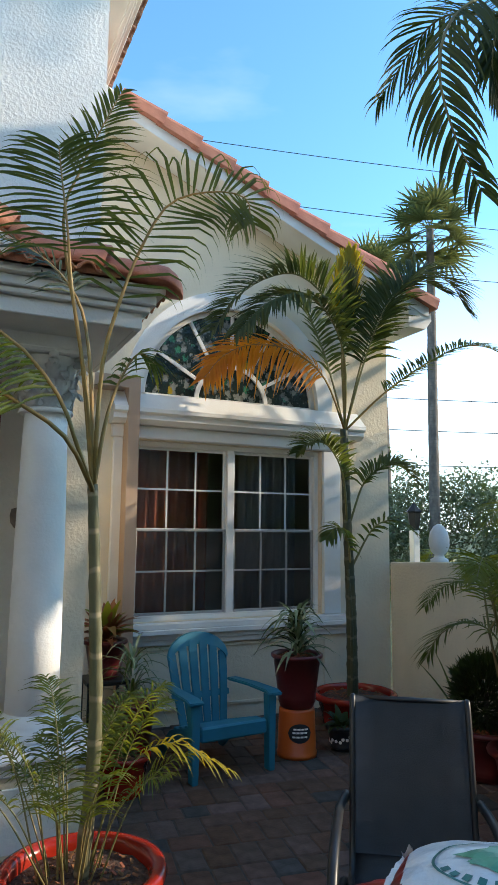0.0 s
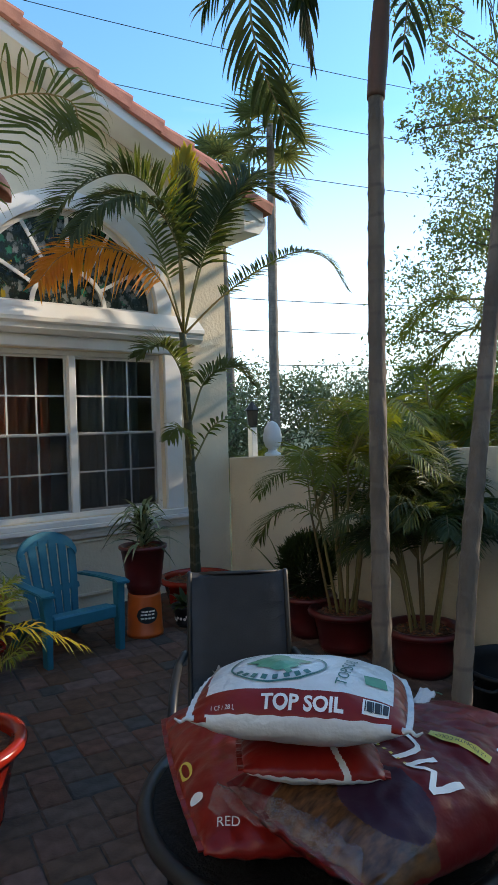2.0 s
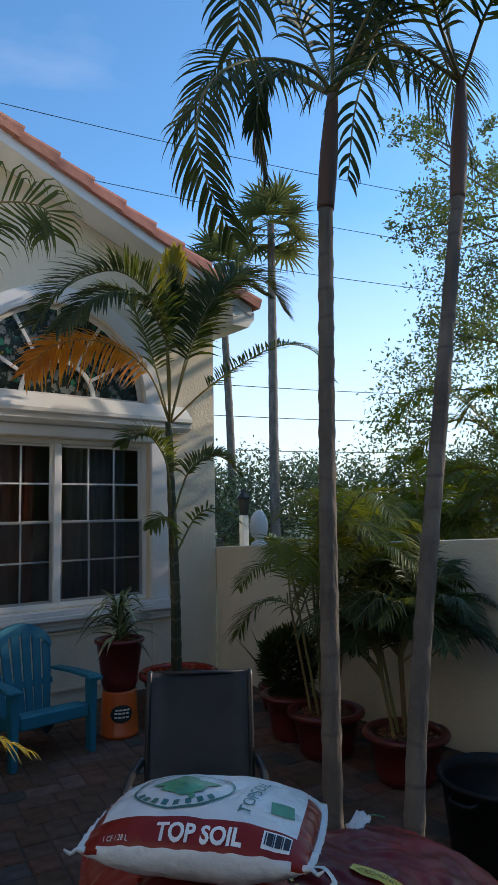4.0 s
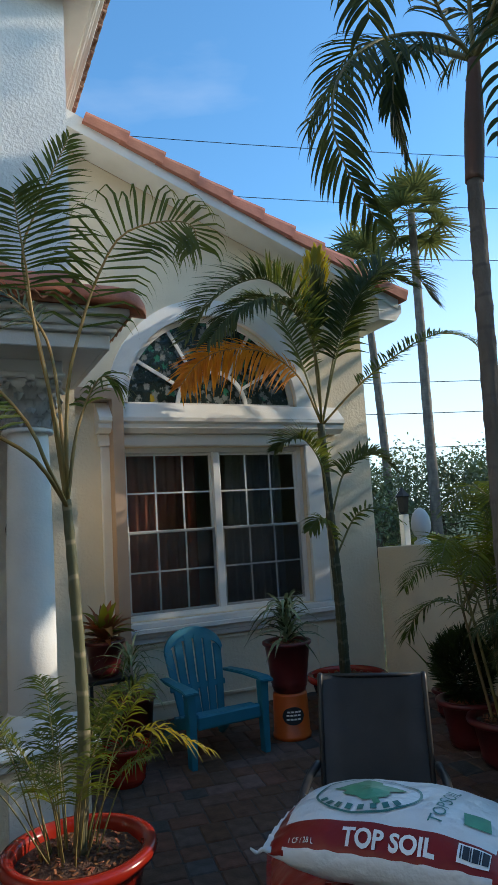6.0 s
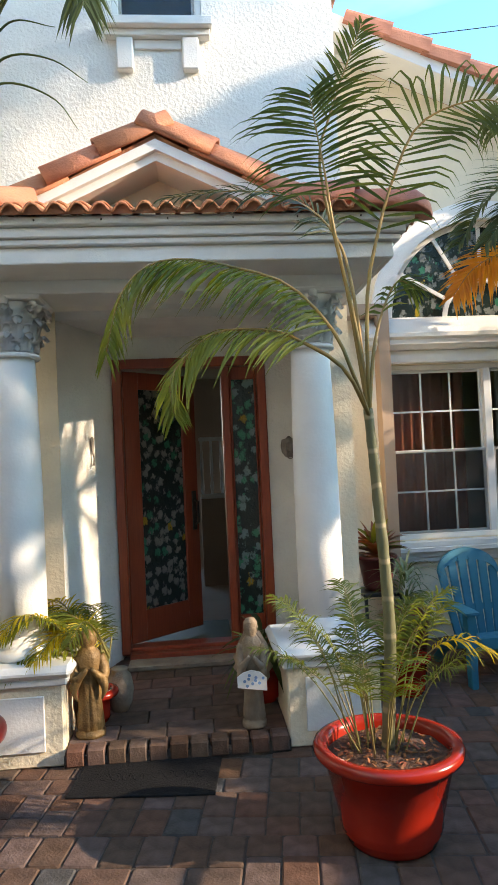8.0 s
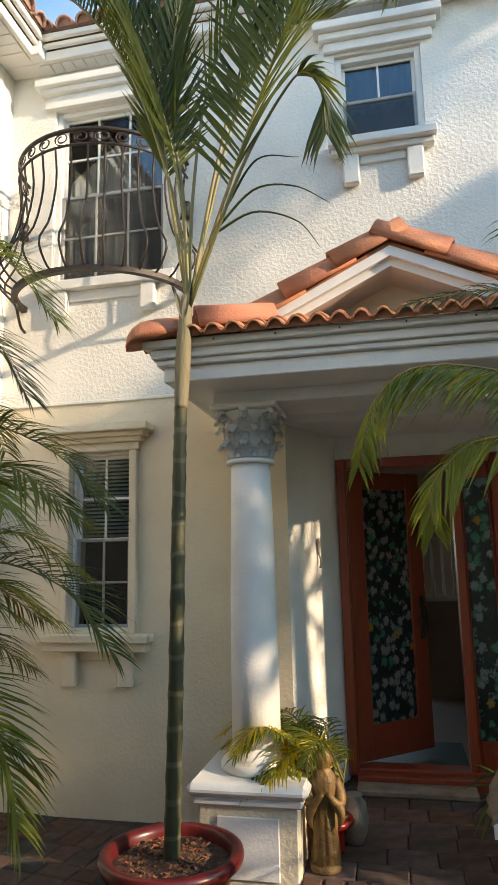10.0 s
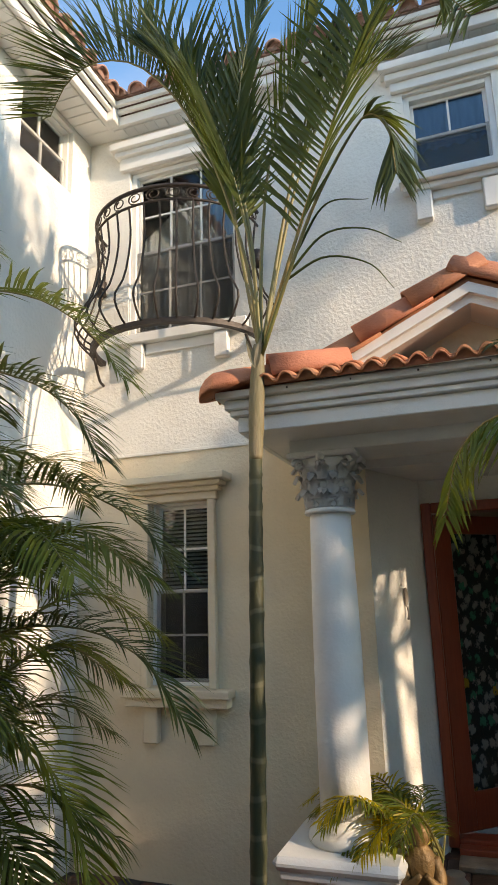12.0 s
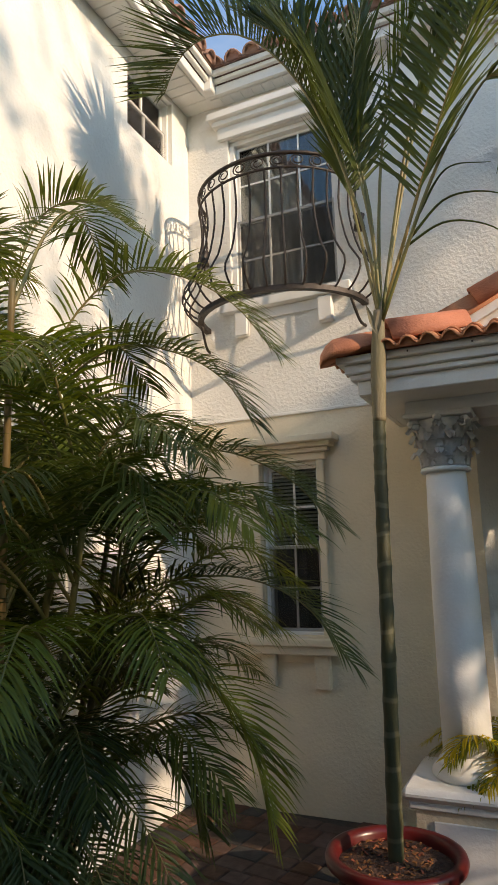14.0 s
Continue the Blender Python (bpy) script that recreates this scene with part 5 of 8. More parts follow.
# slender palm in the orange-red pot in front of the porch
base = (1.33, 4.12, 0.0)
palm = thing("potted_palm", base, "slender young palm in a glossy orange-red pot on the pavers", "palm")
pot_parts(palm, 0.285, 0.20, 0.42, RED_POT, 0.06)
trunk(palm, local([(1.33, 4.12, 0.36), (1.36, 4.1, 0.9), (1.335, 4.1, 1.5), (1.31, 4.09, 1.87)], base), 0.029, 0.020, TRUNK_OLIVE, 0.16)
o = (1.31, 4.08, 1.84)
for pts, kw in (
    ([o, (1.27, 4.06, 2.2), (1.18, 4.0, 2.62), (1.15, 4.0, 2.88), (1.12, 4.0, 3.08), (1.10, 4.0, 3.22)], dict(n=28, leaf_len=0.44, width=0.014, droop=0.34, open_angle=80, bare=0.52, face=(-0.2, -1, 0.3), tip_curl=0.12, taper=0.15)),
    ([o, (1.24, 4.08, 2.4), (1.14, 4.05, 2.92), (1.20, 4.05, 3.17), (1.28, 4.05, 3.38), (1.36, 4.05, 3.57)], dict(n=24, leaf_len=0.24, width=0.013, bare=0.58, open_angle=48, droop=0.25, face=(-0.2, -1, 0.3))),
    ([o, (1.32, 4.05, 2.34), (1.38, 4.05, 2.62), (1.47, 4.05, 2.89), (1.59, 4.05, 3.11), (1.78, 4.03, 3.20), (1.93, 4.0, 3.19), (1.96, 4.0, 3.08)], dict(n=34, leaf_len=0.42, width=0.015, close=0.15, droop=0.06, lift=5, tip_curl=0.8, face=(-0.2, -1, 0.35), bare=0.30, ragged=0.06, open_angle=68, taper=0.2)),
    ([o, (1.21, 3.92, 2.0), (1.13, 3.9, 2.18), (0.96, 3.9, 2.37), (0.74, 3.9, 2.45), (0.53, 3.9, 2.49), (0.38, 3.9, 2.46), (0.27, 3.9, 2.34), (0.21, 3.9, 2.12)], dict(n=62, leaf_len=0.31, droop=0.40, lift=-20, mat=LEAF_YOUNG, face=(0, -0.35, 1), bare=0.26, open_angle=60, width=0.018)),
    ([o, (1.16, 3.87, 2.02), (0.99, 3.85, 2.13), (0.86, 3.85, 2.18), (0.66, 3.85, 2.18), (0.54, 3.85, 2.1), (0.46, 3.85, 1.99), (0.47, 3.85, 1.86)], dict(n=50, leaf_len=0.26, droop=0.38, lift=-8, mat=LEAF_YOUNG, face=(-0.3, -0.5, 1), bare=0.28, open_angle=60, width=0.017)),
    ([o, (1.30, 4.2, 2.4), (1.24, 4.25, 2.69), (1.06, 4.25, 2.86), (0.79, 4.25, 2.91), (0.46, 4.25, 2.88)], dict(n=34, leaf_len=0.30, width=0.015, droop=0.3, face=(0, -0.6, 1), bare=0.42, mat=LEAF_DARK)),
    ([o, (1.38, 4.15, 2.2), (1.50, 4.2, 2.45), (1.60, 4.2, 2.42)], dict(n=16, leaf_len=0.22, droop=0.5, bare=0.45)),
):
    frond(palm, local(pts, base), stem=STEM_ORANGE, r=0.010, **{**dict(width=0.018, mat=LEAF, lift=8), **kw})
for k in range(26):
    a = RNG.uniform(0, 2 * math.pi)
    L, e = RNG.uniform(0.40, 0.82), RNG.uniform(1.0, 1.5)
    q = RNG.uniform(0.03, 0.12)
    p0 = Vector((q * math.cos(a) - 0.04, q * math.sin(a), 0.36))
    d = Vector((math.cos(a) * math.cos(e), math.sin(a) * math.cos(e), math.sin(e)))
    frond(palm, [p0, p0 + d * L * 0.55, p0 + d * L * 0.85 + Vector((math.cos(a) * 0.06, math.sin(a) * 0.06, -0.02)), p0 + d * L + Vector((math.cos(a) * 0.13, math.sin(a) * 0.13, -0.10 * L))], n=20, leaf_len=0.17, width=0.009, mat=RNG.choice((LEAF, LEAF, LEAF_YOUNG)), r=0.004, bare=0.40, droop=0.5, missing=0.1, ragged=0.25)
frond(palm, [(0.02, 0.0, 0.38), (0.12, -0.05, 0.72), (0.30, -0.10, 0.86), (0.55, -0.15, 0.74)], n=16, leaf_len=0.16, width=0.014, mat=LEAF_YELLOW, r=0.005, bare=0.5, droop=0.6)

# tall palm in the maroon pot beside the porch
base = (-0.83, 4.72, 0.0)
palm = thing("potted_palm", base, "tall palm with a ringed green trunk in a round maroon pot", "palm")
pot_parts(palm, 0.315, 0.225, 0.37, MAROON_POT, 0.07)
trunk(palm, local([(-0.83, 4.72, 0.30), (-0.805, 4.72, 1.2), (-0.785, 4.72, 2.2), (-0.77, 4.71, 2.62)], base), 0.041, 0.033, TRUNK_GREEN, 0.17)
trunk(palm, local([(-0.77, 4.71, 2.58), (-0.755, 4.71, 2.9), (-0.73, 4.70, 3.22)], base), 0.036, 0.030, CROWN_TAN, 0, "crownshaft", 0.009, "greyish-tan crownshaft")
for tip in ((-0.80, 4.68, 3.27), (-0.70, 4.67, 3.28)):
    verts, faces = [], []
    a = Vector((-0.74, 4.67, 3.08)) - Vector(base)
    d = Vector(tip) - Vector(base) - a
    blade(verts, faces, a, d, d.length, 0.035, 0.0, Vector((0, -1, 0.2)), 5)
    sheet("sheath_tip", verts, faces, CROWN_TAN, palm, "torn brown sheath")
o = (-0.72, 4.70, 3.14)
for pts, kw in (
    # bowed to the west, its leaflets standing up in a comb and hanging at the tip
    ([o, (-0.76, 4.68, 3.60), (-0.85, 4.66, 4.03), (-1.00, 4.63, 4.50), (-1.20, 4.60, 4.90), (-1.45, 4.57, 5.18), (-1.72, 4.55, 5.27), (-1.92, 4.53, 5.17), (-2.04, 4.52, 4.93)], dict(n=84, leaf_len=0.74, lift=58, face=(0.35, -0.55, 0.75), open_angle=58, droop=0.06, width=0.024, bare=0.30, taper=0.15, close=0.05)),
    ([o, (-0.72, 4.62, 3.65), (-0.78, 4.55, 4.10), (-0.90, 4.48, 4.55), (-1.08, 4.42, 4.88), (-1.30, 4.36, 5.05)], dict(n=54, leaf_len=0.62, lift=35, face=(0.5, -0.6, 0.6), open_angle=40, droop=0.10, width=0.026, bare=0.35)),
    # orange-ribbed frond to the east
    ([o, (-0.62, 4.66, 3.40), (-0.47, 4.63, 3.78), (-0.30, 4.60, 4.21), (-0.14, 4.57, 4.60), (0.02, 4.54, 4.88), (0.20, 4.52, 5.00), (0.40, 4.50, 4.96), (0.54, 4.48, 4.74)], dict(n=80, leaf_len=0.66, lift=30, face=(-0.25, -0.8, 0.5), open_angle=56, droop=0.16, width=0.025, bare=0.26, stem=STEM_ORANGE, taper=0.2, close=0.05)),
    ([o, (-0.60, 4.78, 3.80), (-0.48, 4.85, 4.35), (-0.30, 4.92, 4.80), (-0.10, 4.97, 5.05), (0.12, 5.0, 5.08)], dict(n=54, leaf_len=0.60, lift=40, face=(-0.4, -0.7, 0.6), open_angle=46, droop=0.10, width=0.025, bare=0.38)),
    # upright young leaves and the spear
    ([o, (-0.69, 4.70, 3.82), (-0.60, 4.69, 4.45), (-0.40, 4.68, 5.0), (-0.30, 4.68, 5.24)], dict(n=40, leaf_len=0.46, width=0.03, bare=0.50, open_angle=20, droop=0.02, mat=LEAF_YOUNG)),
    ([o, (-0.72, 4.60, 3.80), (-0.78, 4.55, 4.33), (-0.70, 4.50, 4.90), (-0.55, 4.46, 5.30)], dict(n=34, leaf_len=0.55, bare=0.40, open_angle=26, droop=0.05, width=0.028)),
    ([o, (-0.55, 4.74, 4.05), (-0.38, 4.74, 4.68), (-0.20, 4.74, 5.05), (0.05, 4.74, 5.75)], dict(n=36, leaf_len=0.40, bare=0.55, open_angle=16, droop=0.0, width=0.03)),
    ([o, (-0.86, 4.80, 3.9), (-0.98, 4.95, 4.5), (-1.16, 5.08, 4.85)], dict(n=40, leaf_len=0.52, bare=0.40, open_angle=42, lift=30, width=0.025)),
    # short drooping frond with a folded tip
    ([o, (-0.50, 4.56, 3.55), (-0.32, 4.48, 3.88), (-0.13, 4.42, 4.14), (0.0, 4.38, 4.24), (0.09, 4.36, 4.10), (0.11, 4.35, 3.86)], dict(n=30, leaf_len=0.30, lift=10, open_angle=38, droop=0.5, bare=0.62, width=0.024)),
):
    frond(palm, local(pts, base), **{**dict(width=0.026, mat=LEAF_MID, droop=0.10, r=0.013, bare=0.25, open_angle=50, ragged=0.14, taper=0.2, close=0.10, lift=25), **kw})
for pts in ([(-0.50, 4.58, 3.56), (-0.30, 4.55, 3.72), (-0.08, 4.52, 3.69), (0.10, 4.50, 3.56)], [(-0.54, 4.60, 3.52), (-0.31, 4.57, 3.60), (-0.08, 4.55, 3.51), (0.04, 4.53, 3.34)], [(-0.46, 4.57, 3.66), (-0.28, 4.53, 3.88), (-0.05, 4.50, 3.84)]):
    bm = bmesh.new()
    line = spline(local(pts, base), 16)
    tube(bm, line, [0.009 * (1 - 0.05 * i) for i in range(17)], 5)
    part("leaflet", bm, LEAF_MID, palm, smooth=True)

# palm with a dried frond in the red pot under the arched window
base = (4.17, 6.47, 0.0)
palm = thing("potted_palm", base, "palm with one dried orange frond in a low red pot", "palm")
pot_parts(palm, 0.33, 0.26, 0.30, RED_POT, 0.06)
trunk(palm, local([(4.15, 6.47, 0.24), (4.16, 6.5, 1.0), (4.14, 6.52, 1.8), (4.11, 6.52, 2.62)], base), 0.05, 0.034, TRUNK_GREEN, 0.15)
trunk(palm, local([(4.10, 6.40, 0.24), (4.10, 6.40, 0.8), (4.08, 6.42, 1.35)], base), 0.016, 0.012, TRUNK_GREEN, 0.15, "side_stem")
o = (4.11, 6.5, 2.6)
for pts, kw in (
    ([o, (4.05, 6.42, 3.28), (3.86, 6.36, 3.72), (3.54, 6.32, 3.92), (3.23, 6.30, 3.85), (2.92, 6.28, 3.62), (2.70, 6.26, 3.30)], dict(n=84, leaf_len=0.52, lift=42, droop=0.22, mat=LEAF_MID)),
    ([o, (3.98, 6.30, 3.22), (3.72, 6.20, 3.60), (3.38, 6.12, 3.66), (3.06, 6.06, 3.50), (2.80, 6.02, 3.22)], dict(n=80, leaf_len=0.46, lift=20, droop=0.45, mat=LEAF_DARK)),
    ([o, (3.85, 6.42, 3.04), (3.50, 6.38, 3.24), (3.12, 6.35, 3.25), (2.83, 6.33, 3.12), (2.64, 6.31, 2.90)], dict(n=70, leaf_len=0.40, lift=-5, droop=0.35, width=0.024, face=(0, -0.8, 0.7), mat=LEAF_DRY, stem=STEM_ORANGE, ragged=0.3)),
    ([o, (4.08, 6.50, 3.4), (4.10, 6.48, 3.85), (4.16, 6.45, 4.30)], dict(n=56, leaf_len=0.42, bare=0.42, open_angle=26, width=0.034, mat=LEAF_YELLOW, droop=0.03)),
    ([o, (4.06, 6.44, 3.3), (4.04, 6.36, 3.7), (4.02, 6.30, 4.02)], dict(n=40, leaf_len=0.40, bare=0.45, open_angle=26, width=0.03, mat=LEAF_DARK, droop=0.05)),
    ([o, (4.30, 6.42, 3.40), (4.55, 6.38, 3.90), (4.88, 6.34, 4.18), (5.22, 6.30, 4.14), (5.42, 6.28, 3.88)], dict(n=84, leaf_len=0.54, lift=32, droop=0.3, mat=LEAF_DARK)),
    ([o, (4.26, 6.36, 3.30), (4.45, 6.26, 3.80), (4.72, 6.16, 4.02), (5.00, 6.08, 3.92)], dict(n=70, leaf_len=0.46, lift=30, droop=0.3, mat=LEAF_DARK)),
    ([o, (4.46, 6.40, 2.95), (4.89, 6.36, 3.26), (5.40, 6.32, 3.52), (5.84, 6.28, 3.50), (6.12, 6.26, 3.20)], dict(n=78, leaf_len=0.24, lift=28, droop=0.25, width=0.020, mat=LEAF_MID, stem=STEM_ORANGE)),
    ([o, (4.00, 6.6, 3.2), (3.85, 6.72, 3.72), (3.62, 6.80, 3.92), (3.4, 6.82, 3.85)], dict(n=60, leaf_len=0.42, lift=25)),
    ([(4.13, 6.5, 1.75), (4.03, 6.42, 2.19), (3.85, 6.37, 2.43), (3.66, 6.33, 2.44), (3.50, 6.31, 2.34)], dict(n=60, leaf_len=0.34, droop=0.3, lift=38, width=0.022, mat=LEAF_MID)),
    ([(4.15, 6.5, 1.75), (4.27, 6.42, 2.14), (4.50, 6.37, 2.29), (4.66, 6.34, 2.26), (4.80, 6.32, 2.12)], dict(n=60, leaf_len=0.30, droop=0.35, lift=38, width=0.022, mat=LEAF_MID)),
    ([(4.16, 6.5, 1.35), (4.06, 6.40, 1.62), (3.92, 6.35, 1.72), (3.80, 6.33, 1.62)], dict(n=24, leaf_len=0.22, droop=0.5)),
    ([(4.16, 6.5, 1.35), (4.36, 6.42, 1.72), (4.60, 6.38, 1.78), (4.84, 6.35, 1.64)], dict(n=26, leaf_len=0.20, droop=0.4, missing=0.3)),
):
    frond(palm, local(pts, base), **{**dict(mat=LEAF, width=0.028, r=0.012, bare=0.22, face=(0, -0.4, 1), ragged=0.16), **kw})

# two grey-trunked palms beside the table
def big_palm(foot, pts, crown, fronds, thick):
    palm = thing("palm_tree", foot, "palm with a straight ringed grey-brown trunk and dark drooping fronds", "palm", "palms beside the table")
    trunk(palm, local(pts, foot), thick, thick * 0.80, TRUNK_GREY, 0.14)
    trunk(palm, local([pts[-1], Vector(pts[-1]).lerp(Vector(crown), 0.5), crown], foot), thick * 0.95, 0.022, CROWNSHAFT, 0, "crownshaft", 0.008, "reddish-brown crownshaft")
    for pts, kw in fronds:
        frond(palm, local([crown] + pts, foot), **{**dict(n=34, leaf_len=0.36, width=0.019, mat=LEAF_DARK, droop=0.35, lift=5, bare=0.2, r=0.010, tip_curl=0.18, face=(0, -0.6, 1), taper=0.25), **kw})
    return palm


c1 = (2.64, 2.79, 3.40)
big_palm((2.35, 2.62, 0.0), [(2.35, 2.62, 0.0), (2.40, 2.66, 1.0), (2.50, 2.74, 2.0), (2.57, 2.78, 2.9)], c1, [
    ([(2.56, 2.80, 3.47), (2.36, 2.80, 3.44), (2.16, 2.78, 3.33), (2.01, 2.76, 3.17), (1.95, 2.74, 2.98), (1.99, 2.73, 2.80), (2.08, 2.73, 2.66)], dict(n=40, leaf_len=0.27, face=(-0.75, -0.45, 0.55), open_angle=64, droop=0.45, lift=-15, width=0.016)),
    ([(2.59, 2.95, 3.56), (2.44, 2.95, 3.50), (2.38, 2.95, 3.34), (2.38, 2.95, 3.22), (2.41, 2.95, 3.06)], dict(n=30, leaf_len=0.20, open_angle=34)),
    ([(2.73, 3.0, 3.74), (2.62, 3.0, 3.93), (2.48, 3.0, 3.98), (2.34, 3.0, 3.95), (2.26, 3.0, 3.86)], dict(n=40, leaf_len=0.30, face=(0, -1, 0.3))),
    ([(2.66, 2.80, 3.75), (2.54, 2.7, 3.95), (2.31, 2.6, 3.93), (2.08, 2.55, 3.62), (1.96, 2.5, 3.33), (1.94, 2.5, 3.15)], dict(n=30, face=(-0.5, -0.8, 0.5))),
    ([(2.72, 2.85, 3.9), (2.76, 2.85, 4.3), (2.80, 2.85, 4.8)], dict(n=26, leaf_len=0.34, open_angle=60, bare=0.15)),
    ([(2.80, 2.9, 3.62), (2.96, 2.95, 3.74), (3.24, 2.95, 3.9), (3.5, 2.95, 3.85), (3.66, 2.95, 3.6)], dict(n=36, leaf_len=0.34)),
    ([(2.82, 2.6, 3.75), (2.95, 2.4, 3.95), (3.05, 2.2, 3.7)], {}),
    ([(2.64, 3.15, 3.72), (2.58, 3.45, 3.9), (2.5, 3.75, 3.7)], {}),
    ([(2.72, 2.6, 3.75), (2.74, 2.3, 3.9), (2.74, 2.0, 3.7)], {}),
], 0.035)
c2 = (3.28, 2.62, 3.62)
big_palm((2.40, 2.38, 0.0), [(2.40, 2.38, 0.0), (2.53, 2.42, 1.0), (2.80, 2.48, 2.0), (3.10, 2.55, 3.0)], c2, [
    ([(2.96, 2.65, 3.66), (2.75, 2.65, 3.55), (2.62, 2.65, 3.28), (2.56, 2.65, 2.96)], dict(n=30, leaf_len=0.26, missing=0.35, ragged=0.3)),
    ([(3.22, 2.78, 4.05), (3.10, 2.8, 4.22), (2.98, 2.8, 4.12), (2.88, 2.8, 3.90), (2.84, 2.8, 3.66)], dict(n=40)),
    ([(3.02, 2.55, 3.78), (2.90, 2.5, 3.92), (2.75, 2.5, 3.90), (2.62, 2.5, 3.7)], dict(n=34)),
    ([(3.25, 2.85, 3.9), (3.2, 3.1, 4.1), (3.1, 3.4, 3.9)], {}),
    ([(3.4, 2.8, 3.95), (3.7, 2.95, 4.0), (3.95, 3.0, 3.6)], {}),
    ([(3.25, 2.4, 3.9), (3.3, 2.1, 3.95), (3.35, 1.9, 3.6)], {}),
    ([(3.2, 2.64, 4.0), (3.23, 2.64, 4.6)], dict(n=24, leaf_len=0.3, open_angle=45)),
], 0.033)


def areca(at, label, stems, height, reach, n, mats, seed, pot=None, spread=0.12, heading=(0, 2 * math.pi), leaf=0.34, width=0.020, density=34, thin=0.010, low=0.55, rise=(0.45, 1.15)):
    """A clump of cane stems with arching feather leaves."""
    rng = random.Random(seed)
    clump = thing("areca_palm", at, label, "palm")
    z0 = 0.0
    if pot:
        pot_parts(clump, pot[0], pot[0] * 0.78, pot[1], pot[2], 0.05)
        z0 = pot[1] - 0.06
    tops = []
    for k in range(stems):
        a = 2 * math.pi * k / stems + rng.uniform(-0.3, 0.3)
        q = spread * math.sqrt(rng.random())
        h = height * rng.uniform(0.30, 0.55)
        p = Vector((q * math.cos(a), q * math.sin(a), z0))
        e = p + Vector((0.18 * math.cos(a) * h, 0.18 * math.sin(a) * h, h))
        trunk(clump, [p, p.lerp(e, 0.5), e], thin * 1.5, thin, CANE if k % 2 else STEM, 0.11, "cane")
        tops.append((e, p))
    for k in range(n):
        e, p = tops[k % stems]
        o = p.lerp(e, rng.uniform(low, 1.0))
        a = heading[0] + (heading[1] - heading[0]) * ((k * 0.618) % 1.0) + rng.uniform(-0.15, 0.15)
        up = rng.uniform(*rise)
        L = reach * rng.uniform(0.75, 1.1)
        d = Vector((math.cos(a) * math.cos(up), math.sin(a) * math.cos(up), math.sin(up)))
        out = Vector((math.cos(a), math.sin(a), 0))
        frond(clump, [o, o + d * L * 0.45, o + d * L * 0.75 + out * 0.10 * L - Vector((0, 0, 0.07 * L)), o + d * L * 0.85 + out * 0.34 * L - Vector((0, 0, 0.32 * L))],
              n=density, leaf_len=leaf, width=width, mat=rng.choice(mats), droop=0.4, lift=14, bare=0.22, r=0.009)
    return clump


wing_clump = areca((-2.12, 3.30, 0.0), "tall olive-green areca palm clump in a maroon pot by the wall", 13, 4.9, 1.05, 88, (LEAF_MID, LEAF, LEAF, LEAF_YOUNG), 3, (0.30, 0.34, MAROON_POT), 0.26, (-1.9, 2.2), 0.40, 0.013, 42, 0.012, low=0.30)
# its longest leaves, arching out over the paving
for pts, m in (
    ([(-2.12, 3.45, 2.2), (-2.10, 3.55, 2.85), (-1.80, 3.62, 3.22), (-1.45, 3.64, 3.18), (-1.15, 3.64, 2.98), (-0.95, 3.62, 2.72)], LEAF),
    ([(-2.14, 3.40, 2.0), (-2.05, 3.50, 2.6), (-1.75, 3.58, 2.85), (-1.42, 3.60, 2.78), (-1.18, 3.60, 2.62), (-1.05, 3.60, 2.42)], LEAF_MID),
    ([(-2.10, 3.45, 1.4), (-1.98, 3.55, 2.0), (-1.65, 3.60, 2.30), (-1.25, 3.62, 2.32), (-0.92, 3.62, 2.18), (-0.72, 3.60, 1.98)], LEAF_MID),
    ([(-2.08, 3.45, 0.9), (-1.92, 3.55, 1.45), (-1.60, 3.60, 1.72), (-1.20, 3.62, 1.78), (-0.88, 3.62, 1.68), (-0.68, 3.60, 1.46)], LEAF_MID),
    ([(-2.06, 3.42, 0.7), (-1.85, 3.50, 1.15), (-1.55, 3.55, 1.40), (-1.25, 3.56, 1.36), (-1.08, 3.56, 1.15), (-1.00, 3.56, 0.88)], LEAF_YOUNG),
    ([(-2.06, 3.45, 0.5), (-1.85, 3.55, 0.85), (-1.62, 3.60, 1.05), (-1.42, 3.62, 1.00), (-1.32, 3.62, 0.80)], LEAF_DARK),
    ([(-2.14, 3.35, 2.6), (-2.25, 3.45, 3.2), (-2.18, 3.55, 3.62), (-1.92, 3.60, 3.66), (-1.66, 3.62, 3.45)], LEAF),
    ([(-2.14, 3.30, 2.4), (-2.35, 3.35, 3.1), (-2.50, 3.40, 3.60), (-2.45, 3.48, 3.80)], LEAF_MID),
):
    frond(wing_clump, local(pts, (-2.12, 3.30, 0.0)), n=62, leaf_len=0.36, width=0.014, mat=m, droop=0.30, lift=30, bare=0.26, r=0.008, taper=0.3, open_angle=62)
low_rng = random.Random(17)
for k in range(34):
    a = low_rng.uniform(-2.0, -0.2)
    o = Vector((low_rng.uniform(-0.15, 0.2), low_rng.uniform(-0.25, 0.1), low_rng.uniform(0.35, 1.3)))
    L, e = low_rng.uniform(0.7, 1.0), low_rng.uniform(0.2, 1.0)
    d = Vector((math.cos(a) * math.cos(e), math.sin(a) * math.cos(e), math.sin(e)))
    flat = Vector((math.cos(a), math.sin(a), 0))
    frond(wing_clump, [o, o + d * L * 0.5, o + d * L * 0.75 + flat * 0.1 - Vector((0, 0, 0.08)), o + d * L * 0.8 + flat * 0.3 - Vector((0, 0, 0.35))], n=40, leaf_len=0.34, width=0.013, mat=low_rng.choice((LEAF_DARK, LEAF_MID)), droop=0.4, lift=14, bare=0.15, r=0.007)
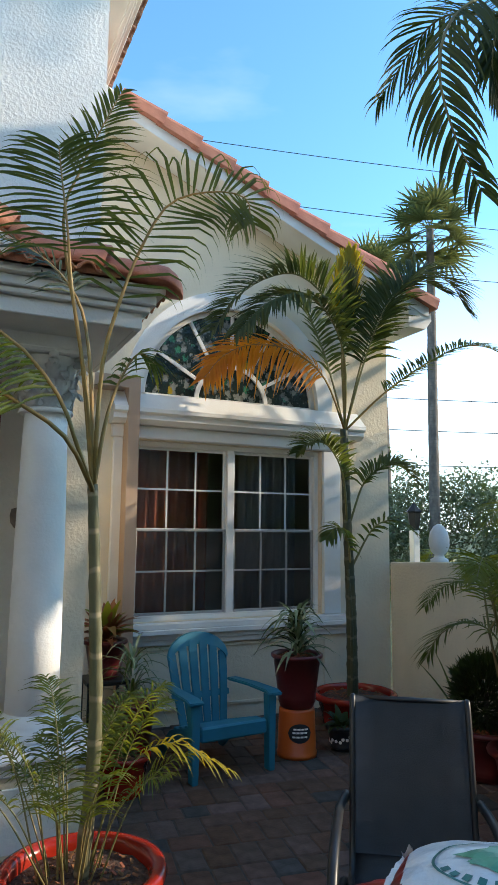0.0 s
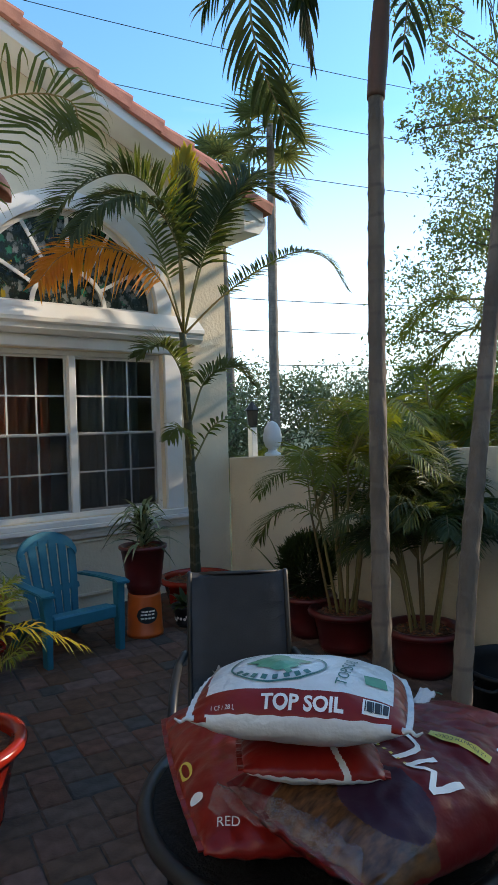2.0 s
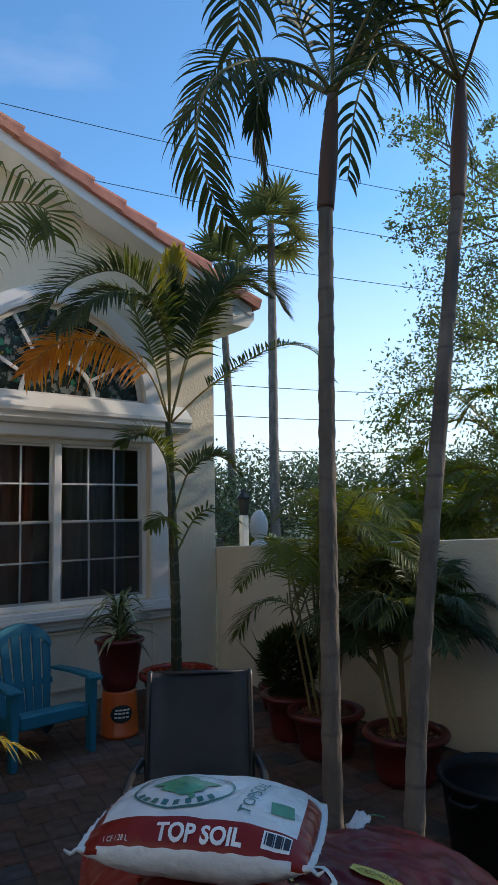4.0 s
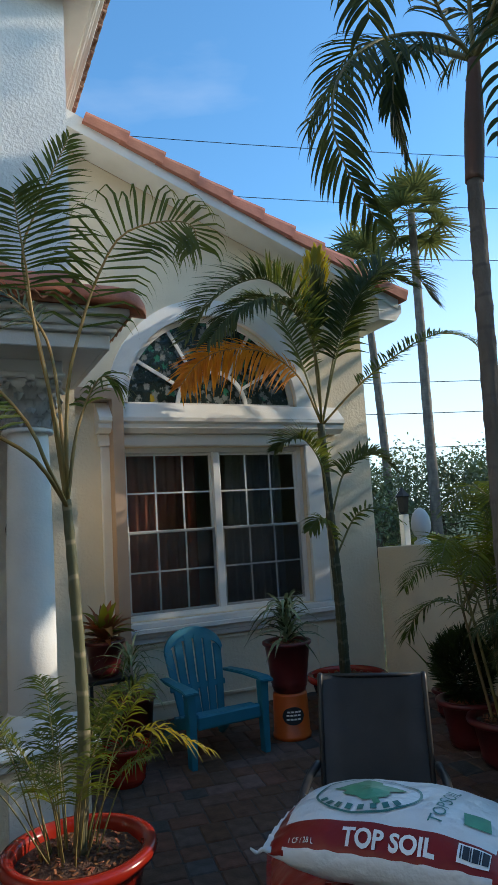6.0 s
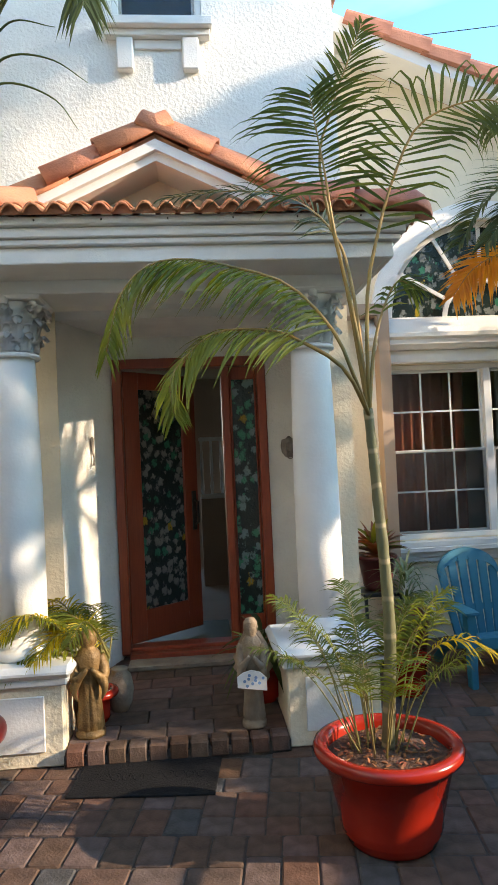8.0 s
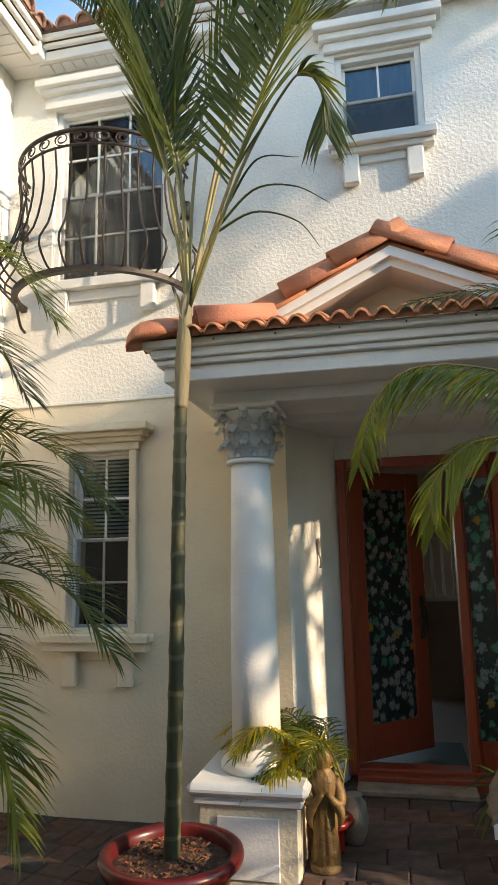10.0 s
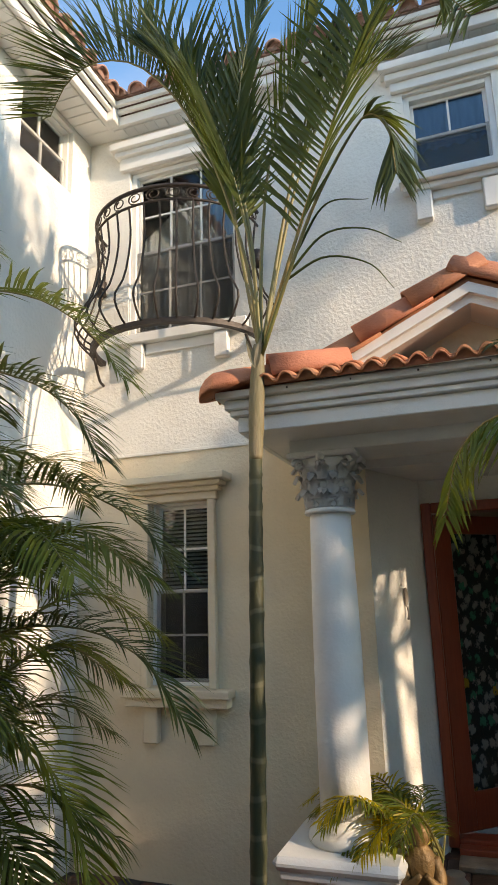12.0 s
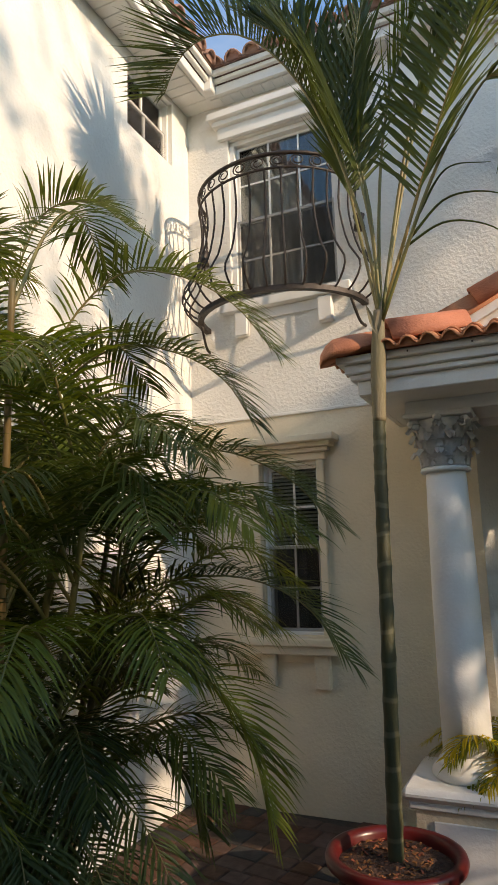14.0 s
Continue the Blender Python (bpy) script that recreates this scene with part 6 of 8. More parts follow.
wall_clump = areca((4.30, 4.66, 0.0), "yellow-caned areca palm in a dark red pot at the wall", 9, 2.4, 0.88, 26, (LEAF, LEAF_YOUNG, LEAF_YOUNG), 5, (0.24, 0.32, MAROON_POT), 0.11, (-2.8, 0.9), leaf=0.30, width=0.014, density=34, thin=0.008, low=0.7, rise=(0.7, 1.35))
for pts in ([(4.26, 4.72, 0.85), (4.24, 4.86, 1.22), (4.22, 5.10, 1.34), (4.20, 5.35, 1.28), (4.20, 5.55, 1.12)], [(4.24, 4.72, 0.75), (4.16, 4.82, 1.02), (4.08, 5.0, 1.08), (4.02, 5.2, 0.96), (4.0, 5.3, 0.80)]):
    frond(wall_clump, local(pts, (4.30, 4.66, 0.0)), n=34, leaf_len=0.30, width=0.014, mat=LEAF, droop=0.4, lift=14, bare=0.22, r=0.008)
areca((4.36, 3.98, 0.0), "dense dark areca palm with slim canes in a dark red pot", 8, 1.7, 0.62, 56, (LEAF_DARK, LEAF_DARK, LEAF_MID), 8, (0.24, 0.32, MAROON_POT), 0.11, leaf=0.24, width=0.014, density=34, thin=0.008, low=0.7, rise=(0.6, 1.4))
areca((-0.13, 5.46, PORCH_Z), "small bright areca palm in a clay pot on the porch", 7, 0.70, 0.62, 26, (LEAF_YOUNG, LEAF_YELLOW), 11, (0.10, 0.20, RED_POT), 0.06, leaf=0.22, width=0.013, density=24, thin=0.005, rise=(0.5, 1.25), heading=(1.9, 4.3))


def rosette_plant(name, at, label, n, length, width, mat, pot, seed, up=(0.5, 1.35), droop=0.5, second=None, category="plant", segs=5, stem=0.0):
    rng = random.Random(seed)
    plant = thing(name, at, label, category)
    r, h, pm = pot
    pot_parts(plant, r, r * 0.72, h, pm, 0.035, rim_out=0.012)
    for k in range(n):
        a = 2 * math.pi * k * 0.618 + rng.uniform(-0.2, 0.2)
        e = rng.uniform(*up)
        d = Vector((math.cos(a) * math.cos(e), math.sin(a) * math.cos(e), math.sin(e)))
        verts, faces = [], []
        p = Vector((0.02 * math.cos(a), 0.02 * math.sin(a), h - 0.03 + stem * rng.random()))
        blade(verts, faces, p, d, length * rng.uniform(0.7, 1.1), width * rng.uniform(0.8, 1.1), droop * rng.uniform(0.6, 1.3), Vector((0, 0, 1)), segs)
        sheet("leaf", verts, faces, second if second and k % 3 == 0 else mat, plant, smooth=True)
    return plant


bucket = thing("bucket", (3.36, 6.06, 0.0), "upturned orange plastic bucket with a dark badge", "bucket")
bm = bmesh.new()
lathe(bm, [(0.152, 0.0), (0.154, 0.03), (0.1475, 0.035), (0.138, 0.33), (0.132, 0.35)], 32)
part("body", bm, ORANGE, bucket, smooth=True)
bm = bmesh.new()
rows = []
for i in range(13):
    u = -1 + 2 * i / 12
    hw = 0.085 * math.sqrt(max(0.0, 1 - u * u))
    ang = -math.pi / 2 - 0.35 + u * 0.62
    rows.append([bm.verts.new(((0.1495 - 0.04 * (z - 0.1) + 0.003) * math.cos(ang), (0.1495 - 0.04 * (z - 0.1) + 0.003) * math.sin(ang), z)) for z in (0.19 - hw * 0.8, 0.19, 0.19 + hw * 0.8)])
for a, b in zip(rows, rows[1:]):
    for k in range(2):
        bm.faces.new((a[k], b[k], b[k + 1], a[k + 1]))
bmesh.ops.remove_doubles(bm, verts=bm.verts, dist=0.0005)
badge = part("badge", bm, INK_BLACK, bucket, "dark oval badge")
for z in (0.165, 0.195, 0.22):
    for i in range(4):
        ang = -math.pi / 2 - 0.35 + (i - 1.5) * 0.2 + (0.05 if z > 0.2 else 0)
        m = Matrix.Translation(((0.1535 - 0.04 * (z - 0.1)) * math.cos(ang), (0.1535 - 0.04 * (z - 0.1)) * math.sin(ang), z)) @ Matrix.Rotation(ang + math.pi / 2, 4, "Z")
        bm = bmesh.new()
        box(bm, -0.012, 0.012, -0.001, 0.001, -0.006, 0.006, m=m)
        part("bar", bm, INK_WHITE, badge)
rosette_plant("dracaena", (3.36, 6.06, 0.35), "striped dracaena in a tapered maroon pot on the orange bucket", 76, 0.44, 0.038, STRIPED, (0.185, 0.40, MAROON_POT), 21, droop=0.75, second=LEAF_DARK, stem=0.30)
spotted = rosette_plant("potted_plant", (3.74, 6.02, 0.0), "leafy plant in a small spotted black and white pot", 34, 0.24, 0.06, LEAF_DARK, (0.11, 0.19, INK_BLACK), 22, up=(0.2, 1.3))
for k in range(22):
    a, z = k * 2.4, 0.03 + 0.115 * ((k * 0.37) % 1.0)
    r = 0.0792 + 0.0308 * z / 0.19 + 0.003
    bm = bmesh.new()
    lathe(bm, [(0.001, 0.0), (0.013, 0.0), (0.012, 0.003), (0.001, 0.004)], 10, cap=False)
    bmesh.ops.transform(bm, matrix=Matrix.Translation((r * math.cos(a), r * math.sin(a), z)) @ Matrix.Rotation(a, 4, "Z") @ Matrix.Rotation(radians(90), 4, "Y"), verts=bm.verts)
    part("spot", bm, INK_WHITE, spotted)
rosette_plant("potted_plant", (1.95, 5.82, 0.0), "grassy plant in an orange-red pot near the porch column", 26, 0.30, 0.018, LEAF, (0.16, 0.26, RED_POT), 23)
stand = thing("plant_stand", (1.98, 6.55, 0.0), "dark square plant stand against the wall", "stand")
part("top", made_box(-0.16, 0.16, -0.16, 0.16, 0.55, 0.58, 0.006), BLACK_METAL, stand)
for x in (-0.14, 0.14):
    for y in (-0.14, 0.14):
        part("leg", made_box(x - 0.012, x + 0.012, y - 0.012, y + 0.012, 0, 0.55), BLACK_METAL, stand)
rosette_plant("bromeliad", (1.98, 6.55, 0.58), "red and green bromeliad in a brown pot on the plant stand", 58, 0.34, 0.07, BROM_LEAF, (0.15, 0.28, MAROON_POT), 24, up=(0.3, 1.35), droop=0.35, second=LEAF_YOUNG, stem=0.12)
rosette_plant("spider_plant", (2.10, 6.22, 0.0), "spider plant with arching leaves in an orange-red pot", 64, 0.44, 0.022, STRIPED, (0.17, 0.48, MAROON_POT), 25, second=LEAF, stem=0.35, droop=0.8)
rosette_plant("potted_plant", (0.93, 5.62, PORCH_Z), "dark leafy plant in a clay pot beside the column", 34, 0.42, 0.05, LEAF_DARK, (0.13, 0.24, RED_POT), 26, up=(0.1, 1.3), droop=0.7, stem=0.25, second=LEAF)
rosette_plant("young_palm", (4.72, 5.75, 0.0), "young palm with few upright leaves in a dark pot", 9, 0.75, 0.05, LEAF, (0.13, 0.22, MAROON_POT), 27, up=(1.0, 1.45), droop=0.2)


def bush(at, label, r, h, pot, mat, n, seed, leaf=0.05, name="bush", size=0.012):
    """A clipped shrub of many small needles round a rounded crown."""
    rng = random.Random(seed)
    b = thing(name, at, label, "shrub")
    pot_parts(b, pot[0], pot[0] * 0.75, pot[1], pot[2], 0.045)
    verts, faces = [], []
    for _ in range(n):
        d = Vector((rng.gauss(0, 1), rng.gauss(0, 1), rng.gauss(0, 1))).normalized()
        q = rng.uniform(0.55, 1.0) ** 0.6
        wob = 1 + 0.12 * noise.noise(d * 3.0)
        c = Vector((d.x * r * q * wob, d.y * r * q * wob, pot[1] + h * 0.5 + d.z * h * 0.5 * q * wob))
        blade(verts, faces, c, (d + Vector((0, 0, 0.7)) + 0.5 * Vector((rng.gauss(0, 1), rng.gauss(0, 1), 0))), leaf * rng.uniform(0.7, 1.3), size, 0.0, Vector((rng.gauss(0, 1), rng.gauss(0, 1), 1)), 3)
    sheet("foliage", verts, faces, mat, b)
    bm = bmesh.new()
    tube(bm, [(0, 0, pot[1] - 0.06), (0.01, 0, pot[1] + h * 0.5)], [0.02, 0.012], 8)
    part("stem", bm, BARK, b)
    return b


bush((4.34, 5.10, 0.0), "upright rosemary shrub in a dark red pot", 0.20, 0.46, (0.19, 0.34, MAROON_POT), LEAF_DARK, 2600, 31, 0.09)

# ---- furniture ----
def text_mesh(body, size, width=None, bold=0.0):
    cu = bpy.data.curves.new("lettering", "FONT")
    cu.body, cu.size, cu.align_x, cu.align_y, cu.offset = body, size, "CENTER", "CENTER", bold
    cu.resolution_u = 3
    ob = bpy.data.objects.new("lettering", cu)
    me = bpy.data.meshes.new_from_object(ob)
    bpy.data.objects.remove(ob)
    bpy.data.curves.remove(cu)
    if width:
        xs = [v.co.x for v in me.vertices]
        k = width / (max(xs) - min(xs))
        for v in me.vertices:
            v.co.x *= k
    return me


def board(bm, pts, w0, w1, thick, side=Vector((1, 0, 0))):
    """A flat slat along the points, from width w0 to w1."""
    pts = [Vector(p) for p in pts]
    rows = []
    for i, p in enumerate(pts):
        d = (pts[min(i + 1, len(pts) - 1)] - pts[max(i - 1, 0)]).normalized()
        n = side.cross(d).normalized()
        w = (w0 + (w1 - w0) * i / (len(pts) - 1)) / 2
        rows.append([bm.verts.new(p + side * s * w + n * t * thick / 2) for s, t in ((-1, -1), (1, -1), (1, 1), (-1, 1))])
    for a, b in zip(rows, rows[1:]):
        for k in range(4):
            bm.faces.new((a[k], a[(k + 1) % 4], b[(k + 1) % 4], b[k]))
    bm.faces.new(rows[0][::-1])
    bm.faces.new(rows[-1])
    es = [e for e in bm.edges]
    bmesh.ops.bevel(bm, geom=es, offset=min(0.006, thick * 0.3), segments=2, affect="EDGES")


chair = thing("adirondack_chair", (2.70, 6.10, 0.0), "teal plastic slat-backed garden chair below the window", "chair", turn=5)
chair.scale = (0.9, 0.9, 0.96)
for k in range(5):
    bm = bmesh.new()
    y = -0.30 + 0.105 * k
    z = 0.37 - 0.028 * k
    box(bm, -0.27, 0.27, y, y + 0.098, z - 0.02, z, 0.006)
    part("seat_slat", bm, TEAL, chair)
part("front_rail", made_box(-0.29, 0.29, -0.335, -0.30, 0.27, 0.372, 0.012), TEAL, chair)
for k in range(6):
    u = (k - 2.5) / 2.5
    bm = bmesh.new()
    top = 0.93 - 0.10 * u * u
    board(bm, [(0.215 * u * 0.85, 0.20, 0.24), (0.225 * u, 0.29, 0.55), (0.245 * u, 0.36, top - 0.06)], 0.068, 0.080, 0.02)
    part("back_slat", bm, TEAL, chair)
bm = bmesh.new()
n = 18
rows = []
for i in range(n + 1):
    a = math.pi * i / n
    for_r = []
    for r, zoff in ((1.0, 0.0), (0.66, 0.0)):
        x = -0.285 * math.cos(a) * (1 if r == 1.0 else 0.93)
        z = 0.74 + 0.19 * math.sin(a) * r - (0.0 if r == 1.0 else 0.03)
        y = 0.335 + (z - 0.74) * 0.28
        for_r.append((x, y, z))
    (x0, y0, z0), (x1, y1, z1) = for_r
    rows.append([bm.verts.new(v) for v in ((x0, y0 - 0.013, z0), (x1, y1 - 0.013, z1), (x1, y1 + 0.013, z1), (x0, y0 + 0.013, z0))])
for a, b in zip(rows, rows[1:]):
    for k in range(4):
        bm.faces.new((a[k], b[k], b[(k + 1) % 4], a[(k + 1) % 4]))
bm.faces.new(rows[0])
bm.faces.new(rows[-1][::-1])
part("back_arch", bm, TEAL, chair)
bm = bmesh.new()
board(bm, [(-0.27, 0.27, 0.46), (0.27, 0.27, 0.46)], 0.05, 0.05, 0.02, side=Vector((0, 0.3, 1)).normalized())
part("back_brace", bm, TEAL, chair)
for s in (-1, 1):
    bm = bmesh.new()
    board(bm, [(s * 0.345, -0.37, 0.545), (s * 0.35, -0.30, 0.56), (s * 0.34, 0.0, 0.56), (s * 0.31, 0.30, 0.55)], 0.13, 0.09, 0.024)
    part("arm", bm, TEAL, chair)
    bm = bmesh.new()
    board(bm, [(s * 0.335, -0.30, 0.0), (s * 0.335, -0.30, 0.30), (s * 0.34, -0.29, 0.548)], 0.05, 0.075, 0.085)
    part("front_leg", bm, TEAL, chair)
    bm = bmesh.new()
    board(bm, [(s * 0.29, 0.46, 0.0), (s * 0.29, 0.20, 0.20), (s * 0.29, -0.29, 0.33)], 0.03, 0.03, 0.085)
    part("side_rail", bm, TEAL, chair)

sling = thing("sling_chair", (2.43, 3.51, 0.0), "dark grey sling patio chair with a black metal frame", "chair", turn=-36)
sling.scale = (1.0, 1.0, 0.93)


def sling_panel(profile, hw, name):
    bm = bmesh.new()
    rows = []
    for y, z in profile:
        rows.append([bm.verts.new((hw * u, y + 0.022 * (1 - u * u), z - 0.008 * (1 - u * u))) for u in (-1, -0.6, -0.2, 0.2, 0.6, 1)])
    for a, b in zip(rows, rows[1:]):
        for k in range(5):
            bm.faces.new((a[k], a[k + 1], b[k + 1], b[k]))
    bmesh.ops.solidify(bm, geom=bm.faces[:], thickness=0.005)
    part(name, bm, SLING, sling, "grey mesh fabric", smooth=True)


prof = [tuple(v)[1:] for v in spline([(0, -0.26, 0.43), (0, -0.05, 0.40), (0, 0.12, 0.40), (0, 0.20, 0.52), (0, 0.27, 0.80), (0, 0.345, 1.03), (0, 0.375, 1.055)], 30)]
sling_panel(prof[:14], 0.235, "seat_fabric")
sling_panel(prof[13:], 0.235, "back_fabric")
for s in (-1, 1):
    bm = bmesh.new()
    tube(bm, [(s * 0.24, y, z - 0.004) for y, z in prof], 0.013, 8)
    part("side_tube", bm, BLACK_METAL, sling, smooth=True)
    bm = bmesh.new()
    tube(bm, spline([(s * 0.285, -0.55, 0.0), (s * 0.285, -0.50, 0.26), (s * 0.285, -0.44, 0.48), (s * 0.285, -0.36, 0.60), (s * 0.285, -0.22, 0.662), (s * 0.285, -0.03, 0.672), (s * 0.285, 0.12, 0.655), (s * 0.265, 0.25, 0.66)], 34), 0.019, 8)
    part("arm", bm, BLACK_METAL, sling, smooth=True)
    bm = bmesh.new()
    tube(bm, spline([(s * 0.275, 0.34, 0.0), (s * 0.27, 0.18, 0.32), (s * 0.275, -0.02, 0.40), (s * 0.285, -0.455, 0.41)], 16), 0.0135, 8)
    part("rear_leg", bm, BLACK_METAL, sling, smooth=True)
for y, z in ((-0.262, 0.40), (0.375, 1.045)):
    bm = bmesh.new()
    tube(bm, [(-0.26 if z < 1 else -0.235, y, z), (0.26 if z < 1 else 0.235, y, z)], 0.012, 8)
    part("cross_tube", bm, BLACK_METAL, sling, smooth=True)

TC = (1.87, 2.40)
table = thing("patio_table", (TC[0], TC[1], 0.0), "round dark metal patio table piled with garden bags", "table")
bm = bmesh.new()
lathe(bm, [(0.01, 0.728), (0.47, 0.728), (0.47, 0.738), (0.01, 0.738)], 48, cap=False)
part("tabletop", bm, RUBBER, table, "dark glass-like top")
bm = bmesh.new()
tube(bm, [(0.48 * math.cos(2 * math.pi * i / 48), 0.48 * math.sin(2 * math.pi * i / 48), 0.730) for i in range(49)], 0.022, 8, cap=False)
part("rim", bm, BLACK_METAL, table, smooth=True)
for k in range(4):
    a = math.pi / 4 + k * math.pi / 2 + 0.2
    c, s = math.cos(a), math.sin(a)
    bm = bmesh.new()
    tube(bm, spline([(0.44 * c, 0.44 * s, 0.72), (0.30 * c, 0.30 * s, 0.50), (0.24 * c, 0.24 * s, 0.32), (0.44 * c, 0.44 * s, 0.0)], 16), 0.014, 8)
    part("leg", bm, BLACK_METAL, table, smooth=True)
bm = bmesh.new()
tube(bm, [(0.25 * math.cos(2 * math.pi * i / 32), 0.25 * math.sin(2 * math.pi * i / 32), 0.34) for i in range(33)], 0.009, 6, cap=False)
part("brace_ring", bm, BLACK_METAL, table, smooth=True)


class Bag:
    """A filled film bag: a pillow of half length a, half width b and half height h."""

    def __init__(self, name, at, turn, a, b, h, label, mats, zone, tilt=(0, 0), seed=1, flat=0.55, wrinkle=0.006, ends=True, fine=1):
        self.a, self.b, self.h, self.seed, self.flat, self.wrinkle = a, b, h, seed, flat, wrinkle
        self.ob = new(name)
        self.ob.empty_display_size = 0.1
        self.ob.matrix_basis = pose(at[0], at[1], at[2], tilt[0], tilt[1], turn)
        tagged(self.ob, label, "bag")
        bm = bmesh.new()
        nu, nv = 120 * fine, 84 * fine
        grid = {}
        for sgn in (1, -1):
            for i in range(nu + 1):
                for j in range(nv + 1):
                    u, v = -1 + 2 * i / nu, -1 + 2 * j / nv
                    edge = abs(u) == 1 or abs(v) == 1
                    if edge and sgn == -1:
                        grid[sgn, i, j] = grid[1, i, j]
                    else:
                        grid[sgn, i, j] = bm.verts.new(self.surface(u, v, sgn))
        for sgn in (1, -1):
            for i in range(nu):
                for j in range(nv):
                    q = [grid[sgn, i, j], grid[sgn, i + 1, j], grid[sgn, i + 1, j + 1], grid[sgn, i, j + 1]]
                    f = bm.faces.new(q if sgn == 1 else q[::-1])
                    f.material_index = zone(-1 + 2 * (i + 0.5) / nu, -1 + 2 * (j + 0.5) / nv, sgn)
        self.film = part("film", bm, mats, self.ob, smooth=True)
        if ends:
            for s in (-1, 1):
                bm = bmesh.new()
                rows = []
                for j in range(25):
                    v = -1 + 2 * j / 24
                    p = self.surface(s * 0.995, v * 0.97, 1)
                    w = 0.0012 * math.sin(j * 2.1 + seed)
                    rows.append([bm.verts.new(p + Vector((s * d, 0, w * d / 0.02 + z))) for d, z in ((-0.004, -0.003), (0.011, -0.002), (0.011, 0.0005), (-0.004, 0.002))])
                for p, q in zip(rows, rows[1:]):
                    for k in range(4):
                        bm.faces.new((p[k], q[k], q[(k + 1) % 4], p[(k + 1) % 4]))
                bm.faces.new(rows[0])
                bm.faces.new(rows[-1][::-1])
                part("seam", bm, mats[0], self.ob)

    def surface(self, u, v, sgn):
        pinch = 1 - 0.10 * (abs(u) ** 3)
        x = self.a * u * (1 - 0.05 * v * v)
        y = self.b * v * pinch
        k = max(0.0, 1 - abs(u) ** 2.6) ** 0.55 * max(0.0, 1 - abs(v) ** 2.4) ** 0.55
        z = sgn * self.h * k * (1.0 if sgn > 0 else 0.85)
        wob = noise.noise(Vector((x * 9 + self.seed, y * 9, sgn * 2.0))) * 0.5 + noise.noise(Vector((x * 26, y * 26 + self.seed, sgn * 3.0))) * 0.25
        crease = math.sin(u * 30 + 4 * v + self.seed + 3 * noise.noise(Vector((u * 4, v, self.seed)))) * max(0, abs(v) - 0.76) * 1.0 + math.sin(v * 26 + 5 * noise.noise(Vector((v * 3, u, self.seed)))) * max(0, abs(u) - 0.8) * 1.6
        return Vector((x, y, z + self.wrinkle * (wob * 2.4 * k + crease)))

    def stick(self, me, u0, v0, turn, name, mat, parent=None, label="", lift=0.0022):
        """Lays a flat mesh, x and y in metres, on the upper film round (u0, v0)."""
        c, s = math.cos(radians(turn)), math.sin(radians(turn))
        bm = bmesh.new()
        bm.from_mesh(me)
        bmesh.ops.triangulate(bm, faces=bm.faces)
        for _ in range(2):
            long = [e for e in bm.edges if e.calc_length() > 0.02]
            if long:
                bmesh.ops.subdivide_edges(bm, edges=long, cuts=1)
                bmesh.ops.triangulate(bm, faces=bm.faces)
        for v in bm.verts:
            x, y = v.co.x * c - v.co.y * s, v.co.x * s + v.co.y * c
            u, w = max(-0.97, min(0.97, u0 + x / self.a)), max(-0.97, min(0.97, v0 + y / self.b))
            e = 0.02
            p = self.surface(u, w, 1)
            n = (self.surface(u + e, w, 1) - self.surface(u - e, w, 1)).cross(self.surface(u, w + e, 1) - self.surface(u, w - e, 1)).normalized()
            v.co = p + n * (lift + v.co.z)
        out = bpy.data.meshes.new(name)
        bm.to_mesh(out)
        bm.free()
        out.materials.append(mat)
        ob = new(name, out)
        ob.parent = parent or self.ob
        if label:
            tagged(ob, label)
        return ob


def flat_poly(pts):
    me = bpy.data.meshes.new("shape")
    me.from_pydata([(x, y, 0) for x, y in pts], [], [tuple(range(len(pts)))])
    return me


def flat_ring(rx, ry, w, n=48):
    me = bpy.data.meshes.new("ring")
    vs = [((rx - k * w) * math.cos(2 * math.pi * i / n), (ry - k * w) * math.sin(2 * math.pi * i / n), 0) for k in (0, 1) for i in range(n)]
    me.from_pydata(vs, [], [(i, (i + 1) % n, n + (i + 1) % n, n + i) for i in range(n)])
    return me


# red mulch bags on the table, then two top soil bags
ax = -47.0


def mulch_zone(u, v, s):
    if s < 0 or v > 0.55 - 0.2 * u:
        return 0
    return 2 if u > -0.28 + 0.06 * math.sin(5 * v) else 0


def big_mulch_zone(u, v, s):
    if s > 0 and ((u + 0.62) / 0.19) ** 2 + ((v + 0.46) / 0.44) ** 2 < 1:
        return 2
    return 1 if s > 0 and u < -0.58 + 0.05 * math.sin(7 * v) and v < 0.35 else 0


m1 = Bag("mulch_bag", (1.732, 2.43, 0.852), -24, 0.27, 0.36, 0.10, "orange-red mulch bag lying on the round table", [BAG_RED, BAG_DARK_RED, BAG_PICTURE], mulch_zone, seed=3, wrinkle=0.010, fine=2)
m1.stick(text_mesh("RED", 0.034, 0.046), -0.76, -0.84, -16, "lettering", INK_WHITE, label="white lettering")
m1.stick(flat_poly([(0.014 * math.cos(t * 0.5), 0.020 * math.sin(t * 0.5)) for t in range(12)]), -0.92, -0.54, 5, "emblem", INK_WHITE)
m1.stick(flat_ring(0.014, 0.036, 0.007), -0.93, -0.18, 5, "swirl", INK_YELLOW)
m2 = Bag("mulch_bag", (1.87, 2.10, 0.888), 0, 0.41, 0.235, 0.112, "big dark red mulch bag drooping over the table edge", [BAG_DARK_RED, BAG_PICTURE, BAG_PURPLE], big_mulch_zone, tilt=(3, 4), seed=9, wrinkle=0.012, fine=2)
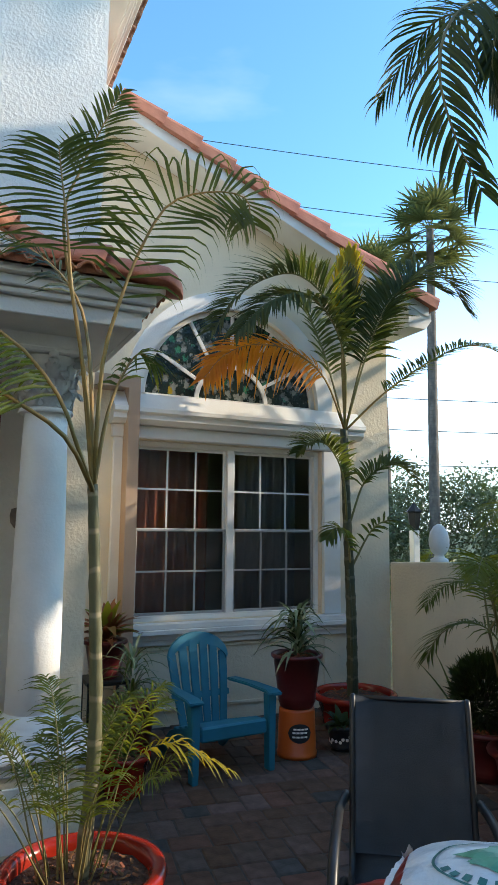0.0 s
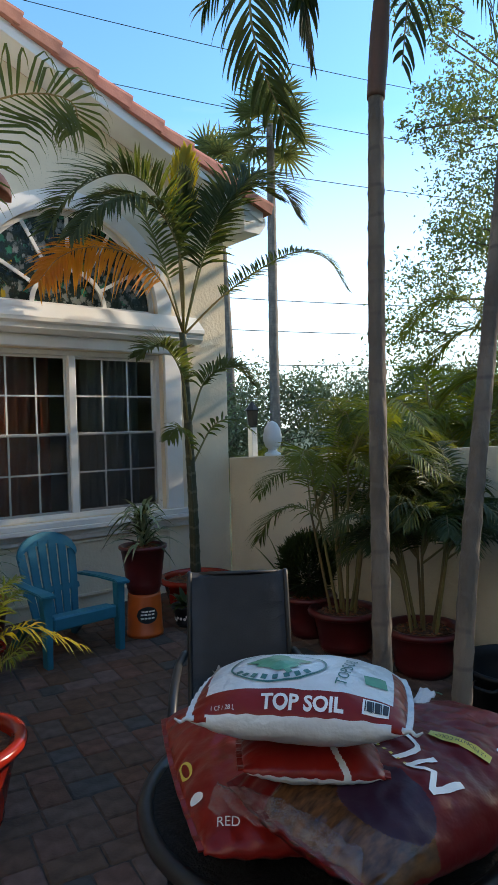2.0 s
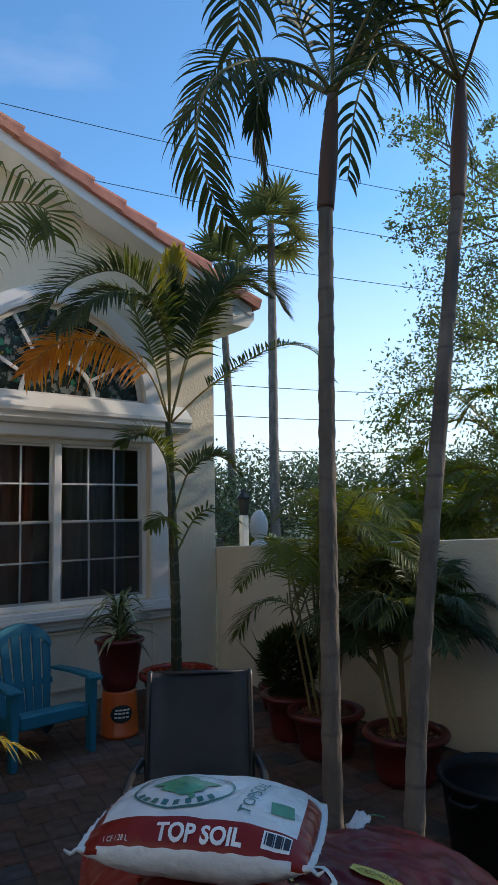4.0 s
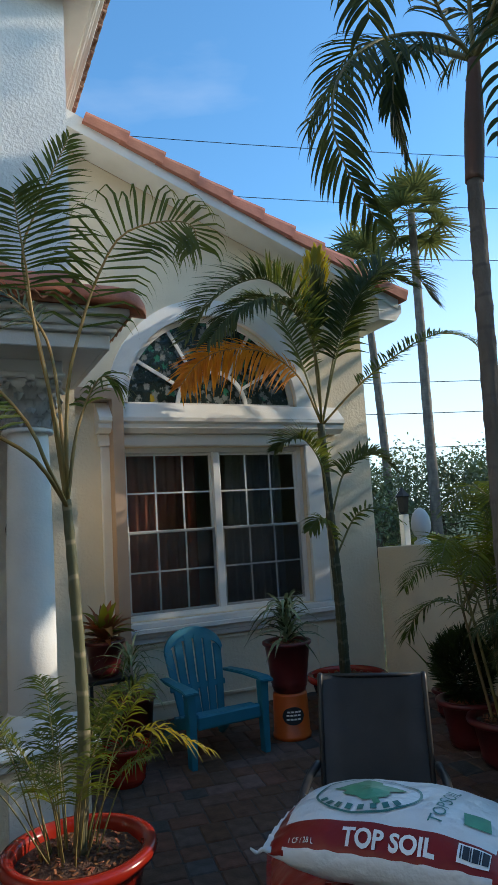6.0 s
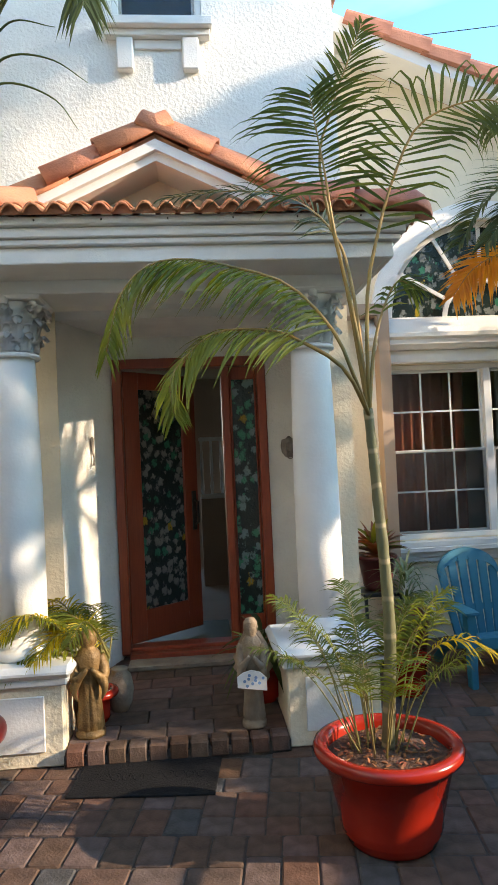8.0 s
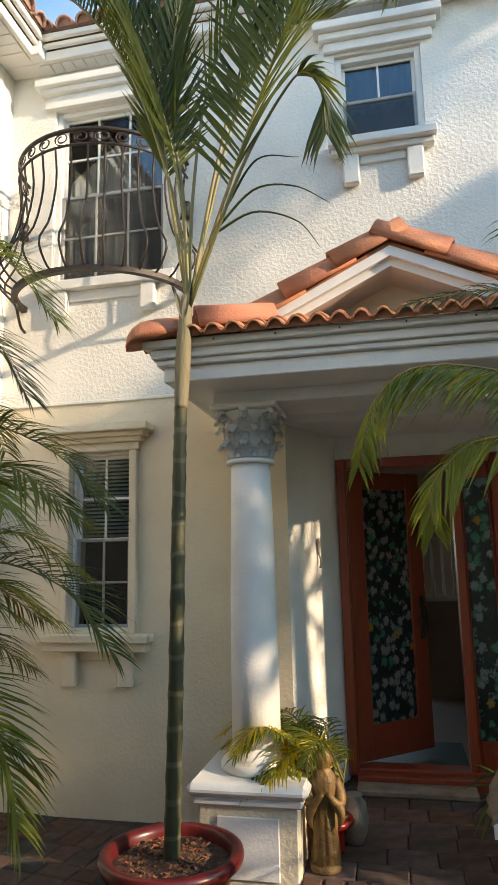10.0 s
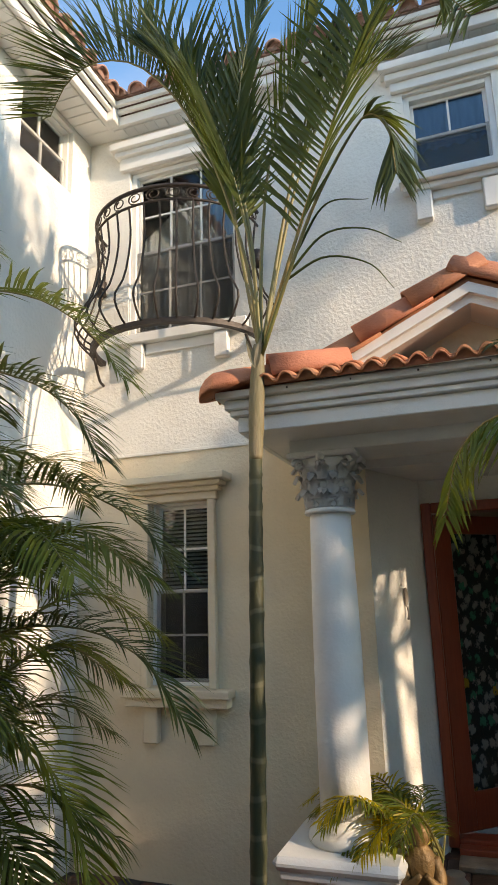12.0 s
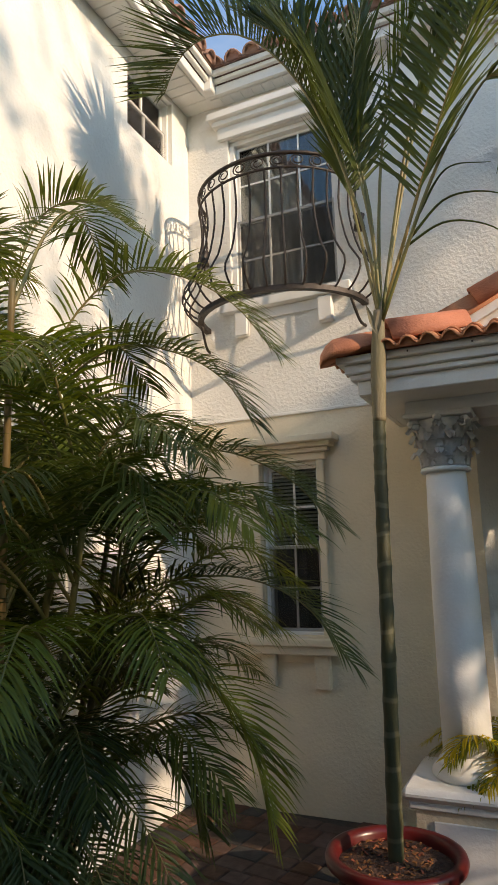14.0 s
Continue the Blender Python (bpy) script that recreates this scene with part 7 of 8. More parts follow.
m2.stick(text_mesh("MULCH", 0.125, 0.46, 0.0), -0.21, 0.26, 80, "lettering", INK_WHITE, label="white lettering")
m2.stick(flat_poly([(-0.068, -0.012), (0.068, -0.012), (0.068, 0.012), (-0.068, 0.012)]), 0.045, -0.36, 110, "label", INK_YELLOW, label="yellow strip", lift=0.0045)
m2.stick(text_mesh("12 MONTH COLOR", 0.014, 0.115), 0.045, -0.36, 110, "lettering", INK_BLACK, lift=0.006)
m2.stick(flat_poly([(0.017 * math.cos(t * 0.5), 0.014 * math.sin(t * 0.5)) for t in range(12)]), 0.257, -0.60, 0, "emblem", INK_WHITE)
m2.stick(flat_poly([(-0.003, -0.008), (0.003, -0.008), (0.003, 0.008), (-0.003, 0.008)]), 0.257, -0.60, 40, "bar", INK_DARK, lift=0.0036)
for k in range(6):
    m2.stick(flat_poly([(-0.004, -0.004), (0.004, -0.004), (0.004, 0.003), (-0.004, 0.003)]), -0.37 + 0.008 * k, -0.30 + 0.09 * k, 80, "bar", INK_YELLOW)
bm = bmesh.new()
bmesh.ops.create_grid(bm, x_segments=8, y_segments=6, size=0.5)
for v in bm.verts:
    x, y = v.co.x, v.co.y
    v.co = Vector((0.20 + 0.050 * x + 0.012 * y, 0.148 + 0.05 * y, 0.080 + 0.028 * (x + 0.5) + 0.016 * noise.noise(Vector((x * 4, y * 5, 2)))))
bmesh.ops.solidify(bm, geom=bm.faces[:], thickness=0.0015)
part("end_flap", bm, BAG_WHITE, m2.ob, "crumpled white bag end", smooth=True)
bm = bmesh.new()
tube(bm, spline([(0.19, 0.15, 0.088), (0.25, 0.17, 0.085), (0.31, 0.19, 0.07), (0.36, 0.20, 0.05)], 14), 0.002, 5)
part("tie_string", bm, INK_GREEN, m2.ob, "green string", smooth=True)


def soil_zone(u, v, s):
    if s < 0:
        return 0
    if -0.955 < v < -0.66:
        return 1
    return 1 if (u > 0.86 and v < 0.5) or u < -0.90 - 0.06 * v else 0


s2 = Bag("soil_bag", (1.628, 2.208, 0.998), ax + 8, 0.15, 0.155, 0.048, "white and red top soil bag squashed under another", [BAG_RED, BAG_WHITE], lambda u, v, s: 1 if s < 0 or 0.10 < u - 0.3 * v * v < 0.2 else 0, tilt=(-4, 4), seed=5)
s1 = Bag("soil_bag", (1.604, 2.197, 1.115), ax - 2, 0.222, 0.165, 0.078, "plump white top soil bag with a red band", [BAG_WHITE, BAG_RED], soil_zone, tilt=(-2, 0), seed=12)
s1.stick(text_mesh("TOP SOIL", 0.036, 0.168, 0.0012), 0.06, -0.84, 0, "lettering", INK_WHITE, label="white lettering")
s1.stick(text_mesh("1 CF / 28 L", 0.011, 0.05), -0.68, -0.90, 0, "lettering", INK_WHITE)
s1.stick(text_mesh("TOPSOIL", 0.034, 0.14), 0.44, -0.12, 82, "lettering", INK_DARK)
s1.stick(flat_ring(0.104, 0.078, 0.005), -0.22, -0.10, 0, "emblem_ring", INK_DARK, label="dark green oval ring")
tree_pts = [((0.055 + 0.012 * math.sin(5 * t) + 0.007 * math.sin(11 * t)) * math.cos(t) * 1.05, (0.04 + 0.008 * math.sin(4 * t + 1)) * math.sin(t)) for t in [i * 2 * math.pi / 40 for i in range(40)]]
s1.stick(flat_poly(tree_pts), -0.22, -0.06, 0, "emblem_tree", INK_GREEN, label="green tree crown shape")
s1.stick(flat_poly([(-0.006, -0.03), (0.007, -0.03), (0.006, 0.02), (-0.005, 0.02)]), -0.15, -0.26, 30, "emblem_trunk", INK_GREEN)
for k in range(8):
    t = -2.6 + k * 0.26
    s1.stick(flat_poly([(-0.006, -0.007), (0.006, -0.007), (0.006, 0.007), (-0.006, 0.007)]), -0.22 + 0.088 / 0.212 * math.cos(t), -0.10 + 0.062 / 0.165 * math.sin(t), math.degrees(t) + 90, "bar", INK_DARK)
s1.stick(flat_poly([(-0.026, -0.014), (0.026, -0.014), (0.026, 0.018), (-0.026, 0.018)]), 0.72, -0.82, 0, "barcode_label", INK_WHITE)
for k in range(9):
    w = 0.0012 + 0.001 * (k % 3)
    s1.stick(flat_poly([(-w, -0.009), (w, -0.009), (w, 0.014), (-w, 0.014)]), 0.72 + (k - 4) * 0.005 / 0.212, -0.82, 0, "bar", INK_BLACK, lift=0.0036)
s1.stick(flat_poly([(-0.022, -0.02), (0.022, -0.02), (0.022, 0.02), (-0.022, 0.02)]), 0.70, -0.30, 8, "leaf_label", INK_GREEN)
for s in (-1, 1):
    bm = bmesh.new()
    pts = spline([(s * 0.206, -0.142, 0.0), (s * 0.219, -0.148, 0.004), (s * 0.229, -0.150, -0.003), (s * 0.240, -0.156, 0.006)], 10)
    tube(bm, pts, [0.008, 0.006, 0.005, 0.004, 0.0035, 0.004, 0.003, 0.004, 0.003, 0.0025, 0.002], 7)
    part("twisted_corner", bm, BAG_WHITE, s1.ob, smooth=True)
bm = bmesh.new()
rows = []
for i in range(13):
    u = i / 12
    rows.append([bm.verts.new((-0.203 - 0.01 * math.sin(3 * w + 2 * u) - 0.018 * w, 0.09 + 0.04 * u, 0.004 + 0.018 * w + 0.006 * math.sin(9 * u + w * 3))) for w in (0, 0.5, 1.0)])
for a, b in zip(rows, rows[1:]):
    for k in range(2):
        bm.faces.new((a[k], b[k], b[k + 1], a[k + 1]))
bmesh.ops.solidify(bm, geom=bm.faces[:], thickness=0.002)
part("end_flap", bm, BAG_WHITE, s1.ob, smooth=True)

# crumpled clear film over the mulch
FILM_A, FILM_B = Vector((1.445, 2.315, 0.905)), Vector((1.475, 1.915, 0.935))
FILM = film_material("clear_film")
bm = bmesh.new()
rows = []
for i in range(40):
    u = i / 39
    c = FILM_A.lerp(FILM_B, u) + Vector((0, 0, 0.03 * math.sin(math.pi * u)))
    rows.append([])
    for j in range(12):
        w = j / 11 - 0.5
        z = 0.003 * math.sin(23 * u + 9 * w) + 0.004 * math.sin(47 * u - 14 * w) + 0.008 * noise.noise(Vector((u * 13, w * 5, 0))) + 0.022 * (1 - 4 * w * w)
        rows[-1].append(bm.verts.new(c + Vector((0.075 * w, 0.06 * w, z))))
for a, b in zip(rows, rows[1:]):
    for k in range(11):
        bm.faces.new((a[k], b[k], b[k + 1], a[k + 1]))
film = tagged(part("plastic_wrap", bm, FILM, smooth=True), "crumpled strip of clear plastic on the mulch bags", "plastic")

# black tub and a tool at the garden wall
tub = thing("plastic_tub", (3.96, 3.06, 0.0), "large black plastic nursery tub on the pavers", "tub")
bm = bmesh.new()
lathe(bm, [(0.24, 0.0), (0.25, 0.02), (0.285, 0.36), (0.305, 0.365), (0.312, 0.385), (0.305, 0.40), (0.285, 0.395), (0.275, 0.34), (0.24, 0.10), (0.01, 0.09)], 40, cap=False)
part("body", bm, BLACK_PLASTIC, tub, smooth=True)
for s in (-1, 1):
    bm = bmesh.new()
    tube(bm, spline([(s * 0.29, -0.07, 0.35), (s * 0.34, -0.05, 0.34), (s * 0.34, 0.05, 0.34), (s * 0.29, 0.07, 0.35)], 10), 0.011, 6)
    part("handle", bm, BLACK_PLASTIC, tub, smooth=True)
tool = thing("garden_tool", (5.0, 3.56, 0.0), "long brown wooden tool handle leaning on the garden wall", "tool")
bm = bmesh.new()
tube(bm, [(-0.06, 0, 0.0), (-0.02, 0.01, 0.7), (0.055, 0.02, 1.44)], [0.017, 0.016, 0.018], 10)
part("handle", bm, BARK, tool, smooth=True)
bm = bmesh.new()
lathe(bm, [(0.0175, 0.55), (0.0185, 0.555), (0.0185, 0.63), (0.0175, 0.635)], 10, (-0.027, 0.008))
part("sticker", bm, INK_WHITE, tool, "worn white sticker")
finial = thing("wall_finial", (SIDE_X + 0.1, 6.50, 1.395), "white egg-shaped plaster finial on the garden wall", "finial")
bm = bmesh.new()
lathe(bm, [(0.085, 0.0), (0.085, 0.03), (0.05, 0.05), (0.045, 0.075), (0.075, 0.10), (0.098, 0.16), (0.10, 0.22), (0.085, 0.29), (0.05, 0.345), (0.012, 0.37)], 24)
for v in bm.verts:
    if v.co.z > 0.1:
        v.co.x *= 1 + 0.03 * math.sin(v.co.z * 90 + 4 * math.atan2(v.co.y, v.co.x))
part("egg", bm, PLASTER, finial, smooth=True)

# ---- porch things ----
bm = bmesh.new()
box(bm, -0.252, 1.022, 5.045, DOOR_Y - 0.003, -0.05, PORCH_Z - 0.035)
step = tagged(part("porch_step", bm, SAND), "low brick-edged porch platform", "step", kind="structure")
bm = bmesh.new()
box(bm, -0.052, 0.052, -0.055, 0.055, -0.062, 0.035, 0.010)
brick_me = mesh_of(bm, "brick", PAVER, False)
for k in range(11):
    put("brick", brick_me, step, pose(-0.192 + 0.1155 * k, 5.093, PORCH_Z - 0.035 + RNG.uniform(-0.002, 0.002), 0, 0, RNG.uniform(-1, 1)))
tile_rows = 0
y = 5.152
porch_tiles = {}
while y < DOOR_Y - 0.10:
    d = 0.21
    x = -0.395 if y > 5.64 else -0.25
    end = 1.425 if y > 5.64 else 1.02
    if y > 5.99:
        x, end = RX0 + 0.006, RX1 - 0.006
    first = True
    while x < end - 0.03:
        w = 0.28 if not (first and tile_rows % 2) else 0.16
        first = False
        w = min(w, end - x)
        key = round(w, 3)
        if key not in porch_tiles:
            bm = bmesh.new()
            box(bm, -w / 2 + 0.003, w / 2 - 0.003, -d / 2 + 0.003, d / 2 - 0.003, -0.03, 0.034, 0.007)
            porch_tiles[key] = mesh_of(bm, "paver", PAVER, False)
        if not (abs(x + w / 2 - 1.30) < 0.27 and y < 5.65) and not (abs(x + w / 2 + 0.525) < 0.27 and y < 5.65):
            put("paver", porch_tiles[key], step, pose(x + w / 2, y + d / 2, PORCH_Z - 0.034 + RNG.uniform(-0.0015, 0.0015)))
        x += w
    y += d
    tile_rows += 1
part("side_fill", made_box(-0.397, -0.255, 5.64, DOOR_Y - 0.004, -0.05, PORCH_Z - 0.036), SAND, step)
part("side_fill", made_box(1.025, 1.427, 5.64, DOOR_Y - 0.004, -0.05, PORCH_Z - 0.036), SAND, step)
tagged(part("door_step", made_box(-0.03, 0.80, DOOR_Y - 0.34, DOOR_Y - 0.15, PORCH_Z, PORCH_Z + 0.045, 0.01), STONE), "tan coir strip before the front door", "doormat")

mat = thing("doormat", (0.222, 4.862, 0.0), "black rubber doormat with raised scrollwork before the step", "doormat", turn=-7)
part("mat_body", made_box(-0.38, 0.38, -0.21, 0.21, 0.001, 0.012, 0.003), RUBBER, mat)
for s in (-1, 1):
    for k in range(5):
        bm = bmesh.new()
        pts = [(s * (0.05 + 0.06 * k) + 0.03 * math.cos(t) * (1 - t / 14), s * 0.01 + 0.05 * math.sin(t) * (1 - t / 14), 0.0115) for t in [i * 0.45 for i in range(18)]]
        tube(bm, pts, 0.003, 5)
        part("scroll", bm, RUBBER, mat, smooth=True)


def statue(name, at, label, mat, h, turn, wings, slim=1.0):
    """A robed figure as one plain shape: pleated robe, bent sleeves, hooded head and a round plinth."""
    bm = bmesh.new()
    prof = [(0.165, 0.0), (0.172, 0.02), (0.168, 0.055), (0.135, 0.065), (0.150, 0.08), (0.145, 0.16), (0.128, 0.30), (0.125, 0.42), (0.118, 0.50), (0.130, 0.58), (0.145, 0.68), (0.148, 0.74), (0.125, 0.79), (0.068, 0.825), (0.058, 0.84),
            (0.076, 0.87), (0.084, 0.91), (0.078, 0.955), (0.052, 0.99), (0.006, 1.0)]
    lathe(bm, [(r * h * (0.82 if z < 0.8 else 1.0), z * h) for r, z in prof], 48, squash=0.85)
    for v in bm.verts:
        a = math.atan2(v.co.y, v.co.x)
        z = v.co.z / h
        if 0.07 < z < 0.56:
            k = 1 + (0.075 * math.sin(9 * a + 3 * z) + 0.045 * math.sin(17 * a + 1)) * (1 - 0.5 * z)
            v.co.x *= k
            v.co.y *= k
        if z > 0.84:
            v.co.y -= 0.022 * h
            if v.co.y < -0.05 * h:
                v.co.y += 0.018 * h * max(0, 1 - abs(z - 0.905) * 22)
        v.co += 0.006 * h * noise.noise_vector(v.co * 40 / h * 0.6)
    for s in (-1, 1):
        pts = spline([(s * 0.105 * h, 0.0, 0.745 * h), (s * 0.138 * h, -0.03 * h, 0.62 * h), (s * 0.112 * h, -0.09 * h, 0.56 * h), (s * 0.02 * h, -0.135 * h, 0.66 * h)], 14)
        tube(bm, pts, [h * q for q in (0.046, 0.048, 0.050, 0.052, 0.054, 0.055, 0.056, 0.054, 0.050, 0.046, 0.042, 0.036, 0.030, 0.026, 0.02)], 10)
        tube(bm, spline([(s * 0.112 * h, -0.08 * h, 0.56 * h), (s * 0.14 * h, -0.10 * h, 0.46 * h), (s * 0.11 * h, -0.10 * h, 0.36 * h)], 8), [h * q for q in (0.05, 0.048, 0.044, 0.038, 0.032, 0.026, 0.02, 0.014, 0.006)], 8)
        if wings:
            rows = []
            for i in range(13):
                u = i / 12
                reach = 0.19 * math.sin(math.pi * (0.10 + 0.80 * u)) * (1 + 0.10 * math.sin(u * 34))
                rows.append([bm.verts.new((s * h * (0.03 + w * reach), h * (0.10 + 0.03 * w) + d, h * (0.26 + 0.58 * u))) for w, d in ((0, 0), (0.5, -0.012 * h), (1, 0.0), (1, 0.03 * h), (0, 0.03 * h))])
            for p, q in zip(rows, rows[1:]):
                for k in range(5):
                    bm.faces.new((p[k], q[k], q[(k + 1) % 5], p[(k + 1) % 5]))
    bmesh.ops.scale(bm, vec=(slim, slim, 1.0), verts=bm.verts)
    ob = part(name, bm, mat, smooth=True)
    ob.matrix_basis = pose(at[0], at[1], at[2], 0, 0, turn)
    return tagged(ob, label, "statue")


statue("monk_statue", (-0.13, 5.24, PORCH_Z), "weathered gilt garden statue of a robed monk on the step", GILT, 0.62, 10, False)
statue("angel_statue", (0.83, 5.20, PORCH_Z), "weathered tan stone angel statue with folded wings on the step", STONE, 0.64, -8, True, 0.80)
plaque = thing("welcome_plaque", (0.818, 5.092, PORCH_Z + 0.26), "white ceramic plaque with blue flowers hung on the angel statue", "plaque", turn=-6)
bm = bmesh.new()
prism(bm, [(-0.085, 0.0), (0.085, -0.02), (0.085, 0.05), (0.05, 0.085), (0.0, 0.098), (-0.05, 0.085), (-0.085, 0.06)], -0.006, 0.006)
part("tile", bm, INK_WHITE, plaque)
for k in range(9):
    a = k * 2.4
    q = 0.02 + 0.006 * k
    bm = bmesh.new()
    lathe(bm, [(0.001, 0), (0.009, 0.0), (0.009, 0.002), (0.001, 0.002)], 8, cap=False)
    bmesh.ops.transform(bm, matrix=Matrix.Translation((q * math.cos(a), -0.0065, 0.04 + 0.55 * q * math.sin(a))) @ Matrix.Rotation(radians(90), 4, "X"), verts=bm.verts)
    part("flower", bm, BLUE_CURTAIN, plaque)
urn = thing("clay_jar", (0.0, 5.62, PORCH_Z), "small tan clay jar behind the monk statue", "jar")
bm = bmesh.new()
lathe(bm, [(0.05, 0.0), (0.075, 0.05), (0.09, 0.14), (0.075, 0.22), (0.05, 0.25), (0.058, 0.265), (0.05, 0.27)], 20)
part("body", bm, STONE, urn, smooth=True)

# ---- beyond the garden wall ----
LIT = (((0.1, 3.85, 0.0), 0.5), ((0.55, 3.9, 0.0), 0.4), ((1.43, 5.3, 0.85), 0.28), ((-0.36, 6.10, 0.65), 0.05), ((-0.29, 6.28, 0.92), 0.07), ((-0.33, 6.18, 1.2), 0.06), ((-0.26, 6.36, 1.35), 0.06), ((-0.31, 6.22, 1.58), 0.05), ((-0.32, 6.20, 0.35), 0.06), ((-0.37, 6.06, 0.95), 0.05), ((-0.25, 6.38, 0.6), 0.05), ((4.4, 4.8, 1.7), 0.3), ((-0.2, 5.24, 0.82), 0.2), ((0.4, 5.03, 0.1), 0.4), ((0.0, 4.8, 3.15), 0.4), ((1.3, 4.1, 0.4), 0.35), ((3.2, 7.0, 2.7), 0.22),
       ((-1.0, 4.8, 3.1), 0.5), ((-1.95, 6.0, 3.42), 0.14), ((-0.85, 6.0, 3.78), 0.14), ((-0.40, 6.0, 3.98), 0.17), ((0.0, 6.0, 4.2), 0.14), ((0.33, 6.0, 4.42), 0.13), ((1.6, 6.0, 4.95), 0.24), ((-2.69, 4.1, 5.3), 0.4), ((-2.69, 3.2, 4.7), 0.45), ((-2.69, 5.3, 3.5), 0.3), ((-2.69, 5.6, 3.0), 0.28), ((-2.69, 2.4, 5.2), 0.5), ((3.2, 6.33, 3.22), 0.2), ((4.14, 6.46, 4.1), 0.3), ((0.2, 5.2, 0.2), 0.35))


def in_the_light(p, r):
    """Whether a clump at p would close one of the gaps that the low sun shines through."""
    for q, rad in LIT:
        q = Vector(q)
        d = Vector(p) - q
        along = d.dot(SUN_TO)
        if (d - SUN_TO * along).length < rad * 0.7 + r * 1.25:
            return True
    return False


def leafy(name, at, label, blobs, trunk_pts, r0, mat, leaves, size, seed, category="tree", group="", twig=None):
    """A tree: tapered trunk, limbs to each clump and a crown of small leaves gathered in ragged clumps."""
    rng = random.Random(seed)
    tree = thing(name, at, label, category, group)
    bm = bmesh.new()
    line = spline(trunk_pts, 14)
    tube(bm, line, [r0 * (1 - 0.6 * i / 14) for i in range(15)], 10)
    part("trunk", bm, BARK, tree, smooth=True)
    for c, r in blobs:
        c = Vector(c)
        o = line[rng.randrange(8, 15)]
        if any(in_the_light(Vector(at) + o.lerp(c, k / 6), 0.1) for k in range(7)):
            o = c.lerp(o, 0.10)
        bm = bmesh.new()
        mid = o.lerp(c, 0.5) + Vector((rng.uniform(-0.2, 0.2), rng.uniform(-0.2, 0.2), 0.15)) * r
        tube(bm, spline([o, mid, c], 8), [min(r0 * 0.13, 0.012 + 0.012 * (c - o).length) * (1 - 0.09 * i) for i in range(9)], 6)
        part("limb", bm, BARK, tree, smooth=True)
    total = sum(r ** 2 for c, r in blobs)
    verts, faces = [], []
    for c, r in blobs:
        c = Vector(c)
        count = int(leaves * r ** 2 / total)
        twigs = []
        for _ in range(max(4, count // 22)):
            d = Vector((rng.gauss(0, 1), rng.gauss(0, 1), rng.gauss(0, 0.8)))
            d = d.normalized() * (rng.random() ** 0.45) * r
            twigs.append((c + d, d.normalized()))
        for _ in range(count):
            t, d = twigs[rng.randrange(len(twigs))]
            p = t + Vector((rng.gauss(0, 1), rng.gauss(0, 1), rng.gauss(0, 1))) * (0.16 * r)
            n = Vector((rng.gauss(0, 1), rng.gauss(0, 1), rng.gauss(0.5, 1))).normalized()
            w = n.orthogonal().normalized()
            w = Matrix.Rotation(rng.uniform(0, 6.28), 3, n) @ w
            h = n.cross(w)
            L, W = size * rng.uniform(0.7, 1.3), size * rng.uniform(0.35, 0.6)
            k = len(verts)
            verts.extend((p - w * L * 0.5, p + h * W * 0.5, p + w * L * 0.5, p - h * W * 0.5))
            faces.append((k, k + 1, k + 2, k + 3))
    sheet("crown", verts, faces, mat, tree)
    return tree


rng = random.Random(4)


def clumps(at, n, xr, yr, zr, rr):
    out = []
    while len(out) < n:
        c = (rng.uniform(*xr), rng.uniform(*yr), rng.uniform(*zr))
        r = rng.uniform(*rr)
        if not in_the_light(Vector(at) + Vector(c), r):
            out.append((c, r))
    return out


OAK = (10.6, 3.6, -0.05)


def screen(xs, ys, zs, r, share=1.0):
    """Small clumps added to the oak, each set on the sun's line to shade a chosen patch."""
    out = []
    for x in xs:
        for y in ys:
            for z in zs:
                p = Vector((x, y, z)) + Vector((rng.uniform(-0.1, 0.1), 0, rng.uniform(-0.1, 0.1)))
                p += SUN_TO * ((OAK[0] + rng.uniform(-1.6, 1.6) - p.x) / SUN_TO.x)
                k = rng.uniform(*r)
                if rng.random() < share and not in_the_light(p, k):
                    out.append((tuple(p - Vector(OAK)), k))
    return out


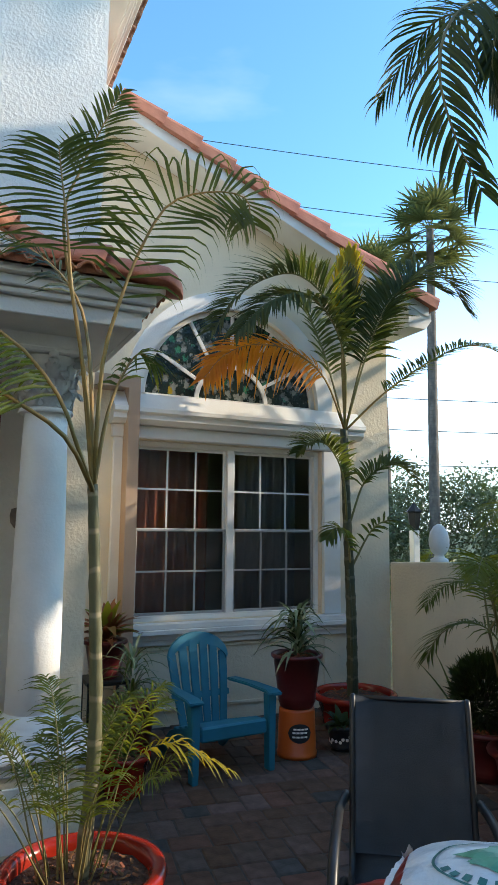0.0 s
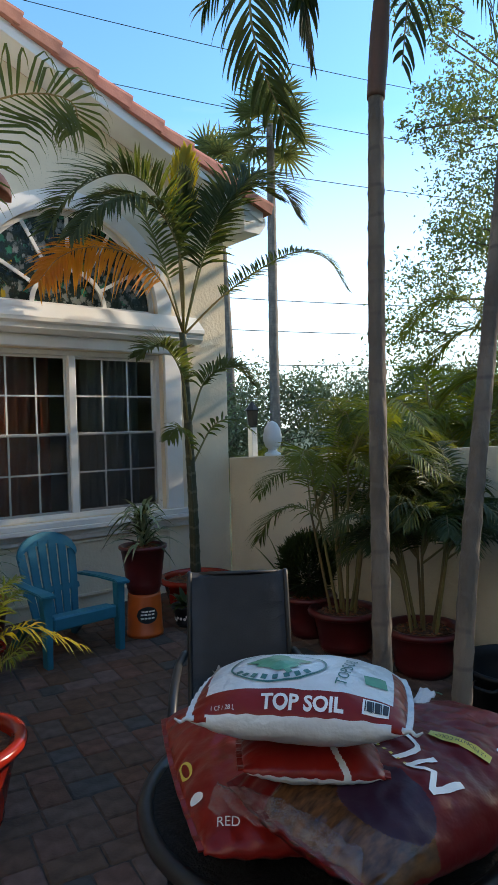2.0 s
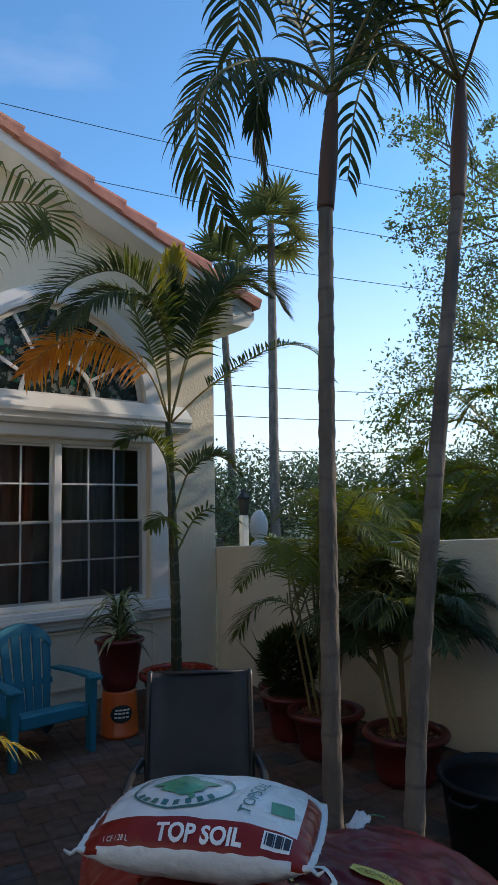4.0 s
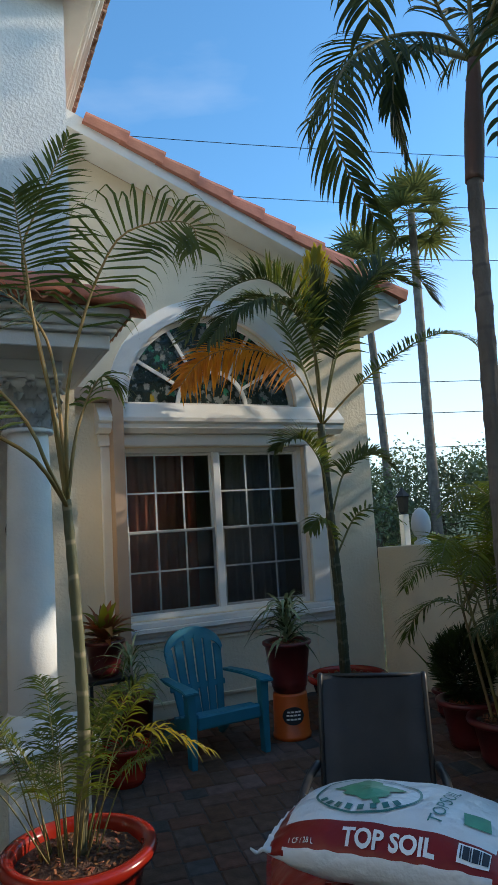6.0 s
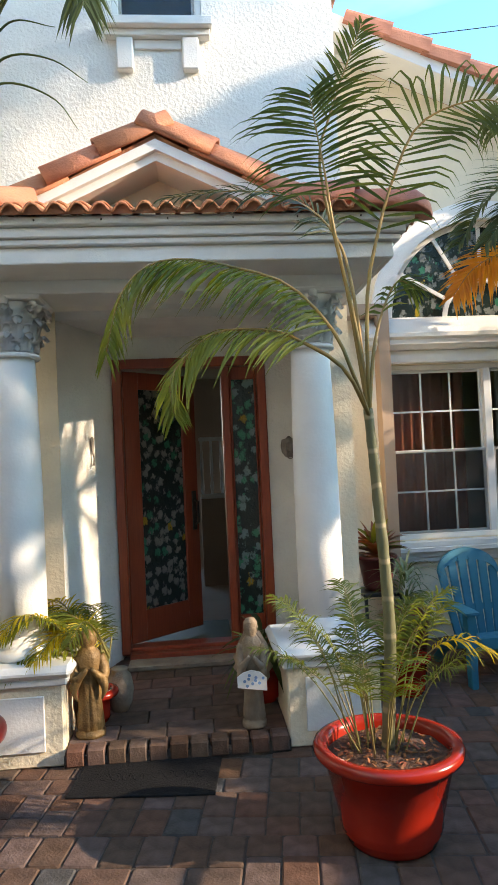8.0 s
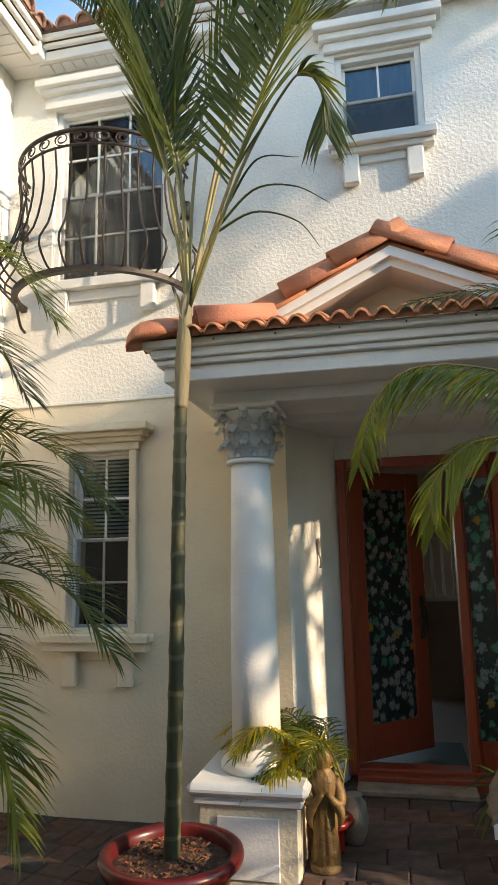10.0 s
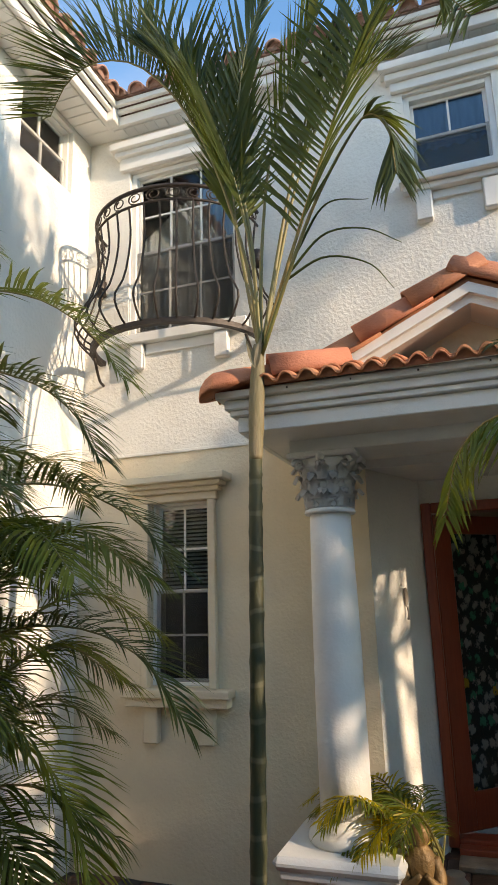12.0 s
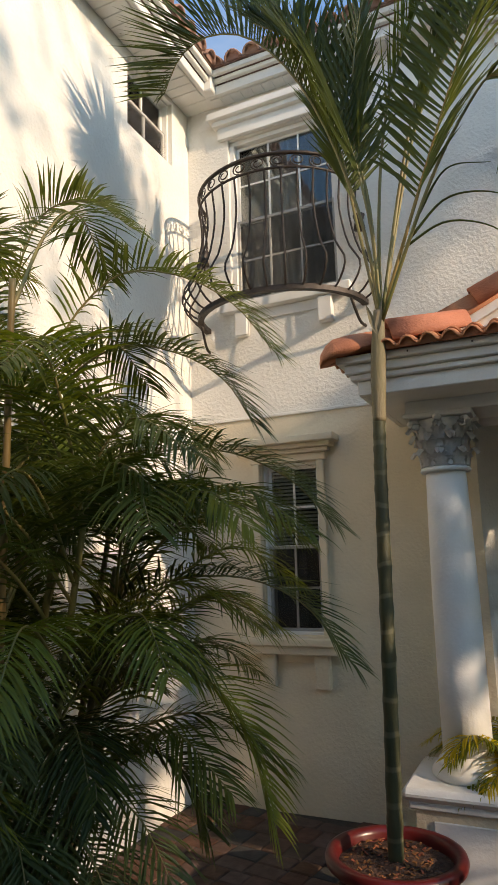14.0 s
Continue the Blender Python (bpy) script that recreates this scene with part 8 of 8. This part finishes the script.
STEPS = [i / 7 for i in range(8)]
SCREEN = (screen([-2.6 + 1.5 * u for u in STEPS], [6.0], [0.2 + 2.5 * u for u in STEPS], (0.16, 0.22))
          + screen([-1.3 + 0.3 * k for k in range(10)], [6.0], [3.2 + 0.24 * k for k in range(11)], (0.15, 0.25), 0.9)
          + screen([0.45 + 0.2 * k for k in range(7)], [6.0], [3.75 + 0.16 * k for k in range(6)], (0.13, 0.2), 0.85)
          + screen([-0.25, 1.3], [5.0, 5.08], [0.08 + 0.12 * k for k in range(5)], (0.09, 0.13), 0.95)
          + screen([-2.3 + 0.2 * k for k in range(8)], [6.0], [0.3 + 0.14 * k for k in range(7)], (0.13, 0.18), 1.0)
          + screen([-2.2], [2.3 + 0.3 * k for k in range(7)], [0.3 + 0.35 * k for k in range(8)], (0.20, 0.32), 0.8)
          + screen([-2.69], [2.6 + 0.3 * k for k in range(9)], [3.2 + 0.3 * k for k in range(10)], (0.10, 0.18), 0.30)
          + screen([-2.69], [4.4 + 0.16 * k for k in range(7)], [3.4 + 0.18 * k for k in range(13)], (0.10, 0.15), 0.4)
          + screen([-0.42], [5.1, 5.25, 5.4], [1.05 + 0.13 * k for k in range(13)], (0.11, 0.16), 1.0)
          + screen([-0.28], [6.02 + 0.1 * k for k in range(8)], [0.35 + 0.12 * k for k in range(14)], (0.05, 0.075))
          + screen([1.4, -0.42], [5.15, 5.35], [1.35 + 0.2 * k for k in range(7)], (0.10, 0.16), 0.75)
          + screen([0.6, 1.0, 1.4, 1.8], [4.0], [2.1 + 0.3 * k for k in range(5)], (0.12, 0.2), 0.7)
          + screen([-2.1 + 0.16 * k for k in range(6)], [4.45, 4.6], [4.75 + 0.16 * k for k in range(5)], (0.10, 0.15), 0.85)
          + screen([-1.5 + 0.28 * k for k in range(8)], [4.65], [3.7 + 0.26 * k for k in range(7)], (0.13, 0.2), 0.5)
          + screen([-1.6 + 0.5 * k for k in range(6)], [4.4, 4.75], [0.05], (0.16, 0.24), 0.85)
          + screen([-1.6 + 0.5 * k for k in range(10)], [2.6, 3.0, 3.4], [0.05], (0.20, 0.3), 0.7))
leafy("oak_tree", OAK, "spreading live oak beyond the garden wall", clumps(OAK, 44, (-2.2, 2.4), (-6.0, 4.6), (2.6, 7.0), (0.5, 0.9)) + clumps(OAK, 18, (-1.2, 1.2), (2.4, 4.9), (4.8, 8.6), (0.25, 0.42)) + clumps(OAK, 10, (-1.8, 1.8), (-3.4, 2.4), (6.6, 10.0), (0.3, 0.5)) + SCREEN, [(0, 0, 0), (0.2, 0.1, 1.8), (0.0, -0.3, 3.4), (-0.2, -0.4, 5.6)], 0.30, OAK_LEAF, 82000, 0.075, 41)
# out of view: added to hold skylight and low sun off the paving
SHADE_OAK = (8.8, -3.2, -0.05)
leafy("oak_tree", SHADE_OAK, "broad unseen live oak added to shade the courtyard", clumps(SHADE_OAK, 60, (-2.4, 2.4), (-4.5, 3.0), (2.2, 6.4), (0.6, 1.0)), [(0, 0, 0), (-0.2, 0.1, 1.8), (0.1, 0.2, 3.2), (0.2, 0.0, 5.0)], 0.32, OAK_LEAF, 42000, 0.11, 45)
HEDGE = (9.0, 0.8, -0.05)
rng = random.Random(12)
leafy("hedge_tree", HEDGE, "dense dark shrubs behind the garden wall", clumps(HEDGE, 30, (-1.5, 1.5), (-4.5, 2.2), (0.6, 3.4), (0.4, 0.7)) + clumps(HEDGE, 10, (-1.0, 1.5), (2.2, 5.0), (0.4, 1.3), (0.4, 0.6)), [(0, 0, 0), (0.1, 0.1, 0.8), (0.0, 0.0, 2.4)], 0.12, TREE_LEAF, 30000, 0.10, 43, "shrub")
for k, (x, y, h, s) in enumerate(((6.8, 5.0, 4.2, 1.3), (7.7, 5.7, 4.0, 1.3), (5.9, 5.3, 1.5, 0.8), (6.9, 8.3, 2.0, 0.9), (7.6, -0.5, 3.0, 1.3), (6.4, 1.2, 2.4, 1.1))):
    areca((x, y, -0.05), "bright green areca palm growing behind the garden wall", 7, h, s, 26, (LEAF_YOUNG, LEAF_YOUNG, LEAF), 60 + k, None, 0.25, leaf=0.42, width=0.030, density=30, thin=0.014)

behind = (7.2, 4.3, -0.05)
big = thing("areca_palm", behind, "broad bright green palm arching over the garden wall", "palm")
trunk(big, local([(7.2, 4.3, -0.05), (7.15, 4.35, 0.8), (7.1, 4.4, 1.7)], behind), 0.06, 0.045, CANE, 0.12)
for pts in ([(7.1, 4.4, 1.6), (6.95, 4.75, 2.4), (6.8, 5.2, 2.95), (6.7, 5.6, 2.98), (6.65, 5.95, 2.65)],
            [(7.1, 4.4, 1.6), (6.95, 4.6, 2.2), (6.8, 4.95, 2.62), (6.7, 5.3, 2.60), (6.65, 5.6, 2.30)],
            [(7.1, 4.4, 1.6), (6.9, 4.5, 2.3), (6.75, 4.62, 2.80), (6.6, 4.75, 2.85), (6.5, 4.9, 2.62)],
            [(7.1, 4.4, 1.5), (6.9, 4.6, 1.95), (6.7, 4.9, 2.15), (6.55, 5.2, 2.05), (6.45, 5.4, 1.8)],
            [(7.1, 4.4, 1.5), (6.9, 4.3, 2.1), (6.7, 4.25, 2.40), (6.5, 4.3, 2.35), (6.35, 4.35, 2.05)],
            [(7.1, 4.4, 1.5), (7.0, 4.1, 2.3), (6.9, 3.8, 2.75), (6.8, 3.5, 2.75), (6.75, 3.3, 2.45)],
            [(7.1, 4.4, 1.5), (6.85, 4.45, 1.85), (6.6, 4.6, 1.98), (6.4, 4.75, 1.85), (6.3, 4.85, 1.65)]):
    frond(big, local(pts, behind), n=52, leaf_len=0.46, width=0.030, mat=LEAF_YOUNG, droop=0.35, lift=20, bare=0.2, r=0.012)

for k in range(15):
    a = 0.10 + k * 0.088 + rng.uniform(-0.02, 0.02)
    dist = rng.uniform(24, 36)
    h = rng.uniform(3.2, 4.7) * dist / 30
    bl = [((rng.uniform(-2.2, 2.2), rng.uniform(-2.2, 2.2), rng.uniform(0.12, 0.95) * h), rng.uniform(0.9, 1.5)) for _ in range(14)]
    leafy("tree", (0.8 + dist * math.sin(a), 1.0 + dist * math.cos(a), -0.05), "dark leafy tree in the distant row", bl, [(0, 0, 0), (0.1, 0, h * 0.3), (0, 0.1, h * 0.6)], 0.22, TREE_LEAF, 7500, 0.17, 70 + k, "tree", "distant trees")


def fan_leaf(verts, faces, o, d, length, rng, n=16, width=0.115):
    d = d.normalized()
    side = d.cross(Vector((0, 0, 1))).normalized()
    up = side.cross(d)
    p = o + d * length * 0.45
    for i in range(n):
        a = -1.9 + 3.8 * i / (n - 1)
        v = math.cos(a) * d + math.sin(a) * side + up * 0.12
        blade(verts, faces, p, v, length * 0.62 * rng.uniform(0.85, 1.1), width, 0.10 + 0.15 * rng.random(), up, 3)
    blade(verts, faces, o, d, length * 0.5, 0.04, 0.0, up, 3)


def fan_palm(at, h, seed, lean):
    rng = random.Random(seed)
    palm = thing("fan_palm", at, "very tall slender fan palm with a round crown", "palm", "tall fan palms")
    top = Vector((lean, 0.1, h))
    bm = bmesh.new()
    line = spline([(0, 0, 0), (lean * 0.2, 0, h * 0.4), (lean * 0.7, 0.05, h * 0.8), top], 40)
    tube(bm, line, [(0.18 - 0.06 * i / 40) * (1.04 if i % 2 else 0.98) for i in range(41)], 12)
    part("trunk", bm, TRUNK_GREY, palm, smooth=True)
    for k in range(23):
        a = k * 2.4
        e = 1.35 - 2.1 * (k / 23) ** 0.9 + rng.uniform(-0.12, 0.12)
        d = Vector((math.cos(a) * math.cos(e), math.sin(a) * math.cos(e), math.sin(e)))
        verts, faces = [], []
        fan_leaf(verts, faces, top - Vector((0, 0, 0.5 * k / 23)), d, rng.uniform(1.6, 2.1), rng)
        sheet("fan_leaf", verts, faces, FAN_LEAF, palm)
    return palm


fan_palm((15.3, 18.3, 0.0), 12.0, 81, 0.2)
fan_palm((16.6, 22.4, 0.0), 11.9, 82, -0.4)

# overhead cables
for k, (za, zbk) in enumerate(((19.4, 17.9), (17.0, 15.2), (14.2, 12.9), (8.2, 8.0), (6.9, 6.6), (5.4, 5.2))):
    bm = bmesh.new()
    a, b = Vector((-6.0, 31.0 - k * 0.2, za)), Vector((44.0, 16.0 - k * 0.2, zbk))
    pts = [a.lerp(b, i / 24) - Vector((0, 0, 1.0 * (1 - (2 * i / 24 - 1) ** 2))) for i in range(25)]
    tube(bm, pts, 0.016, 5)
    tagged(part("power_cable", bm, CABLE, smooth=True), "thin black overhead power cable", "cable", "overhead cables")

for x, y, top in ((-6.0, 30.5, 20.2), (44.0, 15.5, 18.6)):
    pole = thing("utility_pole", (x, y, -0.05), "brown wooden utility pole with a crossarm", "pole")
    bm = bmesh.new()
    lathe(bm, [(0.17, 0.0), (0.15, top * 0.5), (0.12, top)], 12)
    part("pole", bm, BARK, pole, smooth=True)
    part("crossarm", made_box(-0.05, 0.05, -1.1, 1.1, top - 0.7, top - 0.58, 0.01), BARK, pole)

# lantern post beyond the wall
post = thing("lantern_post", (6.55, 8.55, -0.05), "dark lantern on a white post beyond the garden wall", "lamp post")
part("post", made_box(-0.05, 0.05, -0.05, 0.05, 0, 1.75, 0.008), TRIM, post)
bm = bmesh.new()
lathe(bm, [(0.03, 1.75), (0.07, 1.78), (0.09, 1.98), (0.11, 2.0), (0.04, 2.08), (0.01, 2.12)], 6)
part("lantern", bm, BLACK_METAL, post)

# ---- paving ----
bm = bmesh.new()
box(bm, WING_X, SIDE_X, -3.4, GABLE_Y, -0.055, -0.008)
pave = tagged(part("pavement", bm, SAND), "courtyard of mixed brown, red and grey concrete pavers", "pavement", kind="structure")
UNIT = 0.0775
FIELD = pose(1.0, 2.0, 0.0, 0, 0, -8.5)


def paver_shape(w, d):
    bm = bmesh.new()

    def ring(inset, z, cut):
        x, y = w / 2 - inset, d / 2 - inset
        return [bm.verts.new((*p, z)) for p in ((-x + cut, -y), (x - cut, -y), (x, -y + cut), (x, y - cut), (x - cut, y), (-x + cut, y), (-x, y - cut), (-x, -y + cut))]

    low, mid, top = ring(0.0025, -0.02, 0.008), ring(0.003, -0.007, 0.008), ring(0.010, 0.0, 0.012)
    for a, b in ((low, mid), (mid, top)):
        for k in range(8):
            bm.faces.new((a[k], a[(k + 1) % 8], b[(k + 1) % 8], b[k]))
    bm.faces.new(top)
    return bm


shapes = {(size, mat.name): mesh_of(paver_shape(size[0] * UNIT, size[1] * UNIT), "paver", mat, False) for size in ((2, 2), (3, 2), (2, 3)) for mat in (PAVER, PAVER_GREY)}
rng = random.Random(99)
cells = []
q = -62
while q < 92:
    p = -70 - rng.randrange(3)
    if rng.random() < 0.3:
        while p < 72:
            w = rng.choice((2, 3, 3))
            cells.append((p, q, w, 2))
            p += w
        q += 2
        continue
    while p < 72:
        row = rng.choice(((2, 2), (3, 3), (2, 2, 2), (2, 3, 3, 2), (3, 2, 2, 3)))
        flip, n = rng.random() < 0.5, sum(row) // 2
        x = p
        for w in row:
            cells.append((x, q + 3 * flip, w, 2))
            x += w
        for w in range(n):
            cells.append((p + 2 * w, q + (0 if flip else 2), 2, 3))
        p += 2 * n
    q += 5
field = {PAVER.name: ([], []), PAVER_GREY.name: ([], [])}
count = 0
for p, q, w, d in cells:
    at = FIELD @ Vector(((p + w / 2) * UNIT, (q + d / 2) * UNIT, 0))
    kind = (PAVER_GREY if rng.random() < 0.085 else PAVER).name
    m = pose(at.x, at.y, rng.uniform(-0.003, 0.002), rng.uniform(-0.8, 0.8), rng.uniform(-0.8, 0.8), -8.5 + rng.uniform(-1.2, 1.2))
    if not (WING_X < at.x < SIDE_X and -1.2 < at.y < GABLE_Y) or (-0.25 < at.x < 1.02 and at.y > 5.05) or (at.y > MAIN_Y and at.x < EDGE_X) or (RX0 < at.x < RX1 and at.y > 5.62):
        continue
    me = shapes[(w, d), kind]
    if -0.75 < at.x < 2.75 and 3.0 < at.y < 5.0 and count < 300:
        put("paver", me, pave, m)
        count += 1
    else:
        verts, faces = field[kind]
        k = len(verts)
        verts.extend(m @ v.co for v in me.vertices)
        faces.extend(tuple(k + n for n in f.vertices) for f in me.polygons)
for kind, mat, lab in ((PAVER.name, PAVER_FAR, "rest of the brown concrete pavers"), (PAVER_GREY.name, PAVER_GREY, "rest of the blue-grey concrete pavers")):
    tagged(sheet("paver_field", *field[kind], mat, pave, lab), kind="stuff")
